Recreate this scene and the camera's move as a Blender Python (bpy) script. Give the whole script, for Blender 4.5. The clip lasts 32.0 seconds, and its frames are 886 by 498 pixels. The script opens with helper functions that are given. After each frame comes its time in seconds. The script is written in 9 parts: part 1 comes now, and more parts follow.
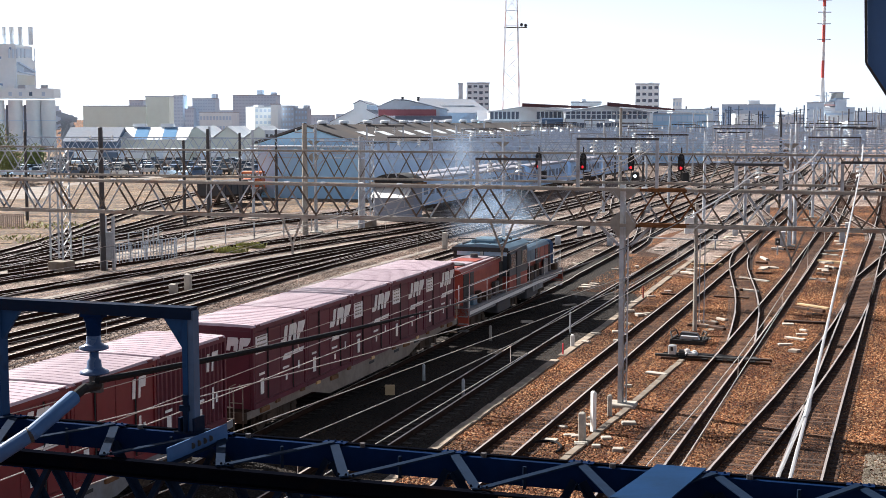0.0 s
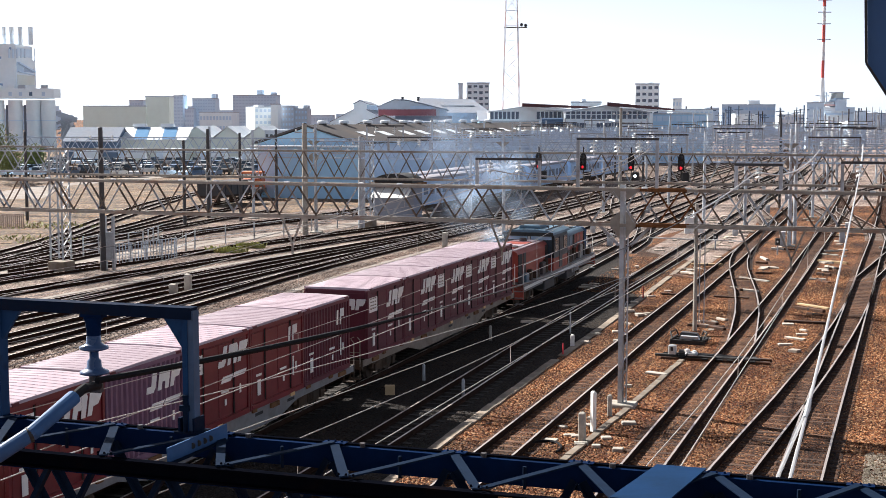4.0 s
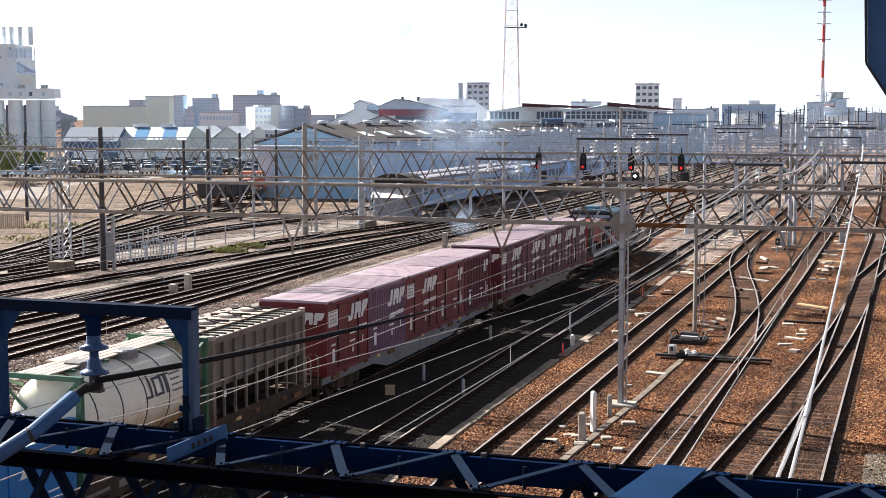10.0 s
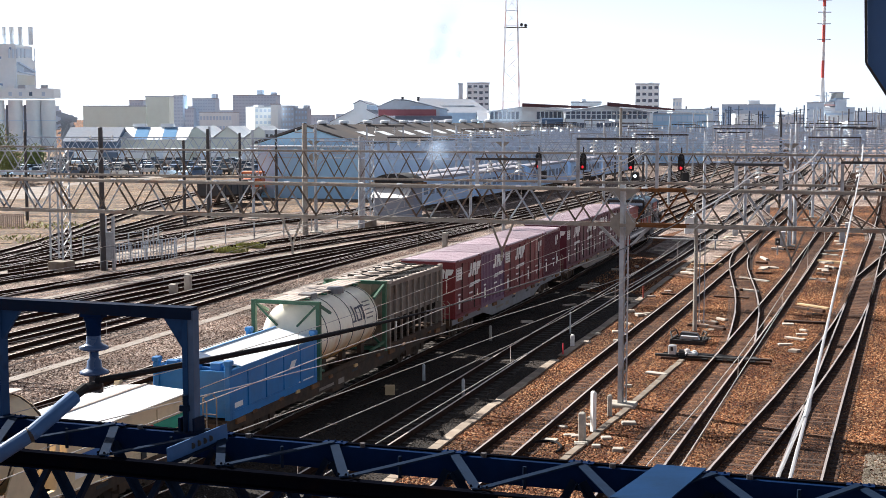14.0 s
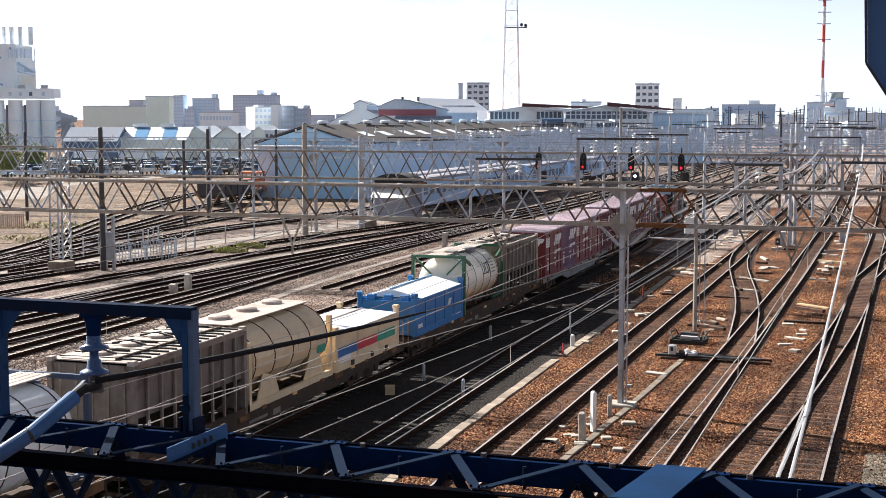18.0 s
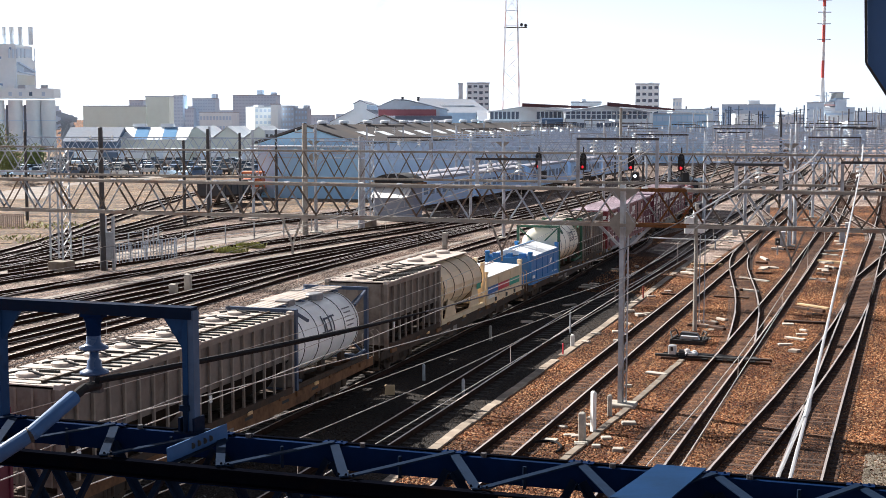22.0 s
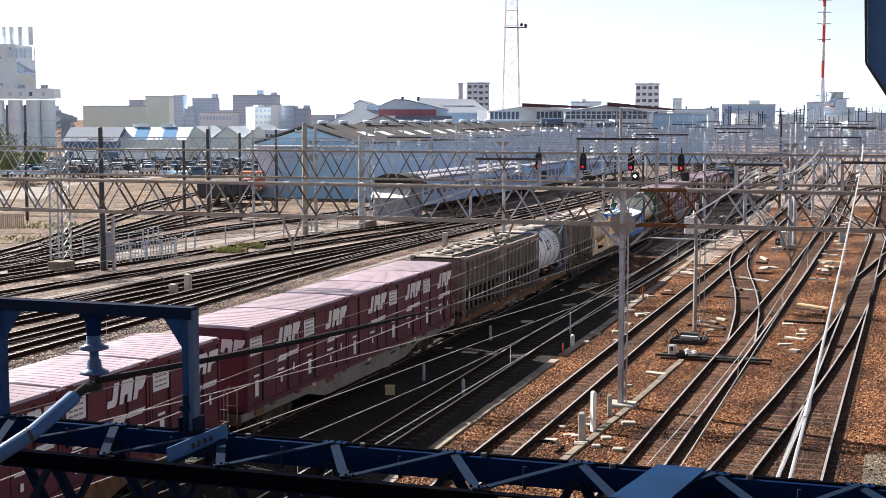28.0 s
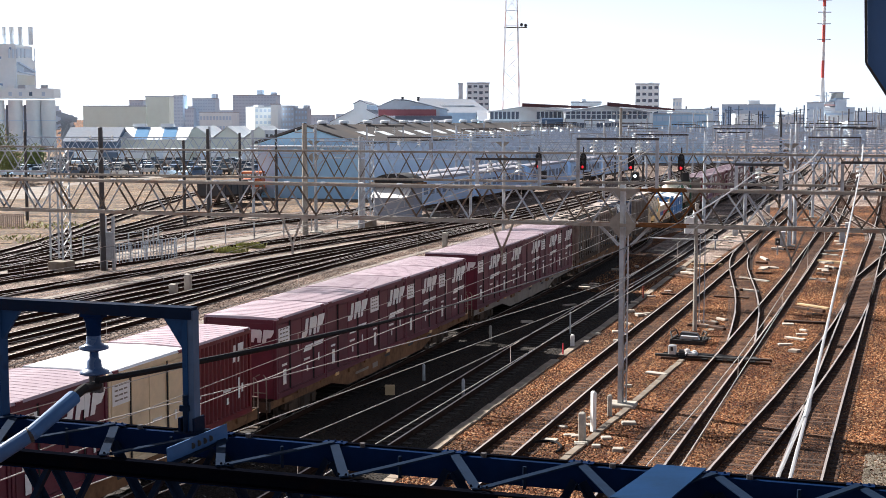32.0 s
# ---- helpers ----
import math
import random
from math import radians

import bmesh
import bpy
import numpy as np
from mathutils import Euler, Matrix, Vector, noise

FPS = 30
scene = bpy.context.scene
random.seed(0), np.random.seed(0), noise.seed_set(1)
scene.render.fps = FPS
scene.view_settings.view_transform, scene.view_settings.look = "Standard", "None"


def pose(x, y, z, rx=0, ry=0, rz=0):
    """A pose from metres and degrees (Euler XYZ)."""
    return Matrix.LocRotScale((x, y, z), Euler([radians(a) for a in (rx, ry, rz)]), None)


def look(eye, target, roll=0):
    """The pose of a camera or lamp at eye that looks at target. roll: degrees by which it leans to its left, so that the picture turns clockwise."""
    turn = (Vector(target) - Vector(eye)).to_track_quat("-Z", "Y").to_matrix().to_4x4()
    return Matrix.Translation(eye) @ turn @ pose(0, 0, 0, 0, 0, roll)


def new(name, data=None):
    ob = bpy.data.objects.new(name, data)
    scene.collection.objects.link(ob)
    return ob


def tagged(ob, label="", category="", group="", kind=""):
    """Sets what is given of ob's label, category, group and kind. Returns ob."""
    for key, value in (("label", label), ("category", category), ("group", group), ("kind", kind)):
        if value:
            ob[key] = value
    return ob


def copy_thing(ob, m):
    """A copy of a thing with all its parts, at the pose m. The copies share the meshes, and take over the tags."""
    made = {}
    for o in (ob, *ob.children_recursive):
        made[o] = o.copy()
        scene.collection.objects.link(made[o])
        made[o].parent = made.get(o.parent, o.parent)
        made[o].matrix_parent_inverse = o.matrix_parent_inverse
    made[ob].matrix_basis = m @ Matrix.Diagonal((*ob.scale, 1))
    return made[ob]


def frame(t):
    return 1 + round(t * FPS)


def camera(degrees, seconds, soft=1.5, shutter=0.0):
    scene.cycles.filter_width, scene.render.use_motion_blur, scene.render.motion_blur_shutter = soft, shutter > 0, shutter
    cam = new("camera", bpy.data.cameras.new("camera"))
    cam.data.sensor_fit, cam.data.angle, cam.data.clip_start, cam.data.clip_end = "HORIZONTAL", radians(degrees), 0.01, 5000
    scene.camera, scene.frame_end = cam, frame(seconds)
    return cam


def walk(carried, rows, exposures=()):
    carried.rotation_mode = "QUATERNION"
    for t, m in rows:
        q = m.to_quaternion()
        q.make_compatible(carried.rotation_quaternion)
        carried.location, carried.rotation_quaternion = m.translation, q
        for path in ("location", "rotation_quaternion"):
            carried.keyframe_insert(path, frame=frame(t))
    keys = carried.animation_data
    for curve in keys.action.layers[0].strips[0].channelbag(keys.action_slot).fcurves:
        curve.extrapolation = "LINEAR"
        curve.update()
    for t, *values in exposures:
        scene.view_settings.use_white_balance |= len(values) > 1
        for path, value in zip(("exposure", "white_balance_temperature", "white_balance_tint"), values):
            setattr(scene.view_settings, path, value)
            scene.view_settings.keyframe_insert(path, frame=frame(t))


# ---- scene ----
cam = camera(36.0, 32.0, 0.75)
EYE = pose(0, 0, 9.47, 84.49, 0, 18.6)
walk(cam, [(0.0, EYE), (32.0, EYE)], [(0.0, 1.43, 6150, 10), (32.0, 1.43, 6150, 10)])

# ---- light ----
SUN = Vector((1.37, -0.54, -1.0)).normalized()      # the way in which sunlight travels
world = bpy.data.worlds.new("sky")
scene.world = world
world.use_nodes = True
wn = world.node_tree
sky = wn.nodes.new("ShaderNodeTexSky")
sky.sky_type, sky.sun_disc = "NISHITA", False
sky.sun_elevation, sky.sun_rotation = math.asin(-SUN.z), math.atan2(-SUN.x, -SUN.y)
sky.dust_density, sky.air_density, sky.ozone_density = 0.5, 0.3, 1.0
wn.nodes["Background"].inputs["Strength"].default_value = 0.079
pale = wn.nodes.new("ShaderNodeHueSaturation")         # thin white haze over the whole sky
pale.inputs["Saturation"].default_value = 0.38
wn.links.new(sky.outputs[0], pale.inputs["Color"])
wn.links.new(pale.outputs[0], wn.nodes["Background"].inputs["Color"])
lamp = bpy.data.lights.new("sun", "SUN")
lamp.energy, lamp.angle, lamp.color = 5.0, radians(0.6), (1.0, 0.925, 0.82)
sun = new("sun", lamp)
sun.matrix_world = look((0, 0, 60), Vector((0, 0, 60)) + SUN)

# ---- materials ----


def mat(name, color, rough=0.6, metal=0.0, vary=0.25, grain=6.0, coarse=0.6, bump=0.15, tint=None, patch=0.45, each=0.0, spec=0.5):
    """A surface with fine grain, coarse patches of a second colour, and relief. each: how far single objects differ."""
    m = bpy.data.materials.new(name)
    m.use_nodes = True
    nt = m.node_tree
    n, ln = nt.nodes, nt.links
    b = n["Principled BSDF"]
    b.inputs["Metallic"].default_value = metal
    b.inputs["Specular IOR Level"].default_value = spec
    co = n.new("ShaderNodeTexCoord").outputs["Object"]
    fine, big = n.new("ShaderNodeTexNoise"), n.new("ShaderNodeTexNoise")
    fine.inputs["Scale"].default_value, fine.inputs["Detail"].default_value = grain, 5
    big.inputs["Scale"].default_value, big.inputs["Detail"].default_value = coarse, 6
    big.inputs["Roughness"].default_value = 0.65
    ln.new(co, fine.inputs["Vector"])
    ln.new(co, big.inputs["Vector"])
    ramp = n.new("ShaderNodeValToRGB")
    ramp.color_ramp.elements[0].position, ramp.color_ramp.elements[1].position = patch, min(patch + 0.25, 1)
    ln.new(big.outputs["Fac"], ramp.inputs["Fac"])
    second = tint or tuple(c * (1 - vary) for c in color)
    mix = n.new("ShaderNodeMix")
    mix.data_type = "RGBA"
    mix.inputs["A"].default_value, mix.inputs["B"].default_value = (*color, 1), (*second, 1)
    ln.new(ramp.outputs["Color"], mix.inputs["Factor"])
    hue = n.new("ShaderNodeHueSaturation")
    ln.new(mix.outputs["Result"], hue.inputs["Color"])
    span = n.new("ShaderNodeMapRange")
    span.inputs["To Min"].default_value, span.inputs["To Max"].default_value = 1 - vary, 1 + vary
    ln.new(fine.outputs["Fac"], span.inputs["Value"])
    last = span.outputs["Result"]
    if each:
        info = n.new("ShaderNodeObjectInfo")
        one = n.new("ShaderNodeMapRange")
        one.inputs["To Min"].default_value, one.inputs["To Max"].default_value = 1 - each, 1 + each
        ln.new(info.outputs["Random"], one.inputs["Value"])
        mul = n.new("ShaderNodeMath")
        mul.operation = "MULTIPLY"
        ln.new(last, mul.inputs[0])
        ln.new(one.outputs["Result"], mul.inputs[1])
        last = mul.outputs[0]
    ln.new(last, hue.inputs["Value"])
    ln.new(hue.outputs["Color"], b.inputs["Base Color"])
    rr = n.new("ShaderNodeMapRange")
    rr.inputs["To Min"].default_value, rr.inputs["To Max"].default_value = max(rough - 0.12, 0.05), min(rough + 0.15, 1)
    ln.new(big.outputs["Fac"], rr.inputs["Value"])
    ln.new(rr.outputs["Result"], b.inputs["Roughness"])
    if bump:
        bp = n.new("ShaderNodeBump")
        bp.inputs["Strength"].default_value, bp.inputs["Distance"].default_value = bump, 0.02
        ln.new(fine.outputs["Fac"], bp.inputs["Height"])
        ln.new(bp.outputs["Normal"], b.inputs["Normal"])
    return m


def stone_mat(name, colors, scale, bump=1.0, island=False, stain=None):
    """Loose stones: cells of several colours with dark gaps, over slow patches."""
    m = bpy.data.materials.new(name)
    m.use_nodes = True
    nt = m.node_tree
    n, ln = nt.nodes, nt.links
    b = n["Principled BSDF"]
    b.inputs["Roughness"].default_value = 0.9
    b.inputs["Specular IOR Level"].default_value = 0.25
    ramp = n.new("ShaderNodeValToRGB")
    ramp.color_ramp.elements[0].color, ramp.color_ramp.elements[1].color = (*colors[0], 1), (*colors[-1], 1)
    for i, c in enumerate(colors[1:-1]):
        e = ramp.color_ramp.elements.new((i + 1) / (len(colors) - 1))
        e.color = (*c, 1)
    co = n.new("ShaderNodeTexCoord").outputs["Object"]
    big = n.new("ShaderNodeTexNoise")
    big.inputs["Scale"].default_value, big.inputs["Detail"].default_value = 0.22, 7
    ln.new(co, big.inputs["Vector"])
    hue = n.new("ShaderNodeHueSaturation")
    span = n.new("ShaderNodeMapRange")
    span.inputs["From Min"].default_value, span.inputs["From Max"].default_value = 0.3, 0.7
    span.inputs["To Min"].default_value, span.inputs["To Max"].default_value = 0.45, 1.5
    ln.new(big.outputs["Fac"], span.inputs["Value"])
    ln.new(span.outputs["Result"], hue.inputs["Value"])
    if island:
        geo = n.new("ShaderNodeNewGeometry")
        ln.new(geo.outputs["Random Per Island"], ramp.inputs["Fac"])
        ln.new(ramp.outputs["Color"], hue.inputs["Color"])
    else:
        cell = n.new("ShaderNodeTexVoronoi")
        cell.inputs["Scale"].default_value = scale
        ln.new(co, cell.inputs["Vector"])
        sep = n.new("ShaderNodeSeparateColor")
        ln.new(cell.outputs["Color"], sep.inputs["Color"])
        ln.new(sep.outputs[0], ramp.inputs["Fac"])
        gap = n.new("ShaderNodeMapRange")
        gap.inputs["From Min"].default_value, gap.inputs["From Max"].default_value = 0.25, 0.75
        gap.inputs["To Min"].default_value, gap.inputs["To Max"].default_value = 1.0, 0.3
        ln.new(cell.outputs["Distance"], gap.inputs["Value"])
        mul = n.new("ShaderNodeMix")
        mul.data_type, mul.blend_type = "RGBA", "MULTIPLY"
        mul.inputs["Factor"].default_value = 1.0
        ln.new(ramp.outputs["Color"], mul.inputs["A"])
        ln.new(gap.outputs["Result"], mul.inputs["B"])
        ln.new(mul.outputs["Result"], hue.inputs["Color"])
        bp = n.new("ShaderNodeBump")
        bp.inputs["Strength"].default_value, bp.inputs["Distance"].default_value = bump, 0.05
        bp.invert = True
        ln.new(cell.outputs["Distance"], bp.inputs["Height"])
        ln.new(bp.outputs["Normal"], b.inputs["Normal"])
    last = hue.outputs["Color"]
    if stain:
        # rust and oil patches, long with the tracks
        stretch = n.new("ShaderNodeMapping")
        stretch.inputs["Scale"].default_value = (1.0, 0.35, 1.0)
        ln.new(co, stretch.inputs["Vector"])
        spotty = n.new("ShaderNodeTexNoise")
        spotty.inputs["Scale"].default_value, spotty.inputs["Detail"].default_value = 0.7, 8
        spotty.inputs["Roughness"].default_value = 0.7
        ln.new(stretch.outputs["Vector"], spotty.inputs["Vector"])
        amount = n.new("ShaderNodeMapRange")
        amount.inputs["From Min"].default_value, amount.inputs["From Max"].default_value = 0.46, 0.66
        amount.inputs["To Min"].default_value, amount.inputs["To Max"].default_value = 0.0, 0.85
        ln.new(spotty.outputs["Fac"], amount.inputs["Value"])
        tinted = n.new("ShaderNodeMix")
        tinted.data_type, tinted.blend_type = "RGBA", "MULTIPLY"
        tinted.inputs["B"].default_value = (*stain, 1)
        ln.new(amount.outputs["Result"], tinted.inputs["Factor"])
        ln.new(last, tinted.inputs["A"])
        last = tinted.outputs["Result"]
    ln.new(last, b.inputs["Base Color"])
    return m


def underside_mat(name, clean, stain, z0, z1):
    """Glossy tank paint that blends to the colour stain towards its underside, with runs and blotches."""
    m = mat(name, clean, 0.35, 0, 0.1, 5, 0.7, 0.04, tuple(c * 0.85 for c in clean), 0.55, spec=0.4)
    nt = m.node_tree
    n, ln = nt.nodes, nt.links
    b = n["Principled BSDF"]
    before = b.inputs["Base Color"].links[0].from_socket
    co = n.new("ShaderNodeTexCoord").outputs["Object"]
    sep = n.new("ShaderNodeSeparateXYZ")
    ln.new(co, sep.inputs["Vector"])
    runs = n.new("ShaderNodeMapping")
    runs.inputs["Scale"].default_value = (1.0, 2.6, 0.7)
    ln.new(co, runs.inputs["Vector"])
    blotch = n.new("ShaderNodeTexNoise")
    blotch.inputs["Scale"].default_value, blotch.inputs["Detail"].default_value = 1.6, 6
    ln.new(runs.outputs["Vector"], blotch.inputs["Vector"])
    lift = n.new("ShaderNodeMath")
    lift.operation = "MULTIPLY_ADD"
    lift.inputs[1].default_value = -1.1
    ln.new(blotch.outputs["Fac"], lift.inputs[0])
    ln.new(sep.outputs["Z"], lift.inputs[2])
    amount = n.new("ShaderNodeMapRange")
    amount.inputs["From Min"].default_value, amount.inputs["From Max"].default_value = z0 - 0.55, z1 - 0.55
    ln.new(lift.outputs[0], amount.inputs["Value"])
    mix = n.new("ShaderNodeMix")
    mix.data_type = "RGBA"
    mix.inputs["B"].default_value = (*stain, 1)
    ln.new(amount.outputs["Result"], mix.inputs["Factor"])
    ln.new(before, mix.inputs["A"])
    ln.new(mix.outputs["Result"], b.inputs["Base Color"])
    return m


def glow(name, color, strength):
    m = bpy.data.materials.new(name)
    m.use_nodes = True
    b = m.node_tree.nodes["Principled BSDF"]
    b.inputs["Base Color"].default_value = (*color, 1)
    b.inputs["Emission Color"].default_value, b.inputs["Emission Strength"].default_value = (*color, 1), strength
    return m


def glass_mat(name, color, rough=0.08):
    m = mat(name, color, rough, 0.0, 0.1, 3, 0.5, 0, spec=0.8)
    return m


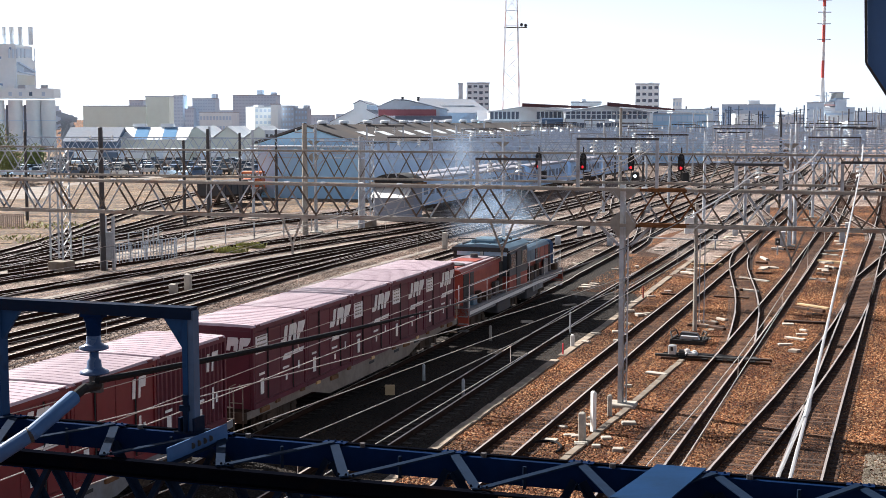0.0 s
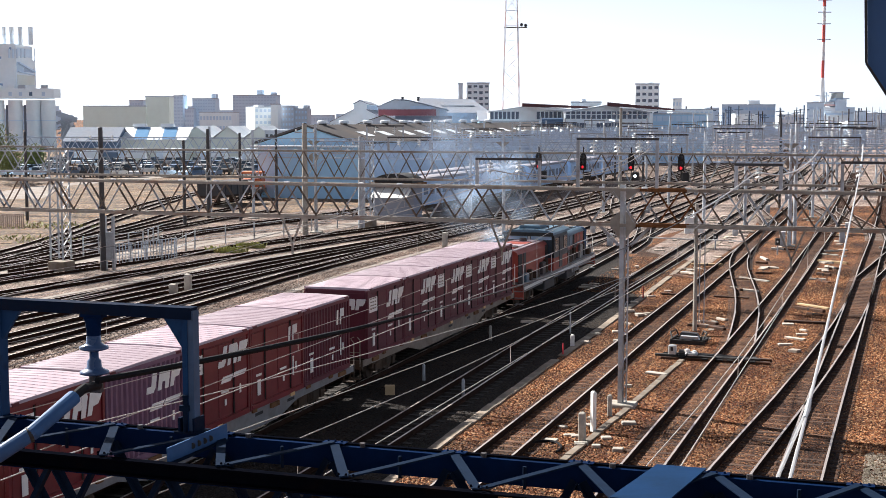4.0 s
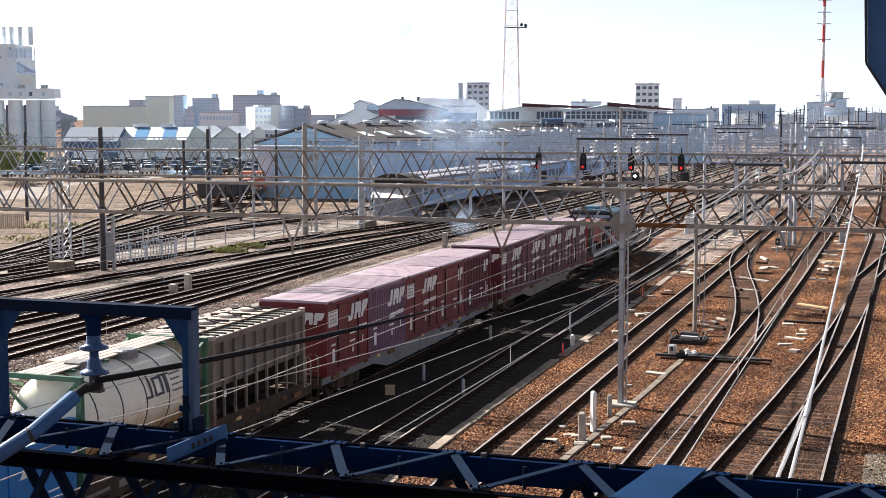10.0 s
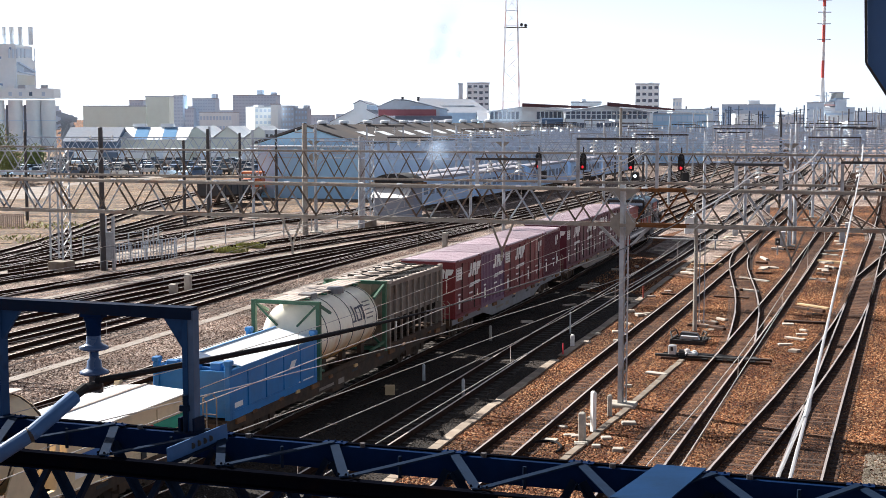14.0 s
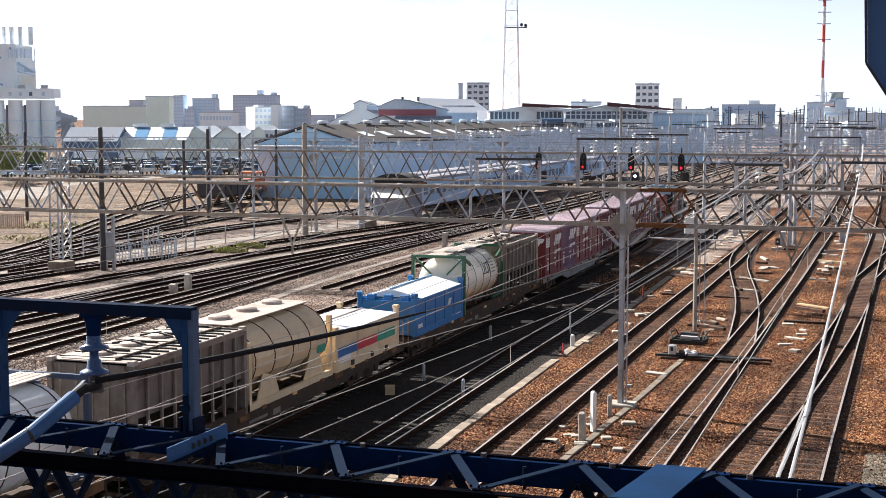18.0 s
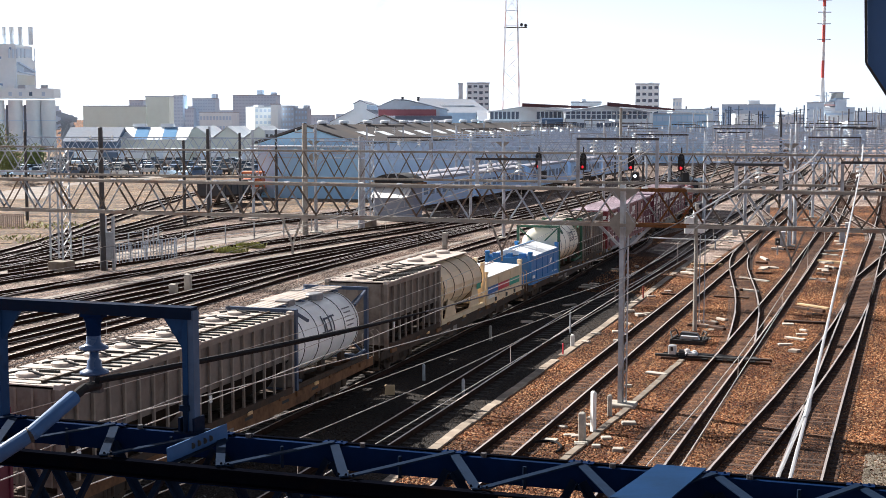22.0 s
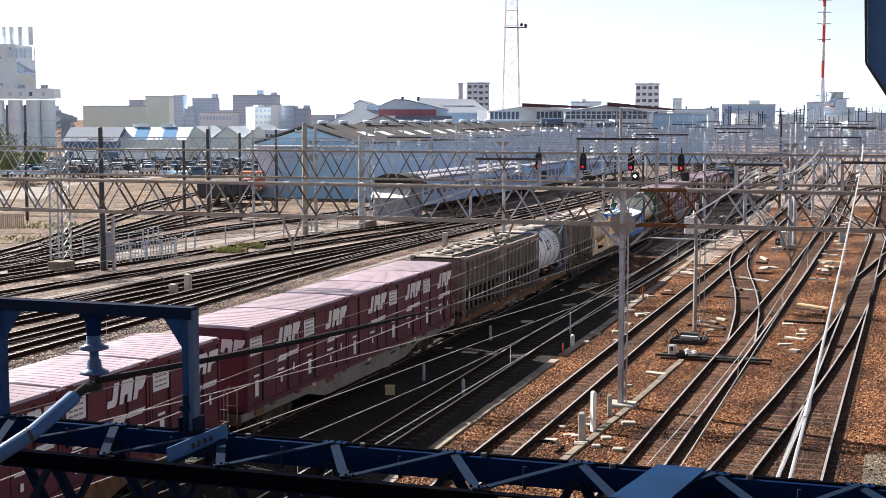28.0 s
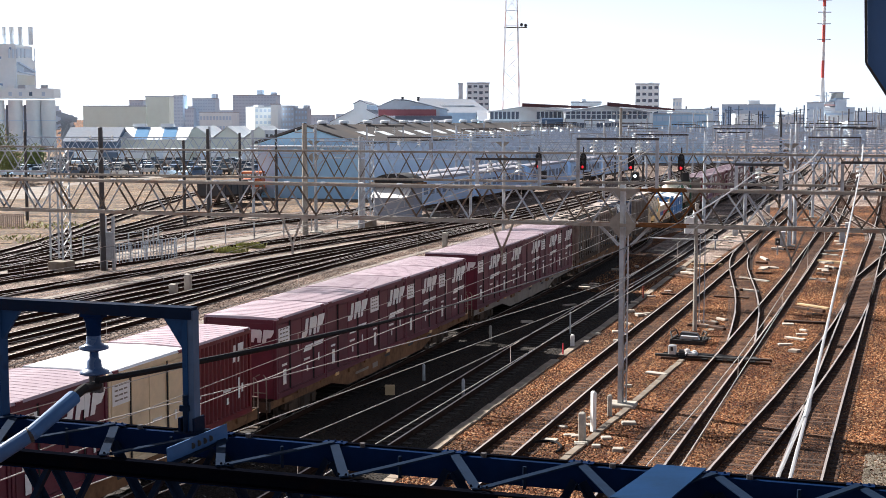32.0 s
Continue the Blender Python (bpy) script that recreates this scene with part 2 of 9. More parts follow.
M = dict(
    ballast=stone_mat("rusty_ballast", [(0.014, 0.005, 0.002), (0.135, 0.039, 0.011), (0.28, 0.094, 0.029), (0.49, 0.235, 0.095), (0.057, 0.016, 0.005)], 15, stain=(0.32, 0.2, 0.15)),
    bed=stone_mat("dark_rusty_track_bed", [(0.01, 0.004, 0.002), (0.056, 0.019, 0.007), (0.125, 0.044, 0.016), (0.28, 0.13, 0.055), (0.028, 0.011, 0.005)], 14, stain=(0.4, 0.28, 0.22)),
    yard=stone_mat("grey_brown_ballast", [(0.15, 0.1, 0.085), (0.38, 0.27, 0.225), (0.54, 0.42, 0.36), (0.68, 0.57, 0.5), (0.26, 0.18, 0.145)], 15, stain=(0.55, 0.45, 0.4)),
    siding=stone_mat("dark_siding_ballast", [(0.05, 0.032, 0.026), (0.2, 0.135, 0.108), (0.35, 0.25, 0.2), (0.52, 0.42, 0.35), (0.12, 0.075, 0.06)], 13, stain=(0.5, 0.38, 0.34)),
    stone=stone_mat("loose_stones", [(0.013, 0.005, 0.002), (0.108, 0.033, 0.01), (0.28, 0.1, 0.034), (0.6, 0.36, 0.19), (0.038, 0.013, 0.005), (0.18, 0.059, 0.019)], 1, island=True, stain=(0.36, 0.23, 0.17)),
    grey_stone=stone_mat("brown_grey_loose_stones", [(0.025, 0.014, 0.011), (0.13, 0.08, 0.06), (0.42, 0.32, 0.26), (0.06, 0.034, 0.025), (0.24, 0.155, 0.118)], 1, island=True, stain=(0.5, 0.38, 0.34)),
    pale_stone=stone_mat("pale_loose_stones", [(0.2, 0.16, 0.12), (0.4, 0.33, 0.25), (0.6, 0.52, 0.42)], 1, island=True),
    # darkened ballast and stones: the train's shadow put into their colour
    shade_ballast=stone_mat("shadow_dark_ballast", [(0.005, 0.004, 0.003), (0.018, 0.012, 0.009), (0.045, 0.03, 0.021), (0.011, 0.007, 0.005)], 18),
    shade_stone=stone_mat("shadow_dark_stones", [(0.008, 0.006, 0.005), (0.03, 0.021, 0.015), (0.065, 0.045, 0.032), (0.018, 0.012, 0.009)], 1, island=True),
    soil=stone_mat("dry_soil", [(0.06, 0.043, 0.036), (0.17, 0.125, 0.1), (0.26, 0.19, 0.145), (0.34, 0.23, 0.12), (0.11, 0.078, 0.06)], 4, stain=(0.95, 0.62, 0.34)),
    path=mat("pale_gravel_path", (0.24, 0.21, 0.185), 0.95, 0, 0.35, 14, 0.7, 0.5, (0.16, 0.115, 0.085), 0.42),
    railside=mat("rusty_rail_steel", (0.03, 0.014, 0.009), 0.9, 0.0, 0.4, 9, 1.0, 0.2, spec=0.1),
    railtop=mat("polished_rail_head", (0.62, 0.54, 0.49), 0.42, 0.75, 0.1, 3, 0.4, 0.03),
    sleeper=mat("weathered_sleeper", (0.055, 0.023, 0.011), 0.9, 0, 0.5, 7, 1.3, 0.6, (0.15, 0.066, 0.027), 0.5, each=0.45),
    dusty_sleeper=mat("dusty_sleeper", (0.3, 0.245, 0.21), 0.9, 0, 0.4, 7, 1.0, 0.5, (0.17, 0.12, 0.1), 0.5),
    troughlid=mat("dusty_concrete", (0.27, 0.22, 0.17), 0.9, 0, 0.25, 10, 1.2, 0.3, (0.18, 0.135, 0.1), each=0.25),
    # sleepers darkened to match the painted train shadow
    shade_sleeper=mat("shadow_dark_sleeper", (0.022, 0.016, 0.012), 0.9, 0, 0.4, 7, 1.0, 0.4, (0.045, 0.03, 0.022), 0.55),
    concrete=mat("weathered_concrete", (0.42, 0.39, 0.34), 0.85, 0, 0.2, 12, 1.2, 0.3, (0.28, 0.25, 0.21), each=0.12),
    palelid=mat("sun_bleached_concrete", (0.47, 0.4, 0.33), 0.85, 0, 0.2, 12, 1.2, 0.3, (0.36, 0.31, 0.26), each=0.3),
    oldconcrete=mat("dirty_concrete", (0.2, 0.165, 0.13), 0.9, 0, 0.3, 9, 1.2, 0.3, (0.13, 0.09, 0.06), each=0.25),
    galv=mat("galvanised_steel", (0.46, 0.485, 0.52), 0.5, 0.35, 0.2, 8, 0.9, 0.1, (0.25, 0.24, 0.235), each=0.1),
    galvrust=mat("rust_streaked_steel", (0.3, 0.27, 0.23), 0.6, 0.35, 0.3, 6, 0.7, 0.15, (0.22, 0.1, 0.045), 0.52, each=0.1),
    steelbrown=mat("brown_weathered_steel", (0.16, 0.125, 0.095), 0.7, 0.15, 0.35, 7, 1.1, 0.2, (0.13, 0.055, 0.025), 0.5, each=0.25),
    # paler, bluer steel: carries the distance haze of the far gantries
    galvpale=mat("blue_tinted_galvanised_steel", (0.46, 0.55, 0.68), 0.5, 0.2, 0.2, 8, 0.9, 0.1, (0.36, 0.37, 0.4), each=0.15),
    dark=mat("dark_painted_steel", (0.05, 0.05, 0.055), 0.55, 0.3, 0.3, 8, 0.8, 0.1, (0.08, 0.06, 0.05)),
    # one blue paint in darker and lighter copies, for shaded and sunlit members
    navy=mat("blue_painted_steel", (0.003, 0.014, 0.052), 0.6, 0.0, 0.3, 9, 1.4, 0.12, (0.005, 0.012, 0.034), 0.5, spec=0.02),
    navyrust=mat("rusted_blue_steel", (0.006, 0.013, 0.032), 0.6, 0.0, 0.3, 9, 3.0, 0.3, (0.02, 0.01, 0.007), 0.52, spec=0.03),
    # near-black: shade on the front chord put into its paint
    blacksteel=mat("shaded_black_steel", (0.003, 0.0035, 0.006), 0.8, 0.0, 0.3, 9, 2.2, 0.3, (0.012, 0.006, 0.004), 0.6, spec=0.0),
    navylit=mat("sunlit_weathered_blue_steel", (0.008, 0.016, 0.034), 0.65, 0.0, 0.35, 9, 1.8, 0.12, (0.03, 0.02, 0.015), 0.62, spec=0.02),
    flange=mat("lit_grey_blue_worn_paint", (0.07, 0.11, 0.18), 0.55, 0.0, 0.3, 9, 3.0, 0.2, (0.035, 0.022, 0.018), 0.6, spec=0.1),
    navymid=mat("lighter_chipped_blue_steel", (0.016, 0.05, 0.125), 0.55, 0.0, 0.25, 8, 3.5, 0.15, (0.008, 0.01, 0.016), 0.55, spec=0.05),
    navyplate=mat("lit_scuffed_blue_plate", (0.01, 0.032, 0.085), 0.7, 0.0, 0.35, 5, 2.5, 0.15, (0.008, 0.02, 0.045), 0.45, spec=0.02),
    signblue=mat("slate_blue_panel", (0.05, 0.115, 0.25), 0.5, 0, 0.12, 5, 1.4, 0.06, (0.035, 0.08, 0.18), spec=0.15),
    porcelain=mat("navy_porcelain", (0.045, 0.085, 0.18), 0.25, 0, 0.15, 6, 2, 0.05),
    white_ins=mat("white_porcelain", (0.8, 0.8, 0.78), 0.25, 0, 0.08, 6, 2, 0.03),
    cable=mat("black_cable", (0.01, 0.01, 0.012), 0.75, 0, 0.2, 20, 2, 0.1, spec=0.1),
    wire=mat("bare_copper_wire", (0.48, 0.44, 0.4), 0.45, 0.5, 0.2, 5, 0.6, 0.05),
    feeder=mat("aluminium_feeder_wire", (0.62, 0.61, 0.6), 0.4, 0.7, 0.12, 6, 0.6, 0.05),
    wine=mat("wine_red_paint", (0.1, 0.011, 0.025), 0.48, 0, 0.18, 5, 0.9, 0.06, (0.07, 0.009, 0.019), 0.5, each=0.15),
    red=mat("brick_red_paint", (0.15, 0.012, 0.018), 0.42, 0, 0.18, 5, 0.9, 0.06, (0.11, 0.011, 0.015), 0.5, each=0.12),
    mauve=mat("faded_mauve_paint", (0.17, 0.085, 0.14), 0.5, 0, 0.18, 5, 0.9, 0.06, (0.12, 0.05, 0.09), 0.5, each=0.12),
    # pale pink: glare on wine-red roofs put into the paint
    roofpink=mat("glare_pink_roof_paint", (0.36, 0.27, 0.305), 0.42, 0, 0.2, 3, 0.7, 0.08, (0.52, 0.45, 0.48), 0.5, each=0.22),
    white=mat("white_paint", (0.78, 0.76, 0.73), 0.5, 0, 0.12, 7, 1.0, 0.05, (0.6, 0.56, 0.5), 0.6),
    grey=mat("grey_paint", (0.2, 0.2, 0.21), 0.5, 0.1, 0.2, 7, 0.8, 0.08, (0.15, 0.13, 0.12)),
    rust=mat("rusty_brown_steel", (0.19, 0.095, 0.045), 0.8, 0.05, 0.4, 6, 0.8, 0.25, (0.06, 0.032, 0.02), spec=0.2),
    underframe=mat("dusty_underframe", (0.055, 0.041, 0.031), 0.85, 0.05, 0.4, 6, 0.9, 0.25, (0.1, 0.06, 0.038), spec=0.2),
    fishbelly=mat("dusty_grey_sill", (0.23, 0.19, 0.155), 0.7, 0.05, 0.25, 5, 0.8, 0.12, (0.15, 0.11, 0.08)),
    hopper=mat("khaki_brown_paint", (0.23, 0.19, 0.155), 0.7, 0.0, 0.3, 6, 0.9, 0.15, (0.15, 0.09, 0.06), 0.5, each=0.08),
    # near-black: shade of the recessed hopper foot put into its paint
    hopperdark=mat("shade_black_hopper_plate", (0.022, 0.016, 0.012), 0.85, 0.0, 0.35, 5, 0.9, 0.15, (0.045, 0.03, 0.02), 0.55, each=0.1, spec=0.1),
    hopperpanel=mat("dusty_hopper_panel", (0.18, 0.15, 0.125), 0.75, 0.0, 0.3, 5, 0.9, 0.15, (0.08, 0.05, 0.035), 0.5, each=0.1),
    hopperroof=mat("dusty_pale_roof", (0.44, 0.375, 0.33), 0.6, 0, 0.3, 5, 0.9, 0.15, (0.25, 0.19, 0.155), 0.47),
    rubber=mat("black_rubber", (0.02, 0.02, 0.02), 0.7, 0, 0.2, 8, 1, 0.1),
    cream=mat("cream_paint", (0.7, 0.54, 0.34), 0.45, 0, 0.12, 5, 0.7, 0.06, (0.5, 0.39, 0.25), 0.52),
    tankwhite=underside_mat("off_white_tank_paint", (0.9, 0.89, 0.86), (0.74, 0.64, 0.46), 0.55, 0.25),
    tankamber=underside_mat("amber_below_tank", (0.88, 0.82, 0.68), (0.62, 0.3, 0.08), 1.25, 0.4),
    amber=mat("amber_stained_paint", (0.62, 0.36, 0.13), 0.42, 0, 0.2, 5, 0.9, 0.06, (0.74, 0.55, 0.3), 0.5),
    rustbright=mat("bright_rust", (0.17, 0.075, 0.03), 0.85, 0, 0.35, 9, 3.0, 0.3, (0.08, 0.03, 0.012), 0.5, spec=0.1),
    green=mat("green_frame_paint", (0.03, 0.11, 0.062), 0.5, 0, 0.2, 6, 1, 0.08, (0.07, 0.13, 0.08)),
    blue=mat("bright_blue_paint", (0.014, 0.16, 0.43), 0.42, 0, 0.18, 5, 0.9, 0.06, (0.03, 0.14, 0.33), 0.5),
    frameblue=mat("blue_frame_paint", (0.05, 0.075, 0.13), 0.5, 0, 0.2, 6, 1, 0.08),
    tarp=mat("white_sheet_roof", (0.82, 0.84, 0.86), 0.45, 0, 0.06, 2.5, 0.5, 0.2, (0.68, 0.76, 0.84), 0.55),
    orange=mat("orange_red_paint", (0.3, 0.052, 0.03), 0.5, 0, 0.2, 5, 0.9, 0.06, (0.2, 0.036, 0.027), 0.48),
    cabdark=mat("dark_slate_cab_paint", (0.03, 0.045, 0.06), 0.45, 0, 0.15, 5, 0.8, 0.05),
    locoblue=mat("slate_cab_paint", (0.09, 0.16, 0.22), 0.45, 0, 0.15, 5, 0.8, 0.05),
    glass=glass_mat("window_glass", (0.05, 0.07, 0.09)),
    leaf=mat("leaves", (0.16, 0.2, 0.06), 0.7, 0, 0.5, 2, 0.5, 0.1, (0.13, 0.15, 0.05), 0.5),
    weed=mat("yellow_green_weeds", (0.3, 0.32, 0.1), 0.8, 0, 0.4, 3, 0.8, 0.1, (0.26, 0.2, 0.08)),
    bark=mat("bark", (0.1, 0.07, 0.05), 0.9, 0, 0.3, 8, 1, 0.4),
    red_lamp=glow("red_signal_light", (1.0, 0.02, 0.03), 0.65),
    white_lamp=glow("white_signal_light", (0.9, 0.95, 1.0), 1.2),
    paleblue=mat("pale_blue_cladding", (0.42, 0.66, 0.86), 0.6, 0, 0.1, 1.2, 0.12, 0.05, (0.38, 0.6, 0.8)),
    slate=mat("slate_roofing", (0.25, 0.28, 0.34), 0.85, 0, 0.15, 1.5, 0.15, 0.1, (0.28, 0.28, 0.3), spec=0.15),
    coachblue=mat("dull_blue_coach_paint", (0.08, 0.14, 0.24), 0.5, 0, 0.12, 3, 0.4, 0.05, (0.11, 0.16, 0.24)),
    greyblue=mat("grey_blue_cladding", (0.44, 0.55, 0.7), 0.6, 0, 0.12, 1.5, 0.2, 0.05, (0.38, 0.48, 0.62)),
    coachgrey=mat("faded_blue_coach_paint", (0.33, 0.48, 0.7), 0.5, 0, 0.12, 3, 0.4, 0.05, (0.38, 0.5, 0.66)),
    coachroof=mat("dusty_coach_roof", (0.29, 0.29, 0.33), 0.75, 0, 0.2, 2, 0.4, 0.1, (0.3, 0.28, 0.3), spec=0.15),
    darkroof=mat("dark_sheet_roofing", (0.085, 0.08, 0.082), 0.85, 0, 0.2, 1.5, 0.2, 0.1, (0.12, 0.1, 0.09), spec=0.1),
    maroonroof=mat("dark_maroon_roof_sheet", (0.09, 0.03, 0.035), 0.6, 0, 0.15, 1, 0.2, 0.05),
    maroon=mat("maroon_cladding", (0.28, 0.09, 0.11), 0.6, 0, 0.1, 1, 0.1, 0.05),
    # far walls and glazing: distance haze put in as paler, bluer colour
    beige=mat("beige_cladding", (0.72, 0.77, 0.73), 0.7, 0, 0.06, 0.6, 0.05, 0.05, (0.68, 0.7, 0.64)),
    haze=mat("haze_tinted_wall", (0.7, 0.84, 0.98), 0.7, 0, 0.06, 0.5, 0.03, 0, (0.64, 0.8, 0.96)),
    hazewin=mat("haze_tinted_glazing", (0.58, 0.73, 0.9), 0.5, 0, 0.1, 0.5, 0.03, 0),
    wallwhite=mat("white_render_wall", (0.86, 0.93, 0.98), 0.75, 0, 0.06, 0.8, 0.08, 0.04, (0.76, 0.88, 0.97)),
    darkwin=mat("dark_office_glazing", (0.1, 0.13, 0.19), 0.25, 0, 0.15, 0.5, 0.1, 0),
    wallgrey=mat("grey_render_wall", (0.48, 0.53, 0.61), 0.75, 0, 0.12, 0.8, 0.08, 0.04),
    wallbrown=mat("grey_tiled_wall", (0.54, 0.58, 0.66), 0.7, 0, 0.12, 0.8, 0.08, 0.04),
    roofpale=mat("pale_sheet_roof", (0.74, 0.77, 0.8), 0.5, 0, 0.08, 1.0, 0.1, 0.04, (0.6, 0.66, 0.72)),
    skylight=mat("blue_roof_sheet", (0.1, 0.25, 0.45), 0.4, 0, 0.1, 1, 0.2, 0.03),
    mastred=mat("mast_red_paint", (0.6, 0.1, 0.08), 0.5, 0, 0.1, 2, 0.3, 0.02),
    # pale red: the far mast's overexposed look is put into this colour
    palered=mat("washed_pale_mast_red", (0.8, 0.6, 0.58), 0.5, 0, 0.1, 2, 0.3, 0.02),
    mastwhite=mat("mast_white_paint", (0.8, 0.8, 0.8), 0.5, 0, 0.08, 2, 0.3, 0.02),
    red_mark=mat("red_band", (0.55, 0.03, 0.05), 0.45, 0, 0.1, 5, 1, 0.03),
    blue_mark=mat("blue_band", (0.02, 0.12, 0.36), 0.45, 0, 0.1, 5, 1, 0.03),
    green_mark=mat("green_band", (0.02, 0.3, 0.2), 0.45, 0, 0.1, 5, 1, 0.03),
    ink=mat("dark_lettering", (0.05, 0.05, 0.07), 0.5, 0, 0.1, 5, 1, 0.02),
    paleboard=mat("faded_pink_board", (0.5, 0.4, 0.36), 0.85, 0, 0.2, 6, 1, 0.1, (0.4, 0.3, 0.26), each=0.15),
    machine=mat("bright_orange_paint", (0.62, 0.15, 0.045), 0.5, 0, 0.2, 5, 0.9, 0.06, (0.4, 0.085, 0.03), 0.5),
    straw=mat("straw_crate", (0.5, 0.36, 0.2), 0.8, 0, 0.2, 8, 1, 0.1),
)

# ---- mesh helpers ----


class Mesh:
    """Collects vertices and faces, with a material slot number for each face."""

    def __init__(self):
        self.v, self.f, self.m = [], [], []

    def add(self, verts, faces, slot=0):
        k = len(self.v)
        self.v += [tuple(q) for q in verts]
        self.f += [tuple(i + k for i in f) for f in faces]
        self.m += [slot] * len(faces)
        return self

    def box(self, x0, x1, y0, y1, z0, z1, slot=0, bevel=0.0):
        if bevel <= 0:
            v = [(x, y, z) for z in (z0, z1) for y in (y0, y1) for x in (x0, x1)]
            return self.add(v, [(0, 2, 3, 1), (4, 5, 7, 6), (0, 1, 5, 4), (2, 6, 7, 3), (0, 4, 6, 2), (1, 3, 7, 5)], slot)
        b = bevel
        ring = lambda z, d: [(x0 + d + b, y0 + d, z), (x1 - d - b, y0 + d, z), (x1 - d, y0 + d + b, z), (x1 - d, y1 - d - b, z),
                             (x1 - d - b, y1 - d, z), (x0 + d + b, y1 - d, z), (x0 + d, y1 - d - b, z), (x0 + d, y0 + d + b, z)]
        v = ring(z0, 0) + ring(z1 - b, 0) + ring(z1, b)
        f = [tuple(range(7, -1, -1)), tuple(range(16, 24))]
        for r in (0, 8):
            f += [(r + i, r + (i + 1) % 8, r + 8 + (i + 1) % 8, r + 8 + i) for i in range(8)]
        return self.add(v, f, slot)

    def bar(self, a, b, w, h=None, slot=0):
        """A straight member of width w and height h from a to b."""
        h = h or w
        a, b = Vector(a), Vector(b)
        d = (b - a).normalized()
        side = d.cross(Vector((0, 0, 1)))
        side = side.normalized() if side.length > 1e-4 else Vector((1, 0, 0))
        up = side.cross(d)
        v = [q + side * sx * w / 2 + up * sz * h / 2 for q in (a, b) for sx, sz in ((-1, -1), (1, -1), (1, 1), (-1, 1))]
        return self.add(v, [(0, 3, 2, 1), (4, 5, 6, 7), (0, 1, 5, 4), (1, 2, 6, 5), (2, 3, 7, 6), (3, 0, 4, 7)], slot)

    def angle(self, a, b, w, t=0.012, slot=0, up=None):
        """An L-section from a to b."""
        a, b = Vector(a), Vector(b)
        d = (b - a).normalized()
        side = d.cross(up or Vector((0, 0, 1))).normalized()
        n = side.cross(d)
        prof = [(0, 0), (w, 0), (w, t), (t, t), (t, w), (0, w)]
        v = [q + side * x + n * z for q in (a, b) for x, z in prof]
        return self.add(v, [(0, 1, 2, 3), (0, 3, 4, 5), (9, 8, 7, 6), (11, 10, 9, 6)] + [(i, i + 6, (i + 1) % 6 + 6, (i + 1) % 6) for i in range(6)], slot)

    def tube(self, pts, r, seg=6, slot=0, caps=True):
        """A round bar along pts; r is one radius or one for each point."""
        pts = [Vector(q) for q in pts]
        rs = r if isinstance(r, (list, tuple)) else [r] * len(pts)
        v = []
        for i, q in enumerate(pts):
            d = (pts[min(i + 1, len(pts) - 1)] - pts[max(i - 1, 0)]).normalized()
            side = d.cross(Vector((0, 0, 1)))
            side = side.normalized() if side.length > 1e-3 else Vector((1, 0, 0))
            up = side.cross(d)
            v += [q + (side * math.cos(k * math.tau / seg) + up * math.sin(k * math.tau / seg)) * rs[i] for k in range(seg)]
        f = [(i * seg + k, i * seg + (k + 1) % seg, (i + 1) * seg + (k + 1) % seg, (i + 1) * seg + k) for i in range(len(pts) - 1) for k in range(seg)]
        if caps:
            f += [tuple(range(seg - 1, -1, -1)), tuple(range((len(pts) - 1) * seg, len(pts) * seg))]
        return self.add(v, f, slot)

    def extrude(self, prof, y0, y1, slot=0, axis="y"):
        """A closed profile in x and z, drawn along y (or, axis 'x', a profile in y and z along x)."""
        k = len(prof)
        put = (lambda a, z, t: (a, t, z)) if axis == "y" else (lambda a, z, t: (t, a, z))
        v = [put(a, z, t) for t in (y0, y1) for a, z in prof]
        f = [tuple(range(k)), tuple(range(2 * k - 1, k - 1, -1))] + [(i, i + k, (i + 1) % k + k, (i + 1) % k) for i in range(k)]
        return self.add(v, f, slot)

    def sweep(self, prof, pts, slots=None):
        """A profile of offsets to the side and up, swept along a level line of points."""
        pts = [Vector(q) for q in pts]
        k, v = len(prof), []
        for i, q in enumerate(pts):
            d = (pts[min(i + 1, len(pts) - 1)] - pts[max(i - 1, 0)]).normalized()
            side = Vector((d.y, -d.x, 0))
            v += [q + side * a + Vector((0, 0, z)) for a, z in prof]
        n = len(self.v)
        self.v += [tuple(q) for q in v]
        for i in range(len(pts) - 1):
            for j in range(k):
                self.f.append((n + i * k + j, n + i * k + (j + 1) % k, n + (i + 1) * k + (j + 1) % k, n + (i + 1) * k + j))
                self.m.append(slots[j] if slots else 0)
        return self

    def data(self, name, mats, smooth=False):
        me = bpy.data.meshes.new(name)
        me.from_pydata(self.v, [], self.f)
        for m in mats if isinstance(mats, (list, tuple)) else [mats]:
            me.materials.append(m)
        me.polygons.foreach_set("material_index", self.m)
        if smooth:
            me.polygons.foreach_set("use_smooth", [True] * len(self.f))
        bm = bmesh.new()
        bm.from_mesh(me)
        if len(bm.faces) < 20000:
            bmesh.ops.recalc_face_normals(bm, faces=bm.faces)
        bm.to_mesh(me)
        bm.free()
        return me


def part(name, mesh, mats, parent, label="", smooth=False, at=None):
    """Links a mesh as one object under a thing or part."""
    me = mesh if isinstance(mesh, bpy.types.Mesh) else mesh.data(name, mats, smooth)
    ob = new(name, me)
    ob.parent = parent
    if at is not None:
        ob.matrix_basis = at
    return tagged(ob, label) if label else ob


def thing(name, at, label, category, group="", kind=""):
    ob = new(name)
    ob.matrix_basis = at if isinstance(at, Matrix) else pose(*at)
    return tagged(ob, label, category, group, kind)


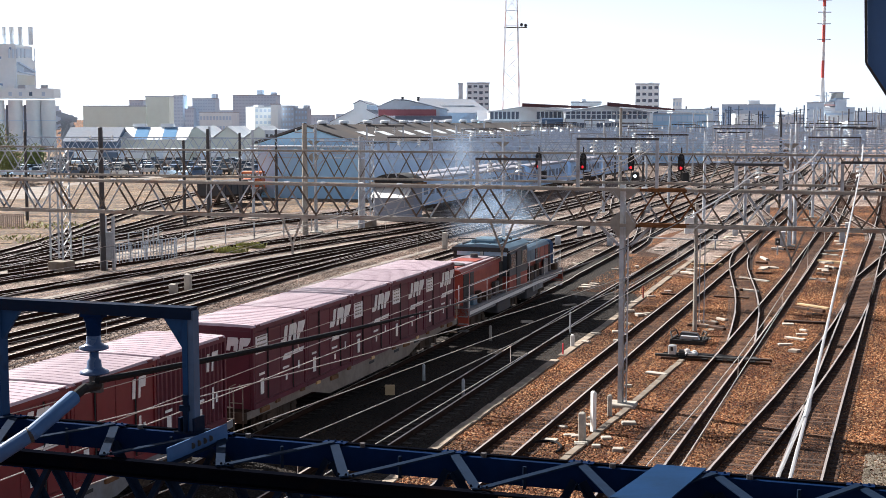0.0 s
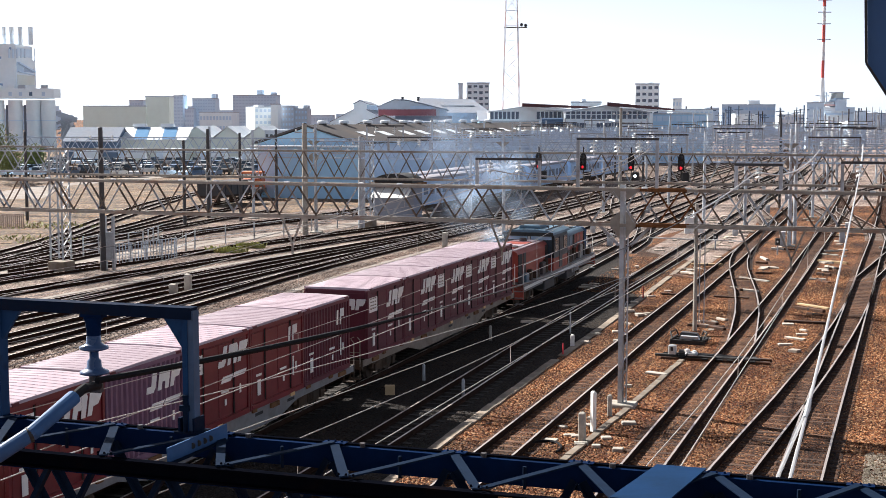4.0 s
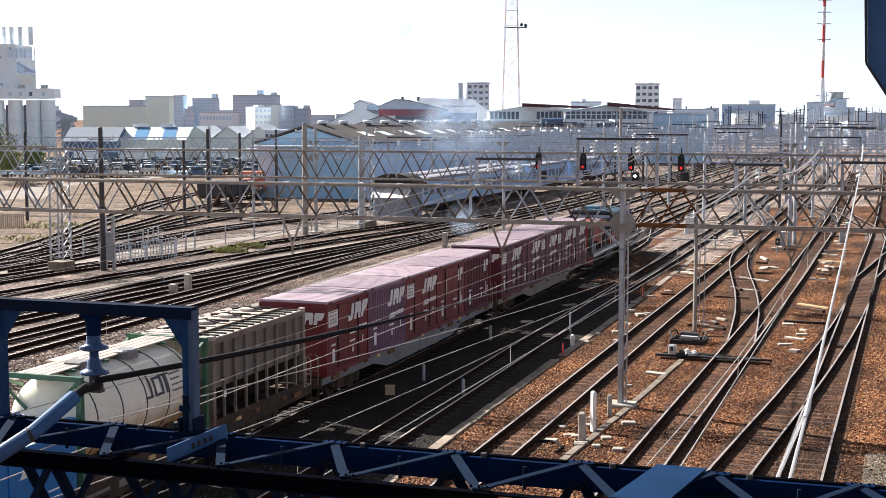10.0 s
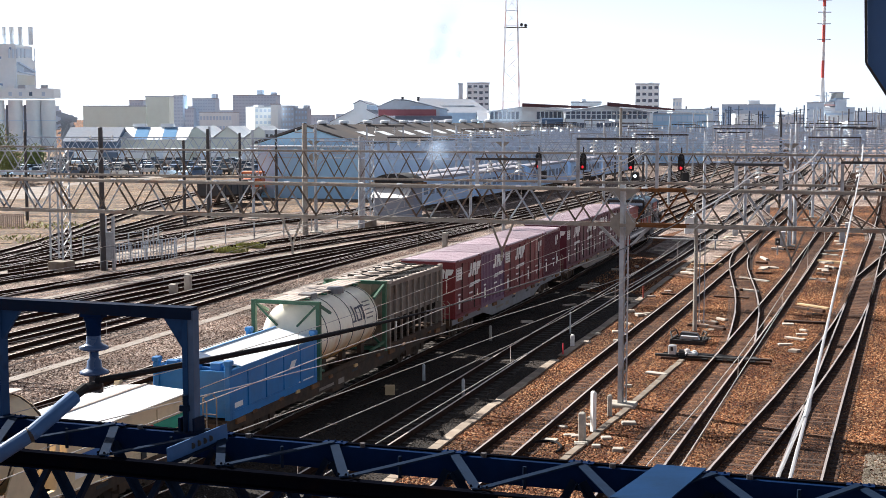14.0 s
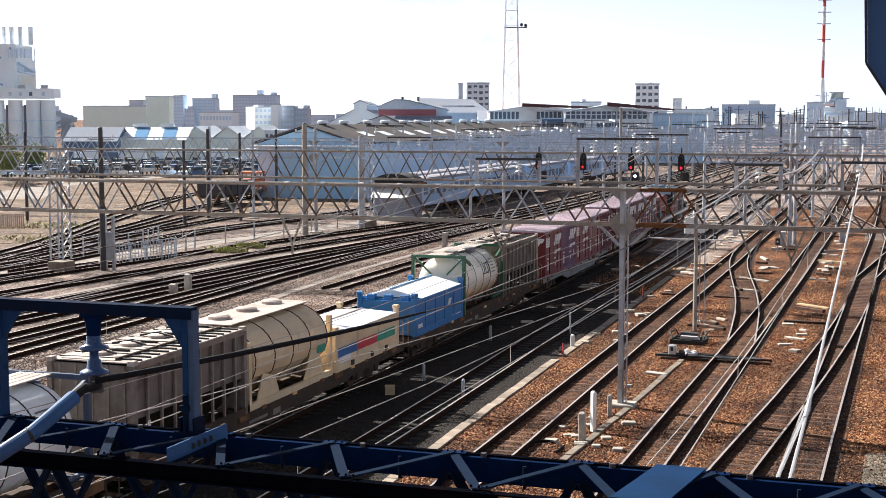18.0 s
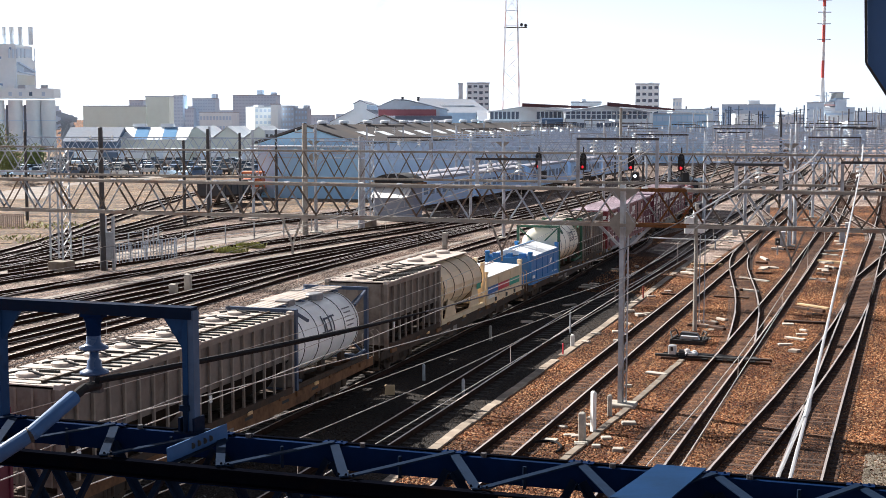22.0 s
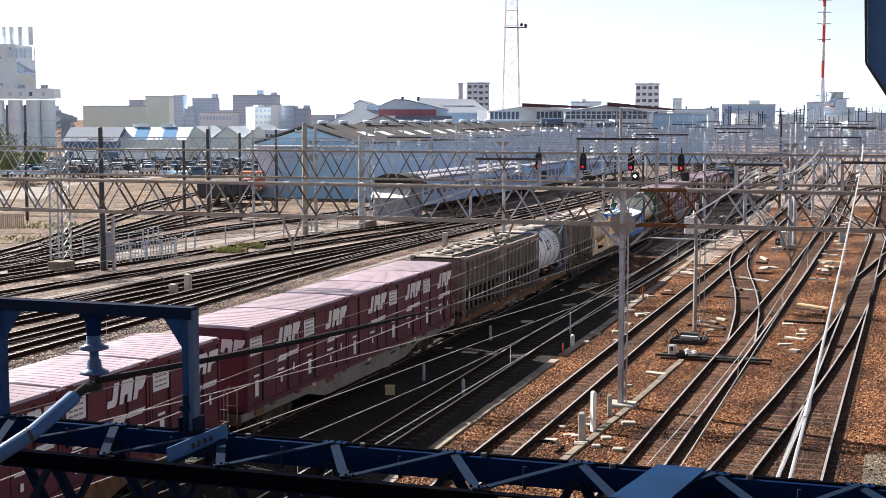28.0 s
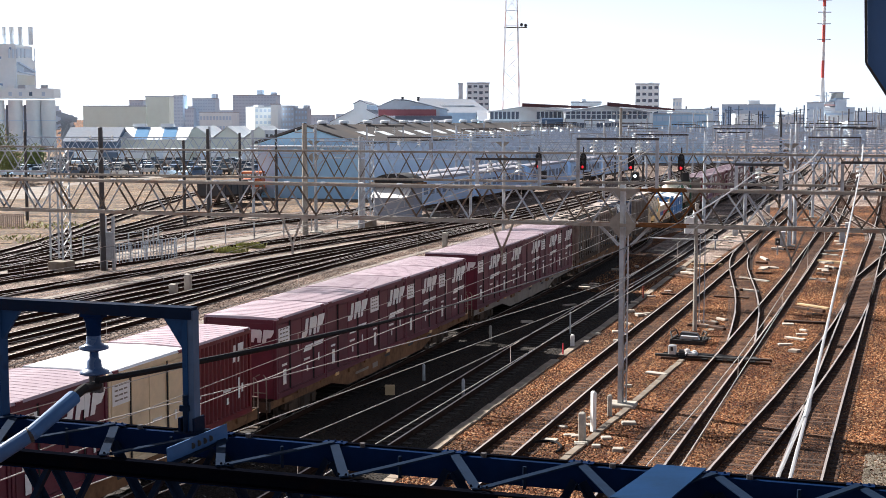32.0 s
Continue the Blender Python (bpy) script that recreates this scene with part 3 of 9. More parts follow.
def solid(name, mesh, mats, label, category, kind="", group="", smooth=False, at=None):
    """A thing or piece of the setting that is one mesh."""
    ob = new(name, mesh.data(name, mats, smooth))
    if at is not None:
        ob.matrix_basis = at
    return tagged(ob, label, category, group, kind)


def along(pts, step):
    """Points at even steps along a line of points, with the heading at each."""
    out, left = [], 0.0
    for a, b in zip(pts, pts[1:]):
        a, b = Vector(a), Vector(b)
        n = (b - a).length
        s = left
        while s < n:
            out.append((a + (b - a) * s / n, math.atan2(b.y - a.y, b.x - a.x)))
            s += step
        left = s - n
    return out


def smooth_line(pts, step=4.0):
    """A gently rounded line through the points (Catmull-Rom)."""
    p = [Vector((x, y, 0)) for x, y in pts]
    p = [p[0] * 2 - p[1]] + p + [p[-1] * 2 - p[-2]]
    out = []
    for i in range(1, len(p) - 2):
        n = max(1, int((p[i + 1] - p[i]).length / step))
        for k in range(n):
            t = k / n
            out.append(0.5 * (2 * p[i] + (p[i + 1] - p[i - 1]) * t + (2 * p[i - 1] - 5 * p[i] + 4 * p[i + 1] - p[i + 2]) * t * t
                              + (3 * p[i] - p[i - 1] - 3 * p[i + 1] + p[i + 2]) * t ** 3))
    return out + [p[-2]]


GROUND = -0.2

# ---- ground ----
g = Mesh()
g.add([(-4000, -600, GROUND), (4000, -600, GROUND), (4000, 4500, GROUND), (-4000, 4500, GROUND)], [(0, 1, 2, 3)])
solid("ground", g, M["ballast"], "brown and grey railway ballast over the whole yard", "ground", "structure")
g = Mesh()
g.add([(-46, -50, GROUND + 0.006), (-19.9, -50, GROUND + 0.006), (-19.9, 420, GROUND + 0.006), (-52, 420, GROUND + 0.006), (-52, 150, GROUND + 0.006), (-64, 110, GROUND + 0.006), (-64, 30, GROUND + 0.006)],
      [(0, 1, 2, 3, 4, 5, 6)])
solid("yard_ground", g, M["siding"], "grey-brown gravel between the sidings", "ground", "structure")
# dark sheet where the train's shadow falls; the shade is in its colour
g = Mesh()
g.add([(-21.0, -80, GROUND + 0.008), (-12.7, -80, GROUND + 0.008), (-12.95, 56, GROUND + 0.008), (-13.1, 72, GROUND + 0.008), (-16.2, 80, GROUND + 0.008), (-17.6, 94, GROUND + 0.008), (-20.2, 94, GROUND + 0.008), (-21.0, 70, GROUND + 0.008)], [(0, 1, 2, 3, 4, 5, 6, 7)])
solid("goods_track_ballast", g, M["shade_ballast"], "ballast darkened for train shadow along the goods tracks", "ground", "structure")
# darker bed stones carry the painted train shadow further on
g = Mesh()
g.add([(-16.6, 71, GROUND + 0.004), (-13.0, 71, GROUND + 0.004), (-13.3, 104, GROUND + 0.004), (-18.0, 104, GROUND + 0.004)], [(0, 1, 2, 3)])
solid("running_line_ballast", g, M["bed"], "rusty ballast darkened for train shadow between two running lines", "ground", "structure")
# greyer, paler stones: distance haze put into the far ballast
g = Mesh()
g.add([(-60, 100, GROUND + 0.002), (-20, 100, GROUND + 0.002), (-14, 150, GROUND + 0.002), (30, 175, GROUND + 0.002), (60, 900, GROUND + 0.002), (-200, 900, GROUND + 0.002)], [(0, 1, 2, 3, 4, 5)])
solid("far_yard_ground", g, M["yard"], "grey-brown ballast of the far yard", "ground", "structure")

# ---- tracks ----
RAIL = [(-0.06, -0.18), (0.06, -0.18), (0.06, -0.165), (0.01, -0.15), (0.01, -0.045), (0.034, -0.035), (0.034, 0.0), (-0.034, 0.0), (-0.034, -0.035), (-0.01, -0.045), (-0.01, -0.15), (-0.06, -0.165)]
RAIL_SLOTS = [0, 0, 0, 0, 0, 0, 1, 0, 0, 0, 0, 0]
sleeper_mesh = Mesh().box(-0.92, 0.92, -0.1, 0.1, GROUND - 0.03, -0.176, 0, 0.015).data("sleeper", M["sleeper"])


def track(pts, label, near=None):
    """Two rails on sleepers along a line; the sleepers of the stretch near=(y0, y1) are pieces of their own."""
    line = smooth_line(pts)
    top = thing("railway_track", (0, 0, 0), label, "railway track", "tracks of the yard", "structure")
    for s in (-0.5335 - 0.034, 0.5335 + 0.034):
        shifted = []
        for i, q in enumerate(line):
            d = (line[min(i + 1, len(line) - 1)] - line[max(i - 1, 0)]).normalized()
            shifted.append(q + Vector((d.y, -d.x, 0)) * s)
        part("rail", Mesh().sweep(RAIL, shifted, RAIL_SLOTS), [M["railside"], M["railtop"]], top)
    rest = Mesh()
    rng = random.Random(len(pts) * 7 + int(pts[0][0] * 10))
    near_line = [q for q in line if q.y < 112]
    if -12 < pts[0][0] < 8 and len(near_line) > 2:
        lift = GROUND + 0.012 + rng.uniform(0, 0.006)
        part("track_bed", Mesh().sweep([(-0.98, GROUND - 0.03), (0.98, GROUND - 0.03), (0.94, lift), (-0.94, lift)], near_line), M["bed"], top)
    for q, a in along(line, 0.62):
        if q.y > 260:
            break
        turn = a - math.pi / 2 + rng.uniform(-0.02, 0.02)
        if near and near[0] < q.y < near[1]:
            part("sleeper", sleeper_mesh, None, top, at=Matrix.Translation((q.x + rng.uniform(-0.03, 0.03), q.y, rng.uniform(-0.014, 0.006))) @ Matrix.Rotation(turn, 4, "Z"))
        else:
            k = len(rest.v)
            rest.box(-0.92, 0.92, -0.1, 0.1, GROUND - 0.02, -0.176)
            c, s = math.cos(turn), math.sin(turn)
            rest.v[k:] = [(q.x + x * c - y * s, q.y + x * s + y * c, z) for x, y, z in rest.v[k:]]
    if rest.v:
        # sleepers beside the train take the shadow-darkened material
        tagged(part("sleepers", rest, M["sleeper" if near else "shade_sleeper" if -19 < pts[0][0] < -14 and pts[0][1] < 20 else "dusty_sleeper"], top), kind="stuff")
    return top


TRACKS = [
    ([(-2.35, 12), (-2.33, 36.5), (-2.0, 70), (-1.84, 92), (-1.6, 140), (-2.4, 230), (-5, 420)], "main line track with bright rail heads", (26, 75)),
    ([(-4.75, 20), (-4.55, 29), (-4.13, 36.8), (-3.73, 42), (-3.33, 47), (-2.92, 53), (-2.5, 60), (-2.22, 66), (-1.98, 73), (-1.86, 84)], "turnout track merging into the main line", (26, 70)),
    ([(-6.6, 12), (-6.5, 36.5), (-6.25, 58), (-6.05, 76), (-5.95, 94), (-6.1, 140), (-7.5, 230), (-11, 420)], "running track on rusty ballast", (26, 75)),
    ([(-6.25, 58), (-6.95, 67), (-8.0, 76), (-9.6, 87), (-10.55, 97), (-10.75, 108)], "crossover track curving between two lines", (58, 100)),
    ([(-10.75, 12), (-10.73, 60), (-10.75, 110), (-11.5, 200), (-15, 420)], "running track on rusty ballast", (26, 75)),
    ([(-14.4, 12), (-14.5, 40), (-14.75, 66), (-14.9, 110), (-16, 220), (-20, 420)], "running track beside the freight train", None),
    ([(-18.86, -80), (-18.86, 62), (-19.08, 81), (-19.56, 101), (-20.04, 121), (-20.26, 140), (-20.3, 200), (-20.8, 300), (-25, 420)], "goods track carrying the freight train", None),
    ([(-22.6, -20), (-22.6, 120), (-23, 200), (-28, 420)], "siding with dull rails", None),
    ([(-26.5, -20), (-26.5, 110), (-26.0, 200), (-30, 420)], "siding with dull rails", None),
    ([(-34.0, 20), (-34.4, 56), (-35.3, 80), (-34.9, 107), (-33, 200), (-33, 420)], "siding with dull rails", None),
    ([(-37.6, 20), (-36.6, 50), (-36.3, 80), (-35.2, 107), (-34.0, 140)], "siding joining its neighbour at points", None),
    ([(-40.2, 40), (-39.0, 61.6), (-38.2, 73), (-37.4, 86), (-36.2, 100), (-35.1, 116)], "siding joining its neighbour at points", None),
    ([(-42.6, 40), (-41.4, 62.7), (-40.3, 76.7), (-39.2, 89), (-36.9, 111), (-35, 150), (-35.5, 300)], "siding with dull rails", None),
    ([(-48.6, 40), (-46.3, 62), (-44.6, 74), (-43.4, 84), (-41.9, 95), (-38.9, 118), (-36.5, 160), (-38, 300)], "siding with dull rails", None),
    ([(-51, 50), (-50.0, 67), (-49.0, 76), (-46.5, 92), (-43.5, 108), (-40.5, 125)], "siding with dull rails beside a fence", None),
    ([(-56, 50), (-55.2, 74), (-55.2, 86), (-56.2, 98), (-56, 107), (-54.8, 117), (-53.5, 130), (-50, 200)], "curved siding with rusty rails", None),
    ([(-54.5, 60), (-58.3, 78.2), (-62.8, 92), (-68.4, 106.6), (-79.7, 138.3), (-90, 170)], "siding curving off to the sheds", None),
    ([(-55.5, 64), (-60.2, 80.9), (-63.0, 90), (-70, 108), (-79.0, 132), (-83.6, 149), (-92, 190)], "siding curving off to the sheds", None),
    ([(-57.57, 77.27), (-58.92, 85.75), (-60.54, 95.96), (-63.56, 110.23), (-65.63, 120.45), (-67.19, 130.81)], "curved siding with rusty rails", None),
    ([(-53.27, 71.46), (-53.29, 77.51), (-53.92, 84.67), (-55.37, 95.98), (-54.93, 106.87), (-53.58, 115.66), (-50.97, 126.04)], "curved siding with rusty rails", None),
    ([(-51.17, 68.62), (-50.66, 73.67), (-49.84, 77.89)], "short siding ending at a fence", None),
    ([(-54.91, 73.68), (-56.67, 82.47), (-59.11, 93.68), (-60.26, 104.49), (-60.96, 116.31), (-61.39, 127.06)], "curved siding with rusty rails", None),
    ([(-57.5, 74), (-62, 94), (-66, 110), (-71, 128), (-74, 146), (-75, 160)], "siding where wagons stand", None),
]
for a, b, y0, y1 in ((-1.7, -6.0, 112, 152), (-6.0, -10.8, 128, 168), (-10.8, -15.0, 118, 156), (-15.2, -18.67, 140, 176), (-18.67, -22.65, 96, 134), (-22.65, -26.3, 112, 150), (-26.2, -33.6, 120, 178),
                     (-6.6, -1.7, 170, 214), (-11.4, -6.9, 182, 226), (-18.9, -15.6, 190, 228), (-23.0, -19.0, 176, 214), (-26.0, -23.0, 84, 116)):
    m = (a + b) / 2
    TRACKS.append(([(a, y0), (a + (b - a) * 0.1, y0 + (y1 - y0) * 0.22), (m, (y0 + y1) / 2), (a + (b - a) * 0.9, y1 - (y1 - y0) * 0.22), (b, y1)], "crossover track between two running lines", None))
TRACKS += [([(2.6, 70), (2.6, 130), (1.6, 230), (-1, 420)], "outer running track beside the main line", None), ([(6.4, 90), (6.2, 150), (5.0, 230), (3, 420)], "outer running track beside the main line", None),
           ([(-30.2, 70), (-30.2, 110), (-29.6, 180), (-31.5, 420)], "siding with dull rails", None), ([(-1.9, 84), (0.3, 108), (2.55, 132)], "turnout track leaving the main line", None)]
for pts, label, near in TRACKS:
    track(pts, label, near)

# ---- loose stones on the near ballast ----


def stones(name, count, areas, lo, hi, material, label, up=-0.002):
    rng = np.random.default_rng(5)
    base = np.array([(1, 0, 0), (0, 1, 0), (-1, 0, 0), (0, -1, 0), (0, 0, 1), (0.2, 0.1, -0.6)], float)
    faces = np.array([(0, 1, 4), (1, 2, 4), (2, 3, 4), (3, 0, 4), (1, 0, 5), (2, 1, 5), (3, 2, 5), (0, 3, 5)])
    x0, x1, y0, y1 = areas
    c = np.stack([rng.uniform(x0, x1, count), y0 + (y1 - y0) * rng.uniform(0, 1, count) ** 1.35, np.full(count, GROUND + up)], 1)
    size = rng.uniform(lo, hi, (count, 1, 1)) * rng.uniform(0.6, 1.4, (count, 6, 1))
    a = rng.uniform(0, math.tau, count)
    rot = np.stack([np.cos(a), -np.sin(a), np.sin(a), np.cos(a)], 1).reshape(count, 2, 2)
    v = np.repeat(base[None], count, 0) * size * np.array([1.2, 0.85, 0.75])
    v[:, :, :2] = np.einsum("nij,nkj->nki", rot, v[:, :, :2])
    v += c[:, None]
    f = (faces[None] + (np.arange(count) * 6)[:, None, None]).reshape(-1, 3)
    me = bpy.data.meshes.new(name)
    me.from_pydata(v.reshape(-1, 3).tolist(), [], f.tolist())
    me.materials.append(material)
    tagged(new(name, me), label, "ballast", kind="stuff")


stones("ballast_stones", 150000, (-12.6, 1.5, 27, 90), 0.022, 0.05, M["stone"], "rust-brown crushed stones between the sleepers")
stones("gravel_heap_stones", 7000, (-0.75, 1.4, 32, 40.5), 0.02, 0.045, M["pale_stone"], "pale grey crushed stones beside the track", 0.035)
# stones coloured dark for the shadow beside the train
stones("oily_stones", 26000, (-17.6, -13.1, 33, 76), 0.02, 0.045, M["shade_stone"], "crushed stones darkened for train shadow along the goods track")
stones("goods_line_stones", 7000, (-17.4, -12.7, 74, 94), 0.03, 0.055, M["stone"], "rust-brown crushed stones beside the goods track")
stones("siding_stones", 80000, (-34, -19.9, 34, 105), 0.03, 0.06, M["grey_stone"], "grey-brown crushed stones beside the sidings")

# ---- paths, troughs, bank ----


def strip(name, pts, w, z, material, label, category):
    return solid(name, Mesh().sweep([(-w / 2, GROUND - 0.05), (w / 2, GROUND - 0.05), (w / 2, z), (-w / 2, z)], smooth_line(pts)), material, label, category, "structure")


strip("path", [(-30.9, 20), (-31.2, 58), (-32.3, 73), (-32.4, 100), (-30.5, 160), (-30.5, 260)], 0.55, GROUND + 0.03, M["path"], "pale trodden gravel path along the sidings", "path")
strip("path", [(-44.6, 40), (-43.0, 68), (-41.5, 84), (-39.8, 98)], 0.55, GROUND + 0.03, M["path"], "pale trodden gravel path along the sidings", "path")
strip("path", [(-53.0, 60), (-52.2, 78), (-51.0, 92), (-48, 110), (-44.0, 130)], 2.6, GROUND + 0.02, M["path"], "pale gravel service path", "path")


def trough(pts, w, label, material="oldconcrete"):
    top = thing("cable_trough", (0, 0, 0), label, "cable trough", kind="structure")
    rng = random.Random(3)
    lid = Mesh().box(-w / 2, w / 2, -0.496, 0.496, GROUND - 0.05, GROUND + 0.045, 0, 0.012).data("cover_slab", M[material])
    for q, a in along(smooth_line(pts), 1.0):
        if rng.random() > 0.025:
            part("cover_slab", lid, None, top, at=Matrix.Translation((q.x + rng.uniform(-0.015, 0.015), q.y, rng.uniform(-0.01, 0.02))) @ Matrix.Rotation(a - math.pi / 2 + rng.uniform(-0.015, 0.015), 4, "Z"))


trough([(-12.6, 24), (-12.9, 50), (-12.95, 64), (-13.3, 88), (-13.4, 115), (-14, 170)], 0.34, "line of dusty concrete cable trough slabs", "troughlid")
trough([(-8.9, 36), (-8.55, 42), (-8.25, 50), (-8.1, 55)], 0.24, "short line of dirty concrete trough slabs")

g = Mesh()
g.add([(-64.5, 104, GROUND + 0.004), (-61, 88, GROUND + 0.004), (-70, 60, GROUND + 0.004), (-260, 60, GROUND + 0.004), (-260, 420, GROUND + 0.004), (-56, 420, GROUND + 0.004), (-56, 128, GROUND + 0.004)], [(0, 6, 5, 4, 3, 2, 1)])
solid("soil_ground", g, M["soil"], "dry tan soil with thin grass beside the yard", "ground", "structure")

g = Mesh()
g.add([(-106.88, 133.9, GROUND + 0.01), (-97.36, 139.09, GROUND + 0.01), (-112.36, 165.27, GROUND + 0.01), (-113.36, 205.27, GROUND + 0.01), (-118.99, 204.05, GROUND + 0.01), (-115.99, 164.05, GROUND + 0.01)], [(0, 1, 2, 3, 4, 5)])
solid("service_road", g, M["path"], "pale grey service road over the bank", "road", "structure")
g = Mesh()
g.add([(-17.5, 98, GROUND + 0.01), (-11.9, 90, GROUND + 0.01), (-11.7, 110, GROUND + 0.01), (-13.6, 150, GROUND + 0.01), (-17.9, 150, GROUND + 0.01)], [(0, 1, 2, 3, 4)])
solid("pale_ballast", g, M["yard"], "pale grey-pink ballast between running lines", "ground", "structure")

# ---- overhead line: gantries ----


def zigzag(x0, x1, n):
    return [x0 + (x1 - x0) * i / n for i in range(n + 1)]


def gantry(y, x0, x1, z0, z1, posts, label, pitch=1.4, wide=0.6, chord=0.1, fine=False, rise=None, steel="galv", seed=1, rusty=None):
    """A box truss across the tracks at y, on posts at the given x."""
    top = thing("gantry", (0, 0, 0), label, "gantry", "gantries over the tracks")
    rng = random.Random(seed)
    lo = Mesh()
    for z, name in ((z0, "bottom_chord"), (z1, "top_chord")):
        for yy in (y - wide / 2, y + wide / 2):
            paint = M["galvrust" if fine or (z == z1 and steel == "galv") else steel]
            cuts = [x0, rusty[0], rusty[1], x1] if rusty else [x0, x1]
            for i, (a, b) in enumerate(zip(cuts, cuts[1:])):
                part(name, Mesh().bar((a, yy, z), (b, yy, z), chord, chord), M["rustbright"] if i == 1 else paint, top, "orange rusted stretch" if i == 1 else "")
    n = max(2, int((x1 - x0) / pitch))
    xs = zigzag(x0, x1, n)
    for side, yy in enumerate((y - wide / 2 - 0.02, y + wide / 2 + 0.02)):
        for i in range(n):
            for k in (0, 1):
                xm = (xs[i] + xs[i + 1]) / 2
                sh = 0.0 if side == 0 else pitch / 2
                a = (xs[i] + sh, yy, z0 + chord / 2) if k == 0 else (xm + sh, yy, z1 - chord / 2)
                b = (xm + sh, yy, z1 - chord / 2) if k == 0 else (xs[i + 1] + sh, yy, z0 + chord / 2)
                if fine:
                    part("brace", Mesh().angle(a, b, 0.055, 0.01), M["rustbright" if rusty and rusty[0] < a[0] < rusty[1] else steel if rng.random() > 0.55 else "steelbrown"], top)
                else:
                    lo.bar(a, b, 0.05)
    for i in range(n):
        lo.bar((xs[i], y - wide / 2, z1), (xs[i + 1], y + wide / 2, z1), 0.04)
        lo.bar((xs[i], y - wide / 2, z0), (xs[i], y + wide / 2, z0), 0.04)
    tagged(part("lacing", lo, M[steel], top), kind="stuff")
    if fine:
        clip = Mesh().box(-0.09, 0.09, -0.05, 0.05, 0, 0.05, 0, 0.01).data("clip", M["white_ins"])
        for i in range(0, n, 1):
            part("clip", clip, None, top, at=pose(xs[i] + 0.3, y - wide / 2, z1 + chord / 2))
    for j, x in enumerate(posts):
        h = (rise[j] if rise else z1 + 0.15)
        post = Mesh()
        if fine or y < 80:
            # two channels back to back, laced on the side with short flat bars
            post.box(x - 0.15, x - 0.0, y - 0.14, y - 0.125, GROUND - 0.1, h)
            post.box(x - 0.15, x - 0.135, y - 0.125, y + 0.14, GROUND - 0.1, h)
            post.box(x - 0.015, x, y - 0.125, y + 0.14, GROUND - 0.1, h)
            post.box(x + 0.11, x + 0.125, y - 0.1, y + 0.1, GROUND - 0.1, h - 0.6)
            for k in range(int((z0 + 0.2) / 0.46)):
                z = GROUND + 0.1 + k * 0.46
                part("lacing_bar", Mesh().bar((x + 0.015, y - 0.12, z), (x + 0.115, y - 0.12, z + 0.26), 0.075, 0.014), M["galvpale"], top)
                part("lacing_bar", Mesh().bar((x + 0.11, y + 0.08, z + 0.2), (x + 0.02, y + 0.08, z + 0.46), 0.06, 0.012), M["steelbrown"], top)
        else:
            post.tube([(x, y, GROUND - 0.1), (x, y, h)], [0.15, 0.12], 8)
        part("post", post, M["galv"], top)
        part("footing", Mesh().box(x - 0.45, x + 0.45, y - 0.4, y + 0.4, GROUND - 0.1, GROUND + 0.12, 0, 0.03), M["concrete"], top)
        for s in (-1, 1):
            part("knee_brace", Mesh().bar((x + s * 0.2, y, z0 - 0.7), (x + s * 0.9, y, z0), 0.09, 0.09), M[steel], top)
            if y > 110:
                continue
            for prof in ([(0.1, z0 - 0.45), (0.42, z0 - 0.05), (0.42, z0 + 0.2), (0.1, z0 + 0.45)], [(0.1, z1 - 0.35), (0.55, z1 - 0.02), (0.55, z1 + 0.05), (0.1, z1 + 0.05)]):
                plate = Mesh().add([(x + s * a, yy, z) for yy in (y - 0.37, y - 0.352) for a, z in prof], [(0, 1, 2, 3), (7, 6, 5, 4), (0, 4, 5, 1), (1, 5, 6, 2), (2, 6, 7, 3), (3, 7, 4, 0)])
                part("gusset_plate", plate, M["galvrust"], top)
    return top


def insulator(parent, x, y, z, material="white_ins", n=2, r=0.09, gap=0.11):
    """A short string of porcelain discs hanging from z."""
    s = Mesh().tube([(x, y, z), (x, y, z - gap * (n + 0.8))], 0.02, 6)
    for k in range(n):
        zz = z - gap * (k + 0.8)
        s.tube([(x, y, zz + 0.035), (x, y, zz + 0.02), (x, y, zz - 0.02), (x, y, zz - 0.03)], [0.025, r * 0.8, r, r * 0.55], 10)
    return part("insulator", s, M[material], parent, "porcelain disc insulator")


def top_frame(parent, y, x0, x1, z0, z1, hangs, steel="dark"):
    """A bracket frame that stands on a gantry, with insulators under its bar."""
    part("bracket_bar", Mesh().box(x0, x1, y - 0.05, y + 0.05, z1 - 0.08, z1), M[steel], parent)
    for x in (x0 + 0.05, x1 - 0.05):
        part("bracket_leg", Mesh().box(x - 0.05, x + 0.05, y - 0.05, y + 0.05, z0, z1 - 0.08), M["galv"], parent)
    for x in hangs:
        insulator(parent, x, y, z1 - 0.08, n=3, r=0.12, gap=0.13)


near_gantry = gantry(44.75, -44.0, 6.0, 5.93, 7.1, (-8.68, -41.0, 4.6), "grey lattice gantry with rust streaks across the tracks", fine=True, steel="galv", rusty=(-8.3, -6.6))
top_frame(near_gantry, 44.75, -13.87, -11.57, 7.15, 8.1, (-13.36, -12.34))
top_frame(near_gantry, 44.75, -10.34, -7.59, 7.15, 8.8, (-9.76, -8.96, -8.23))
top_frame(near_gantry, 44.75, -1.83, -0.27, 7.15, 8.1, (-1.27,))
top_frame(near_gantry, 44.75, -5.12, -3.61, 7.15, 8.0, (-4.36,))
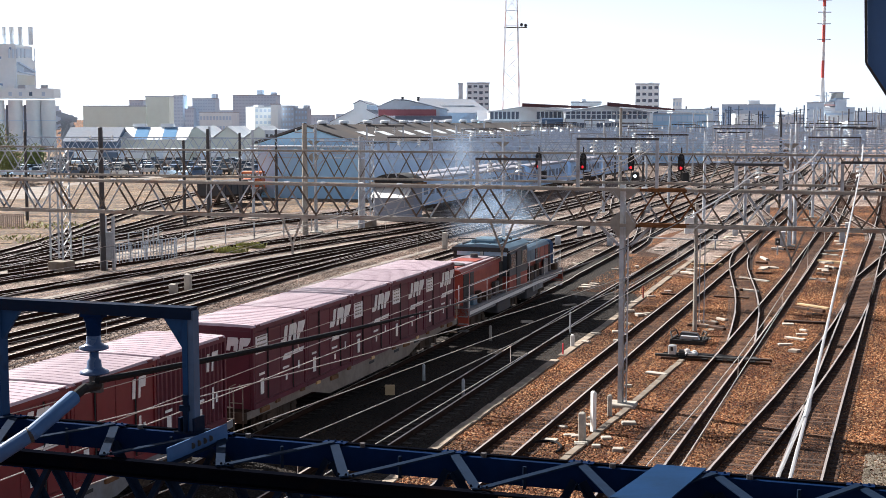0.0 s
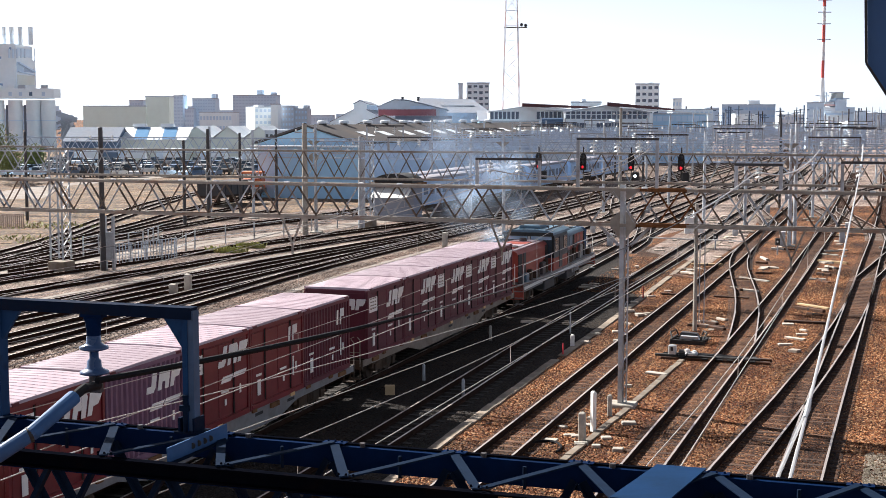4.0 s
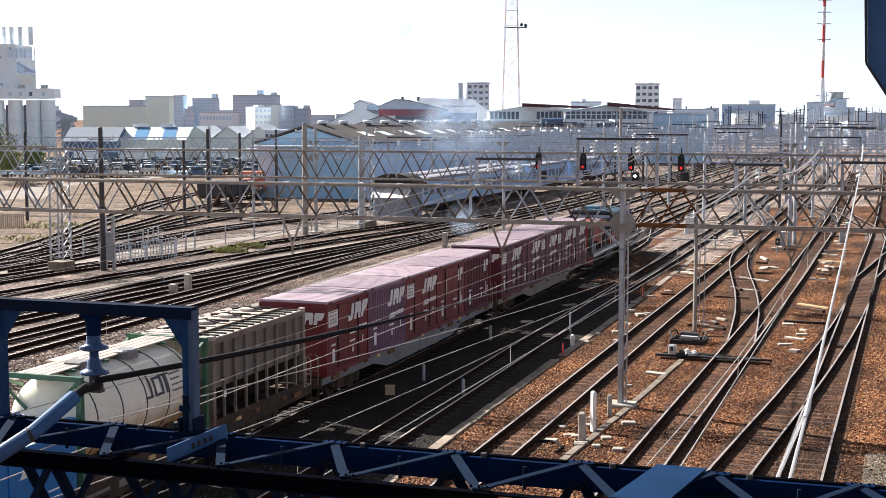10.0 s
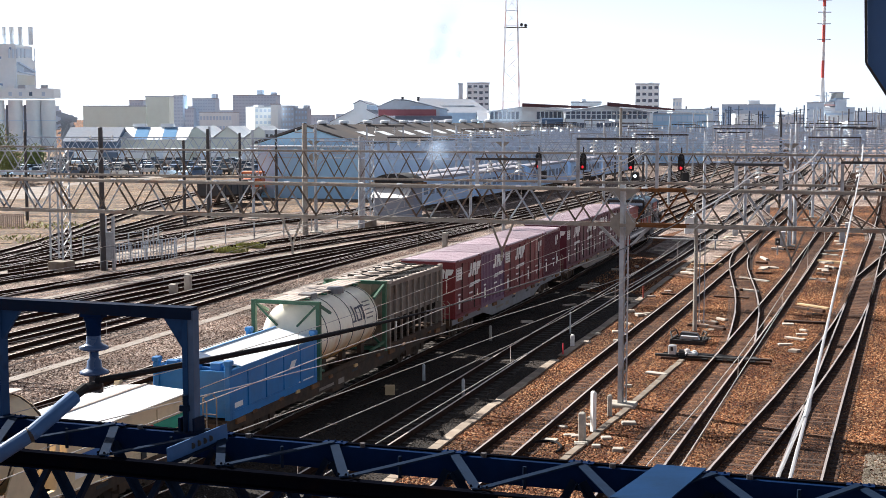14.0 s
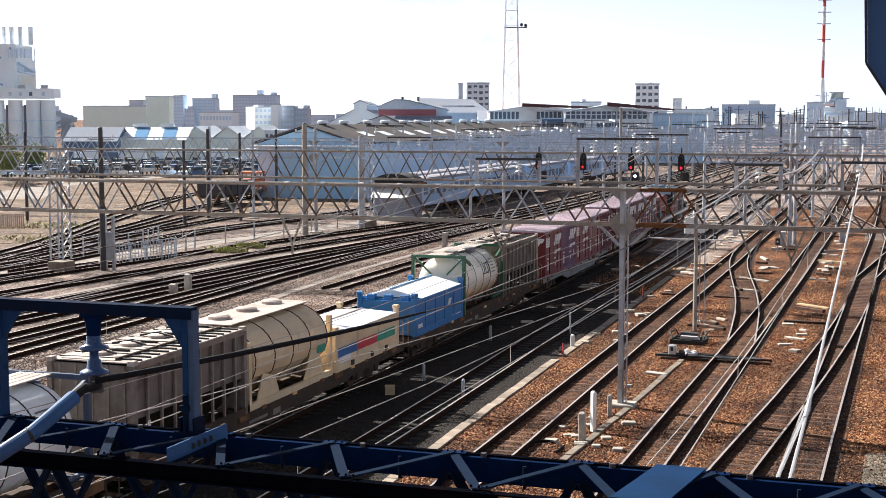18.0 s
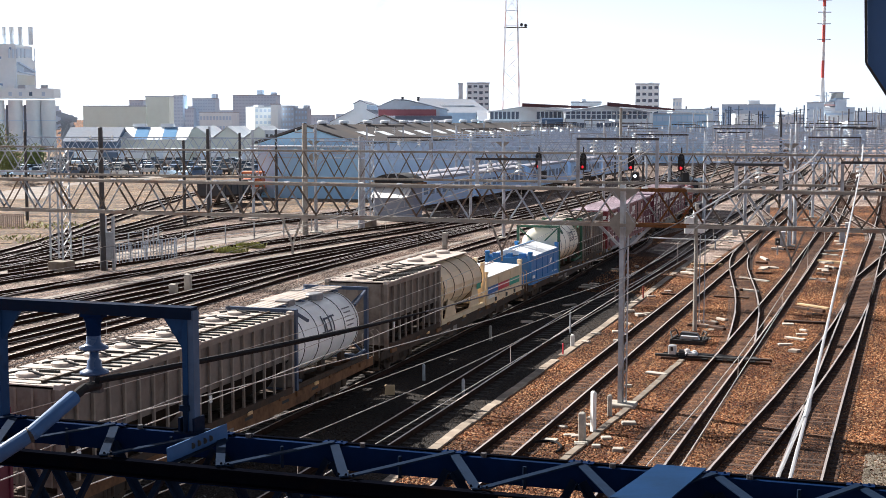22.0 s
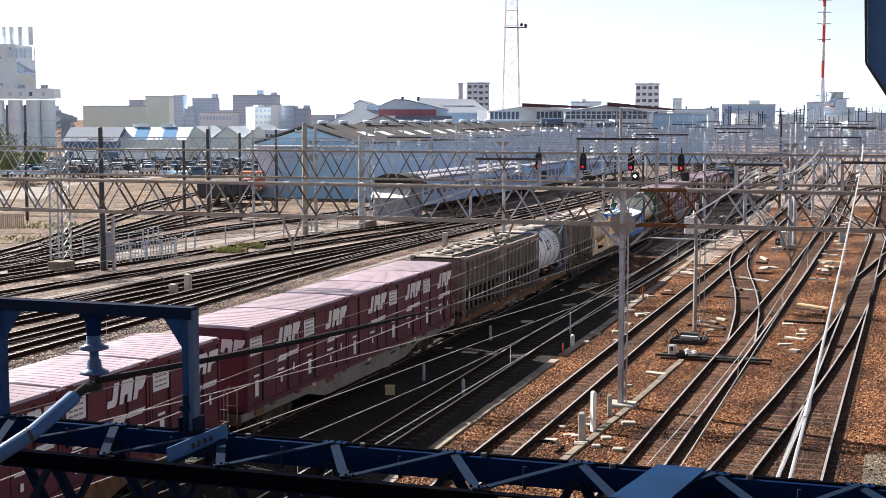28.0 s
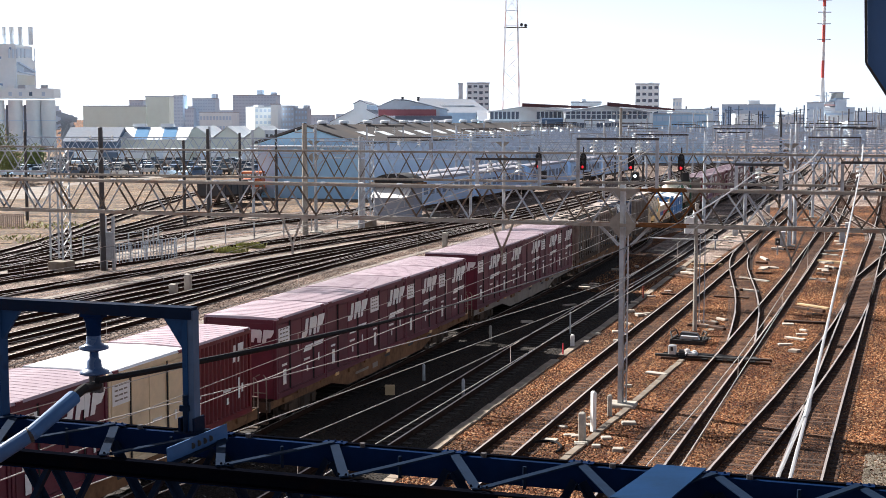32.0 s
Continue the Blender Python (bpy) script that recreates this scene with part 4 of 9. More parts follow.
for x in (-12.84, -20.66, -4.50, -3.26):
    part("drop_bracket", Mesh().bar((x - 0.4, 44.45, 5.9), (x, 44.45, 4.95), 0.06).bar((x + 0.4, 44.45, 5.9), (x, 44.45, 4.95), 0.06).bar((x, 44.45, 4.97), (x, 44.45, 4.6), 0.06), M["galvrust"], near_gantry)

second_gantry = gantry(72.2, -49.9, 6.0, 6.0, 7.55, (4.4,), "grey lattice gantry carrying signals", pitch=1.6, fine=True, steel="galv", seed=2)
gantry(73.0, -85.0, -50.4, 6.1, 7.65, (-84.0,), "silver lattice gantry over the outer sidings", pitch=1.9, seed=3)
for x0, x1, z1 in ((-27.6, -25.0, 8.4), (-13.5, -10.7, 8.6), (-4.6, -2.0, 8.5)):
    top_frame(second_gantry, 72.2, x0, x1, 7.6, z1, (x0 + 0.7, x1 - 0.7))

tower = thing("lattice_post", (-49.9, 73.1, 0), "square silver lattice post on a concrete foot", "post")
for sx in (-0.45, 0.45):
    for sy in (-0.45, 0.45):
        part("leg", Mesh().angle((sx, sy, 0.6), (sx * 0.9, sy * 0.9, 7.6), 0.09, 0.012, up=Vector((0, 1, 0))), M["galv"], tower)
for k in range(9):
    for s in (-1, 1):
        z = 0.7 + k * 0.77
        part("brace", Mesh().bar((-0.43 * s, -0.46, z), (0.43 * s, -0.46, z + 0.77), 0.06, 0.02), M["galv"], tower)
        part("brace", Mesh().bar((0.46, -0.43 * s, z), (0.46, 0.43 * s, z + 0.77), 0.06, 0.02), M["galv"], tower)
part("footing", Mesh().box(-0.6, 0.6, -0.6, 0.6, GROUND - 0.1, 0.5, 0, 0.03), M["oldconcrete"], tower)

copy_thing(tower, pose(-44.33, 111.03, 0))

for k, (y, x0, x1, posts, rise) in enumerate((
        (105.0, -46.6, 8.0, (-46.6, -30.2, -7.9, 7.0), (8.9, 8.4, 8.6, 9.2)),
        (118.0, -92.0, -47.5, (-91.0, -63.5, -58.9), (8.2, 8.6, 8.3)),
        (121.0, -40.0, 8.0, (-38.0, -12.9, 7.5), (8.0, 8.2, 8.6)),
        (152.0, -50.0, 9.0, (-49.5, -24.6, 8.5), (8.6, 8.8, 9.6)),
        (180.0, -50.0, 10.0, (-49.5, -13.0, 4.4, 9.5), (9.0, 9.0, 9.4, 10.0)),
        (210.0, -54.0, 10.0, (-53.5, -24.0, -3.6, 9.5), (9.0, 9.4, 9.8, 10.4)),
        (248.0, -60.0, 10.0, (-59.5, -28.0, -8.0, 9.5), (9.4, 9.8, 10.4, 11.0)),
        (290.0, -60.0, 12.0, (-59.5, -30.0, -9.0, 3.0, 11.5), (9.6, 10.4, 10.8, 11.0, 11.5)),
        (340.0, -62.0, 14.0, (-61.5, -36.0, -14.0, 1.0, 13.5), (10.0, 10.6, 11.0, 11.8, 12.0)),
        (136.0, -48.0, 9.0, (-47.0, -28.6, -8.1, 8.0), (9.4, 8.6, 9.0, 9.6)),
        (168.0, -52.0, 10.0, (-51.0, -30.0, -8.4, 9.0), (9.0, 9.4, 9.6, 10.4)),
        (192.0, -52.0, 10.0, (-51.0, -31.0, -9.0, 9.0), (9.0, 9.8, 9.5, 10.8)),
        (228.0, -60.0, 10.0, (-59.0, -33.0, -12.0, 9.0), (9.6, 10.2, 10.0, 11.0)),
        (268.0, -60.0, 12.0, (-59.0, -34.0, -15.0, 4.0, 11.0), (9.6, 10.2, 11.0, 11.5, 11.5)),
        (312.0, -62.0, 14.0, (-60.0, -38.0, -18.0, 0.0, 13.0), (10.0, 10.6, 11.0, 12.0, 12.0)),
        (365.0, -66.0, 14.0, (-64.0, -42.0, -22.0, -4.0, 13.0), (10.0, 10.6, 11.4, 12.2, 12.4)),
        (430.0, -72.0, 16.0, (-70.0, -48.0, -28.0, -9.0, 2.0, 15.0), (10.0, 11.0, 11.8, 12.6, 13.0, 13.0)),
        (520.0, -90.0, 16.0, (-80.0, -55.0, -35.0, -18.0, -5.0, 15.0), (10.4, 11.0, 12.0, 13.0, 13.6, 14.0)),
        (620.0, -100.0, 16.0, (-90.0, -60.0, -40.0, -25.0, -10.0, 5.0, 15.0), (10.4, 11.0, 12.0, 13.0, 14.0, 14.6, 15.0)))):
    # haze over these far gantries is put into their steel colour
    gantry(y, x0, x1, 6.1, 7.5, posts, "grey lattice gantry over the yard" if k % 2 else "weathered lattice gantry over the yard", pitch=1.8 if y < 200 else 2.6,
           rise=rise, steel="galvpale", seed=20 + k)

rng = random.Random(29)
for k in range(64):
    y = rng.uniform(330, 780)
    mast = thing("line_pole", (rng.uniform(-72, 16), y, 0), "dark steel overhead line post far down the yard", "pole", "line poles")
    h = rng.uniform(9.5, 12.5) + (y - 330) / 160
    part("shaft", Mesh().box(-0.16, 0.16, -0.16, 0.16, GROUND, h), M["coachblue" if k % 3 else "dark"], mast)
    part("cross_arm", Mesh().box(-1.3, 1.3, -0.08, 0.08, h - 1.3, h - 1.1), M["coachblue"], mast)

# bracket frames and insulators that crowd the far gantries
rng = random.Random(61)
for y, x0, x1 in ((105.0, -44, 6), (121.0, -38, 6), (136.0, -44, 7), (152.0, -46, 7), (168.0, -48, 8), (180.0, -46, 8), (192.0, -48, 8), (210.0, -50, 8), (228.0, -54, 8), (248.0, -56, 8)):
    rack = thing("bracket_rack", (0, 0, 0), "dark bracket frames with white insulators on a gantry", "bracket", "bracket racks on the gantries")
    x = x0 + rng.uniform(0, 4)
    while x < x1 - 4:
        w, h = rng.uniform(2.2, 4.2), rng.uniform(8.1, 9.0)
        part("bracket_bar", Mesh().box(x, x + w, y - 0.06, y + 0.06, h - 0.1, h), M["dark" if rng.random() < 0.6 else "galv"], rack)
        for q in (x + 0.06, x + w - 0.06):
            part("bracket_leg", Mesh().box(q - 0.05, q + 0.05, y - 0.05, y + 0.05, 7.4, h - 0.1), M["galv"], rack)
        for q in (x + w * 0.25, x + w * 0.75):
            insulator(rack, q, y, h - 0.1, n=3, r=0.14, gap=0.16)
        x += w + rng.uniform(3.0, 9.0)

# ---- single poles ----


def pole(x, y, h, r, material, label, arms=()):
    top = thing("line_pole", (x, y, 0), label, "pole", "line poles")
    part("shaft", Mesh().tube([(0, 0, GROUND - 0.1), (0, 0, h * 0.6), (0, 0, h)], [r, r * 0.88, r * 0.75], 10), M[material], top)
    part("cap", Mesh().tube([(0, 0, h), (0, 0, h + 0.06)], [r * 0.85, r * 0.5], 10), M["dark"], top)
    for z, a in arms:
        part("cross_arm", Mesh().bar((-a, 0.1, z), (a, 0.1, z), 0.09), M["galv"], top)
        for s in (-a + 0.1, a - 0.1):
            part("insulator", Mesh().tube([(s, 0.1, z + 0.05), (s, 0.1, z + 0.12), (s, 0.1, z + 0.25)], [0.03, 0.08, 0.04], 8), M["white_ins"], top)
    return top


for x, y, h, r, m, l in ((-47.86, 74.65, 8.8, 0.19, "dark", "dark tarred pole beside the sidings"), (-60.56, 107.7, 7.4, 0.16, "dark", "dark pole beside the outer sidings"),
                         (-63.5, 117.6, 8.3, 0.2, "dark", "dark pole beside the outer sidings"), (-58.9, 115.3, 8.0, 0.15, "dark", "dark pole beside the outer sidings"),
                         (-60.7, 126.9, 8.2, 0.17, "dark", "dark pole near the blue shed"), (-46.65, 102.9, 8.95, 0.27, "concrete", "round grey concrete pole"),
                         (-78.1, 109.1, 8.1, 0.16, "dark", "dark pole on the earth bank"), 
                         (-44.4, 109.7, 7.8, 0.3, "galv", "grey steel pole between sidings"), (-30.1, 152, 10.5, 0.2, "concrete", "tall round concrete pole"),
                         (-16.6, 122, 8.2, 0.15, "galv", "grey steel pole between tracks"), (-12.4, 150, 9.4, 0.15, "dark", "dark pole beside the tracks"),
                         (-7.7, 107.5, 9.0, 0.16, "galv", "grey steel pole beside the main line"), (-8.3, 190, 9.6, 0.18, "galv", "grey steel pole beside the main line")):
    pole(x, y, h, r, m, l, ((h - 0.7, 0.9),) if m != "dark" or h > 8.5 else ())

# the slim pole with switch gear between two tracks
sp = thing("equipment_pole", (-8.74, 61.89, 0), "slim concrete pole with white switch gear", "pole")
part("shaft", Mesh().tube([(0, 0, GROUND - 0.1), (0, 0, 5.6)], [0.095, 0.08], 10), M["concrete"], sp)
part("cross_arm", Mesh().bar((-2.2, 0.05, 4.0), (2.1, 0.05, 3.95), 0.05), M["white"], sp)
for dx, z, w, h in ((-0.3, 4.25, 0.42, 0.75), (0.22, 4.3, 0.28, 0.6)):
    part("switch_box", Mesh().box(dx - w / 2, dx + w / 2, -0.2, 0.15, z, z + h, 0, 0.03), M["white_ins"], sp, "white enamelled switch box")
part("insulator", Mesh().tube([(-0.1, 0, 5.0), (-0.1, 0, 5.1), (-0.1, 0, 5.2), (-0.1, 0, 5.35)], [0.05, 0.11, 0.06, 0.03], 10), M["white_ins"], sp)
part("ladder", Mesh().bar((0.2, -0.12, 0.2), (0.2, -0.1, 4.2), 0.04).bar((0.42, -0.12, 0.2), (0.42, -0.1, 4.2), 0.04), M["galv"], sp)

# ---- signals on the second gantry ----


def signal(x, z, lit, label, marker=False):
    top = thing("rail_signal", (x, 71.8, z), label, "signal", "signals on the gantry")
    part("backboard", Mesh().extrude([(-0.15, -0.44), (0.15, -0.44), (0.18, 0.0), (0.15, 0.36), (0.07, 0.46), (-0.07, 0.46), (-0.15, 0.36), (-0.18, 0.0)], 0.0, 0.06), M["rubber"], top)
    for k, zz in enumerate((0.28, 0.0, -0.27)):
        part("hood", Mesh().tube([(0, -0.3, zz), (0, 0.0, zz)], 0.1, 10, caps=False), M["rubber"], top)
        part("lens", Mesh().tube([(0, -0.06, zz), (0, -0.04, zz)], 0.07, 12), M["red_lamp" if k == lit else "glass"], top)
    part("hanger", Mesh().bar((0, 0.1, -0.9), (0, 0.1, 0.8), 0.06), M["dark"], top)
    low = part("relay_box", Mesh().box(0.05, 0.42, -0.1, 0.2, -0.95, -0.52, 0, 0.04), M["rubber"], top)
    if marker:
        part("marker_lamp", Mesh().tube([(0.24, -0.12, -0.72), (0.24, -0.1, -0.72)], 0.08, 10), M["white_lamp"], low)


for u in (-18.70, -16.24, -13.64, -10.99):
    signal(u, 7.1, 2, "black signal head showing a red light", abs(u - (-13.64)) < 0.1)

# ---- wires ----


def sag(a, b, drop, n=10):
    a, b = Vector(a), Vector(b)
    return [a.lerp(b, i / n) - Vector((0, 0, drop * 4 * (i / n) * (1 - i / n))) for i in range(n + 1)]


SUPPORTS = [-12.0, 9.8, 44.75, 72.2, 105.0, 136.0, 168.0, 192.0, 228.0, 268.0, 312.0]


def catenary(x_of, label, hang=6):
    """A contact wire and the messenger wire above it, with droppers, along a track."""
    top = thing("catenary", (0, 0, 0), label, "overhead wire", "overhead wires")
    rng = random.Random(int(x_of(40) * 10))
    stag = [rng.choice((-0.2, 0.2)) for _ in SUPPORTS]
    low = [(x_of(y) + s, y, 5.15) for y, s in zip(SUPPORTS, stag)]
    part("contact_wire", Mesh().tube(low, 0.008, 5), M["wire"], top)
    up, drops = [], Mesh()
    for (xa, ya, _), (xb, yb, _) in zip(low, low[1:]):
        seg = sag((xa, ya, 6.0), (xb, yb, 6.0), 0.55, 8)
        up += seg[:-1]
        if ya < 170:
            for q in seg[1:-1:2]:
                drops.tube([(q.x, q.y, q.z), (q.x, q.y, 5.15)], 0.006, 4, caps=False)
    part("messenger_wire", Mesh().tube(up, 0.007, 5), M["wire"], top)
    part("droppers", drops, M["wire"], top)


for x_of, l in ((lambda y: -2.3 if y < 100 else -1.8, "bare catenary over the main line"), (lambda y: -6.4 if y < 50 else -6.0, "bare catenary over a running track"),
                (lambda y: -10.75, "bare catenary over a running track"), (lambda y: -14.6, "bare catenary over a running track"),
                (lambda y: -18.67, "bare catenary over the goods track"), (lambda y: -22.6, "bare catenary over a siding")):
    catenary(x_of, l)


def line_wire(name, pts, r, material, label):
    solid(name, Mesh().tube(pts, r, 6), M[material], label, "cable", group="feeder cables")


# feeders between the bracket frames of the gantries
lead = sag((-6.50, 10.00, 7.22), (-4.36, 44.75, 7.80), 0.74, 48)
line_wire("feeder_cable", lead[:11], [0.03] * 7 + [0.027, 0.022, 0.017, 0.012], "cable", "thick black feeder cable sagging over the train")
line_wire("feeder_wire", lead[9:34], 0.0115, "dark", "dark bare feeder wire sagging to the gantry")
line_wire("feeder_wire", lead[33:], 0.02, "feeder", "bright end of the feeder wire at the gantry")
line_wire("feeder_wire", sag((-0.84, 10.35, 6.71), (-0.78, 13.00, 6.75), 0.0, 4), 0.014, "feeder", "bright aluminium feeder wire")
line_wire("feeder_wire", sag((-0.74, 10.35, 6.71), (-0.77, 13.00, 6.75), 0.0, 4), 0.016, "feeder", "bright aluminium feeder wire")
line_wire("feeder_wire", sag((-0.77, 12.90, 6.74), (-1.26, 44.75, 7.73), 0.12, 14), 0.017, "feeder", "thick bright aluminium feeder wire")
solid("wire_clamp", Mesh().tube([(-0.77, 12.60, 6.75), (-0.77, 13.00, 6.75), (-0.78, 13.40, 6.76)], [0.02, 0.03, 0.02], 8), M["galv"], "pale parallel clamp joining two wires", "clamp")
line_wire("feeder_wire", sag((-4.32, 44.75, 7.71), (-4.03, 72.20, 7.82), 0.5, 14), 0.035, "feeder", "bright aluminium feeder wire")
line_wire("feeder_wire", sag((-1.27, 44.75, 7.83), (-1.91, 72.20, 8.12), 0.3, 14), 0.03, "feeder", "bright aluminium feeder wire")
line_wire("feeder_wire", sag((-13.0, -10.0, 7.3), (-13.36, 44.75, 7.70), 0.8, 24), 0.011, "wire", "grey feeder wire between gantries")
line_wire("feeder_wire", sag((-12.0, -10.0, 7.3), (-12.34, 44.75, 7.65), 0.8, 24), 0.011, "wire", "grey feeder wire between gantries")
line_wire("feeder_wire", sag((-13.36, 44.75, 7.70), (-13.28, 72.20, 7.67), 0.7, 14), 0.018, "wire", "grey feeder wire between gantries")
line_wire("feeder_wire", sag((-12.34, 44.75, 7.65), (-12.71, 72.20, 7.85), 0.7, 14), 0.018, "wire", "grey feeder wire between gantries")
# signal and earth wires that cross the sidings
for a, b in (((-53.58, 72.00, 2.18), (-43.68, 108.00, 0.82)), ((-53.61, 72.00, 1.57), (-43.68, 108.00, 0.34)), ((-44.69, 60.00, 2.35), (-45.78, 108.00, 0.09))):
    line_wire("earth_wire", sag(a, b, 0.15, 12), 0.012, "cable", "thin black wire across the sidings")
for a, b, drop in (((-9.6, 8.0, 6.15), (-8.62, 44.6, 4.2), 0.2), ((-9.6, 8.0, 5.2), (-8.62, 44.6, 3.85), 0.05), ((-9.7, -12.0, 5.9), (-9.0, 44.5, 5.55), 0.3)):
    line_wire("return_wire", sag(a, b, drop, 20) + sag(b, (-9.0, 72.2, b[2] + 0.4), 0.3, 12)[1:], 0.008, "wire", "bare return wire on the gantry posts")

# ---- the blue gantry close by ----
ZT, YB, YF = 6.75, 10.27, 9.36
fg = thing("blue_gantry", (0, 0, 0), "dark blue painted steel truss gantry close at hand", "gantry")


def channel(x0, x1, y, z, h, w, s):
    """A channel section with flanges towards s."""
    t = 0.012
    prof = [(y, z), (y + s * w, z), (y + s * w, z - t), (y + s * t, z - t), (y + s * t, z - h + t), (y + s * w, z - h + t), (y + s * w, z - h), (y, z - h)]
    m = Mesh()
    k = len(prof)
    m.add([(x, a, b) for x in (x0, x1) for a, b in prof], [(0, 1, 2, 3), (0, 3, 4, 7), (4, 5, 6, 7), (8, 11, 10, 9), (8, 15, 12, 11), (12, 15, 14, 13)] + [(i, i + k, (i + 1) % k + k, (i + 1) % k) for i in range(k)])
    return m


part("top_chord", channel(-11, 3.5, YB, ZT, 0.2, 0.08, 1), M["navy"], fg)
# front chord coloured black for the shade on its near face
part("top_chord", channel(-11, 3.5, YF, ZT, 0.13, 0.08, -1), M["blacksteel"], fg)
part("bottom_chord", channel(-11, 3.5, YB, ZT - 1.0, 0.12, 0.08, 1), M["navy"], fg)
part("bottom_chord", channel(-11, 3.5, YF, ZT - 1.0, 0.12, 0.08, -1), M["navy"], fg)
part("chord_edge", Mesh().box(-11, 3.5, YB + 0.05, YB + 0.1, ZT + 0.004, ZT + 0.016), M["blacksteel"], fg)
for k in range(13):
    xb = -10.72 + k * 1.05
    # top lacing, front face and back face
    # lacing bars take the sunlit copy of the blue paint
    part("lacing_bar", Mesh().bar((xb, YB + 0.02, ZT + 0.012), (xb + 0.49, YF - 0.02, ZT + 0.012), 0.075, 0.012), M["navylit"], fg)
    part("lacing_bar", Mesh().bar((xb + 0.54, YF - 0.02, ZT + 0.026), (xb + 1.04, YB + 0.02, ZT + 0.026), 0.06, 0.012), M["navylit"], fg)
    part("gusset", Mesh().box(xb - 0.1, xb + 0.1, YB + 0.0, YB + 0.075, ZT + 0.017, ZT + 0.025), M["navy"], fg)
    for dx in (-0.06, 0.0, 0.06):
        part("rivet", Mesh().tube([(xb + dx, YB + 0.04, ZT + 0.025), (xb + dx, YB + 0.04, ZT + 0.04)], [0.012, 0.007], 6), M["navy"], fg)
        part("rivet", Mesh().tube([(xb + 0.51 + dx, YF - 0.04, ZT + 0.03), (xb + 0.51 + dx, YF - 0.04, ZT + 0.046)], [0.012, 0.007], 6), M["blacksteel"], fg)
    for yy in (YF + 0.02, YB - 0.03):
        part("diagonal", Mesh().angle((xb, yy, ZT - 0.13), (xb + 0.5, yy, ZT - 1.0), 0.065, 0.01), M["navylit"], fg)
        part("diagonal", Mesh().angle((xb + 0.55, yy, ZT - 1.0), (xb + 1.04, yy, ZT - 0.13), 0.065, 0.01), M["navylit"], fg)
    part("clamp", Mesh().tube([(xb + 0.25, YB + 0.03, ZT - 0.03), (xb + 0.25, YB + 0.03, ZT + 0.035)], 0.025, 8), M["dark"], fg)
    part("bolt_stud", Mesh().tube([(xb + 0.62, YB - 0.08, ZT - 0.2), (xb + 0.62, YB - 0.08, ZT - 0.02)], 0.016, 6), M["navylit"], fg)
part("rust_patch", Mesh().box(-2.70, -2.41, YF - 0.092, YF - 0.083, ZT - 0.125, ZT - 0.012), M["rustbright"], fg, "bare orange rusted plate")
part("inner_beam", Mesh().box(-11, 3.5, YF + 0.45, YF + 0.53, ZT - 0.3, ZT - 0.17), M["navy"], fg)
px0, px1 = -1.79, -1.37
# plate in a lighter copy of the blue, as if lit
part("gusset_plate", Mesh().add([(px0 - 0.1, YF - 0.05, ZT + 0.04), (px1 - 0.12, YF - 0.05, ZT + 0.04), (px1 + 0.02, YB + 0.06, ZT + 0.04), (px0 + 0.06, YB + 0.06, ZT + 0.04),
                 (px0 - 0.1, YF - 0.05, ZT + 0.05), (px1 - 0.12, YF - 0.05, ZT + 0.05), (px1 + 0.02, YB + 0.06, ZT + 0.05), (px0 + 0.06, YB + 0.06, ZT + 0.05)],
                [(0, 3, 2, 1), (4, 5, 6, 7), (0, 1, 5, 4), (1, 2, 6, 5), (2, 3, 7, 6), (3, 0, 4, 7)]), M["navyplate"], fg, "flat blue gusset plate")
for x in (-10.8, 3.2):
    part("post", Mesh().box(x - 0.2, x + 0.2, YF + 0.1, YB - 0.1, GROUND - 0.1, ZT - 1.1), M["navy"], fg)

# its bracket frame with the insulator
ins = thing("insulator_frame", (0, 0, 0), "dark blue bracket frame bolted on the gantry", "bracket")
xl, xr, yf = -7.73, -5.78, 10.33
# posts and flange in lighter copies: light on them is in the colour
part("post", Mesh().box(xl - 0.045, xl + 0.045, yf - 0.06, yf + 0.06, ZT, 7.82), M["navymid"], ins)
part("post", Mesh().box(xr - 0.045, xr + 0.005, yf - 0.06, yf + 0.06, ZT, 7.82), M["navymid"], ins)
part("post_flange", Mesh().box(xr + 0.005, xr + 0.06, yf - 0.05, yf + 0.05, ZT - 0.02, 7.82), M["flange"], ins, "flange painted paler as sunlit, with rust patches")
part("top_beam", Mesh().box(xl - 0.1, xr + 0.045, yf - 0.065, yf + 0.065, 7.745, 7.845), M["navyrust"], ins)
for x, s in ((xl + 0.045, 1), (xr - 0.045, -1)):
    part("gusset", Mesh().add([(x, yf - 0.02, 7.745), (x + s * 0.2, yf - 0.02, 7.745), (x + s * 0.03, yf - 0.02, 7.5), (x, yf - 0.02, 7.47), (x, yf + 0.02, 7.745), (x + s * 0.2, yf + 0.02, 7.745), (x + s * 0.03, yf + 0.02, 7.5), (x, yf + 0.02, 7.47)],
                              [(0, 1, 2, 3), (7, 6, 5, 4), (0, 4, 5, 1), (1, 5, 6, 2), (2, 6, 7, 3), (3, 7, 4, 0)]), M["navymid"], ins)
xi = -6.74
part("hanger", Mesh().box(xi - 0.11, xi + 0.11, yf - 0.05, yf + 0.05, 7.715, 7.745).tube([(xi, yf, 7.72), (xi, yf, 7.66), (xi, yf, 7.55)], [0.09, 0.07, 0.06], 12), M["navy"], ins)
disc = Mesh()
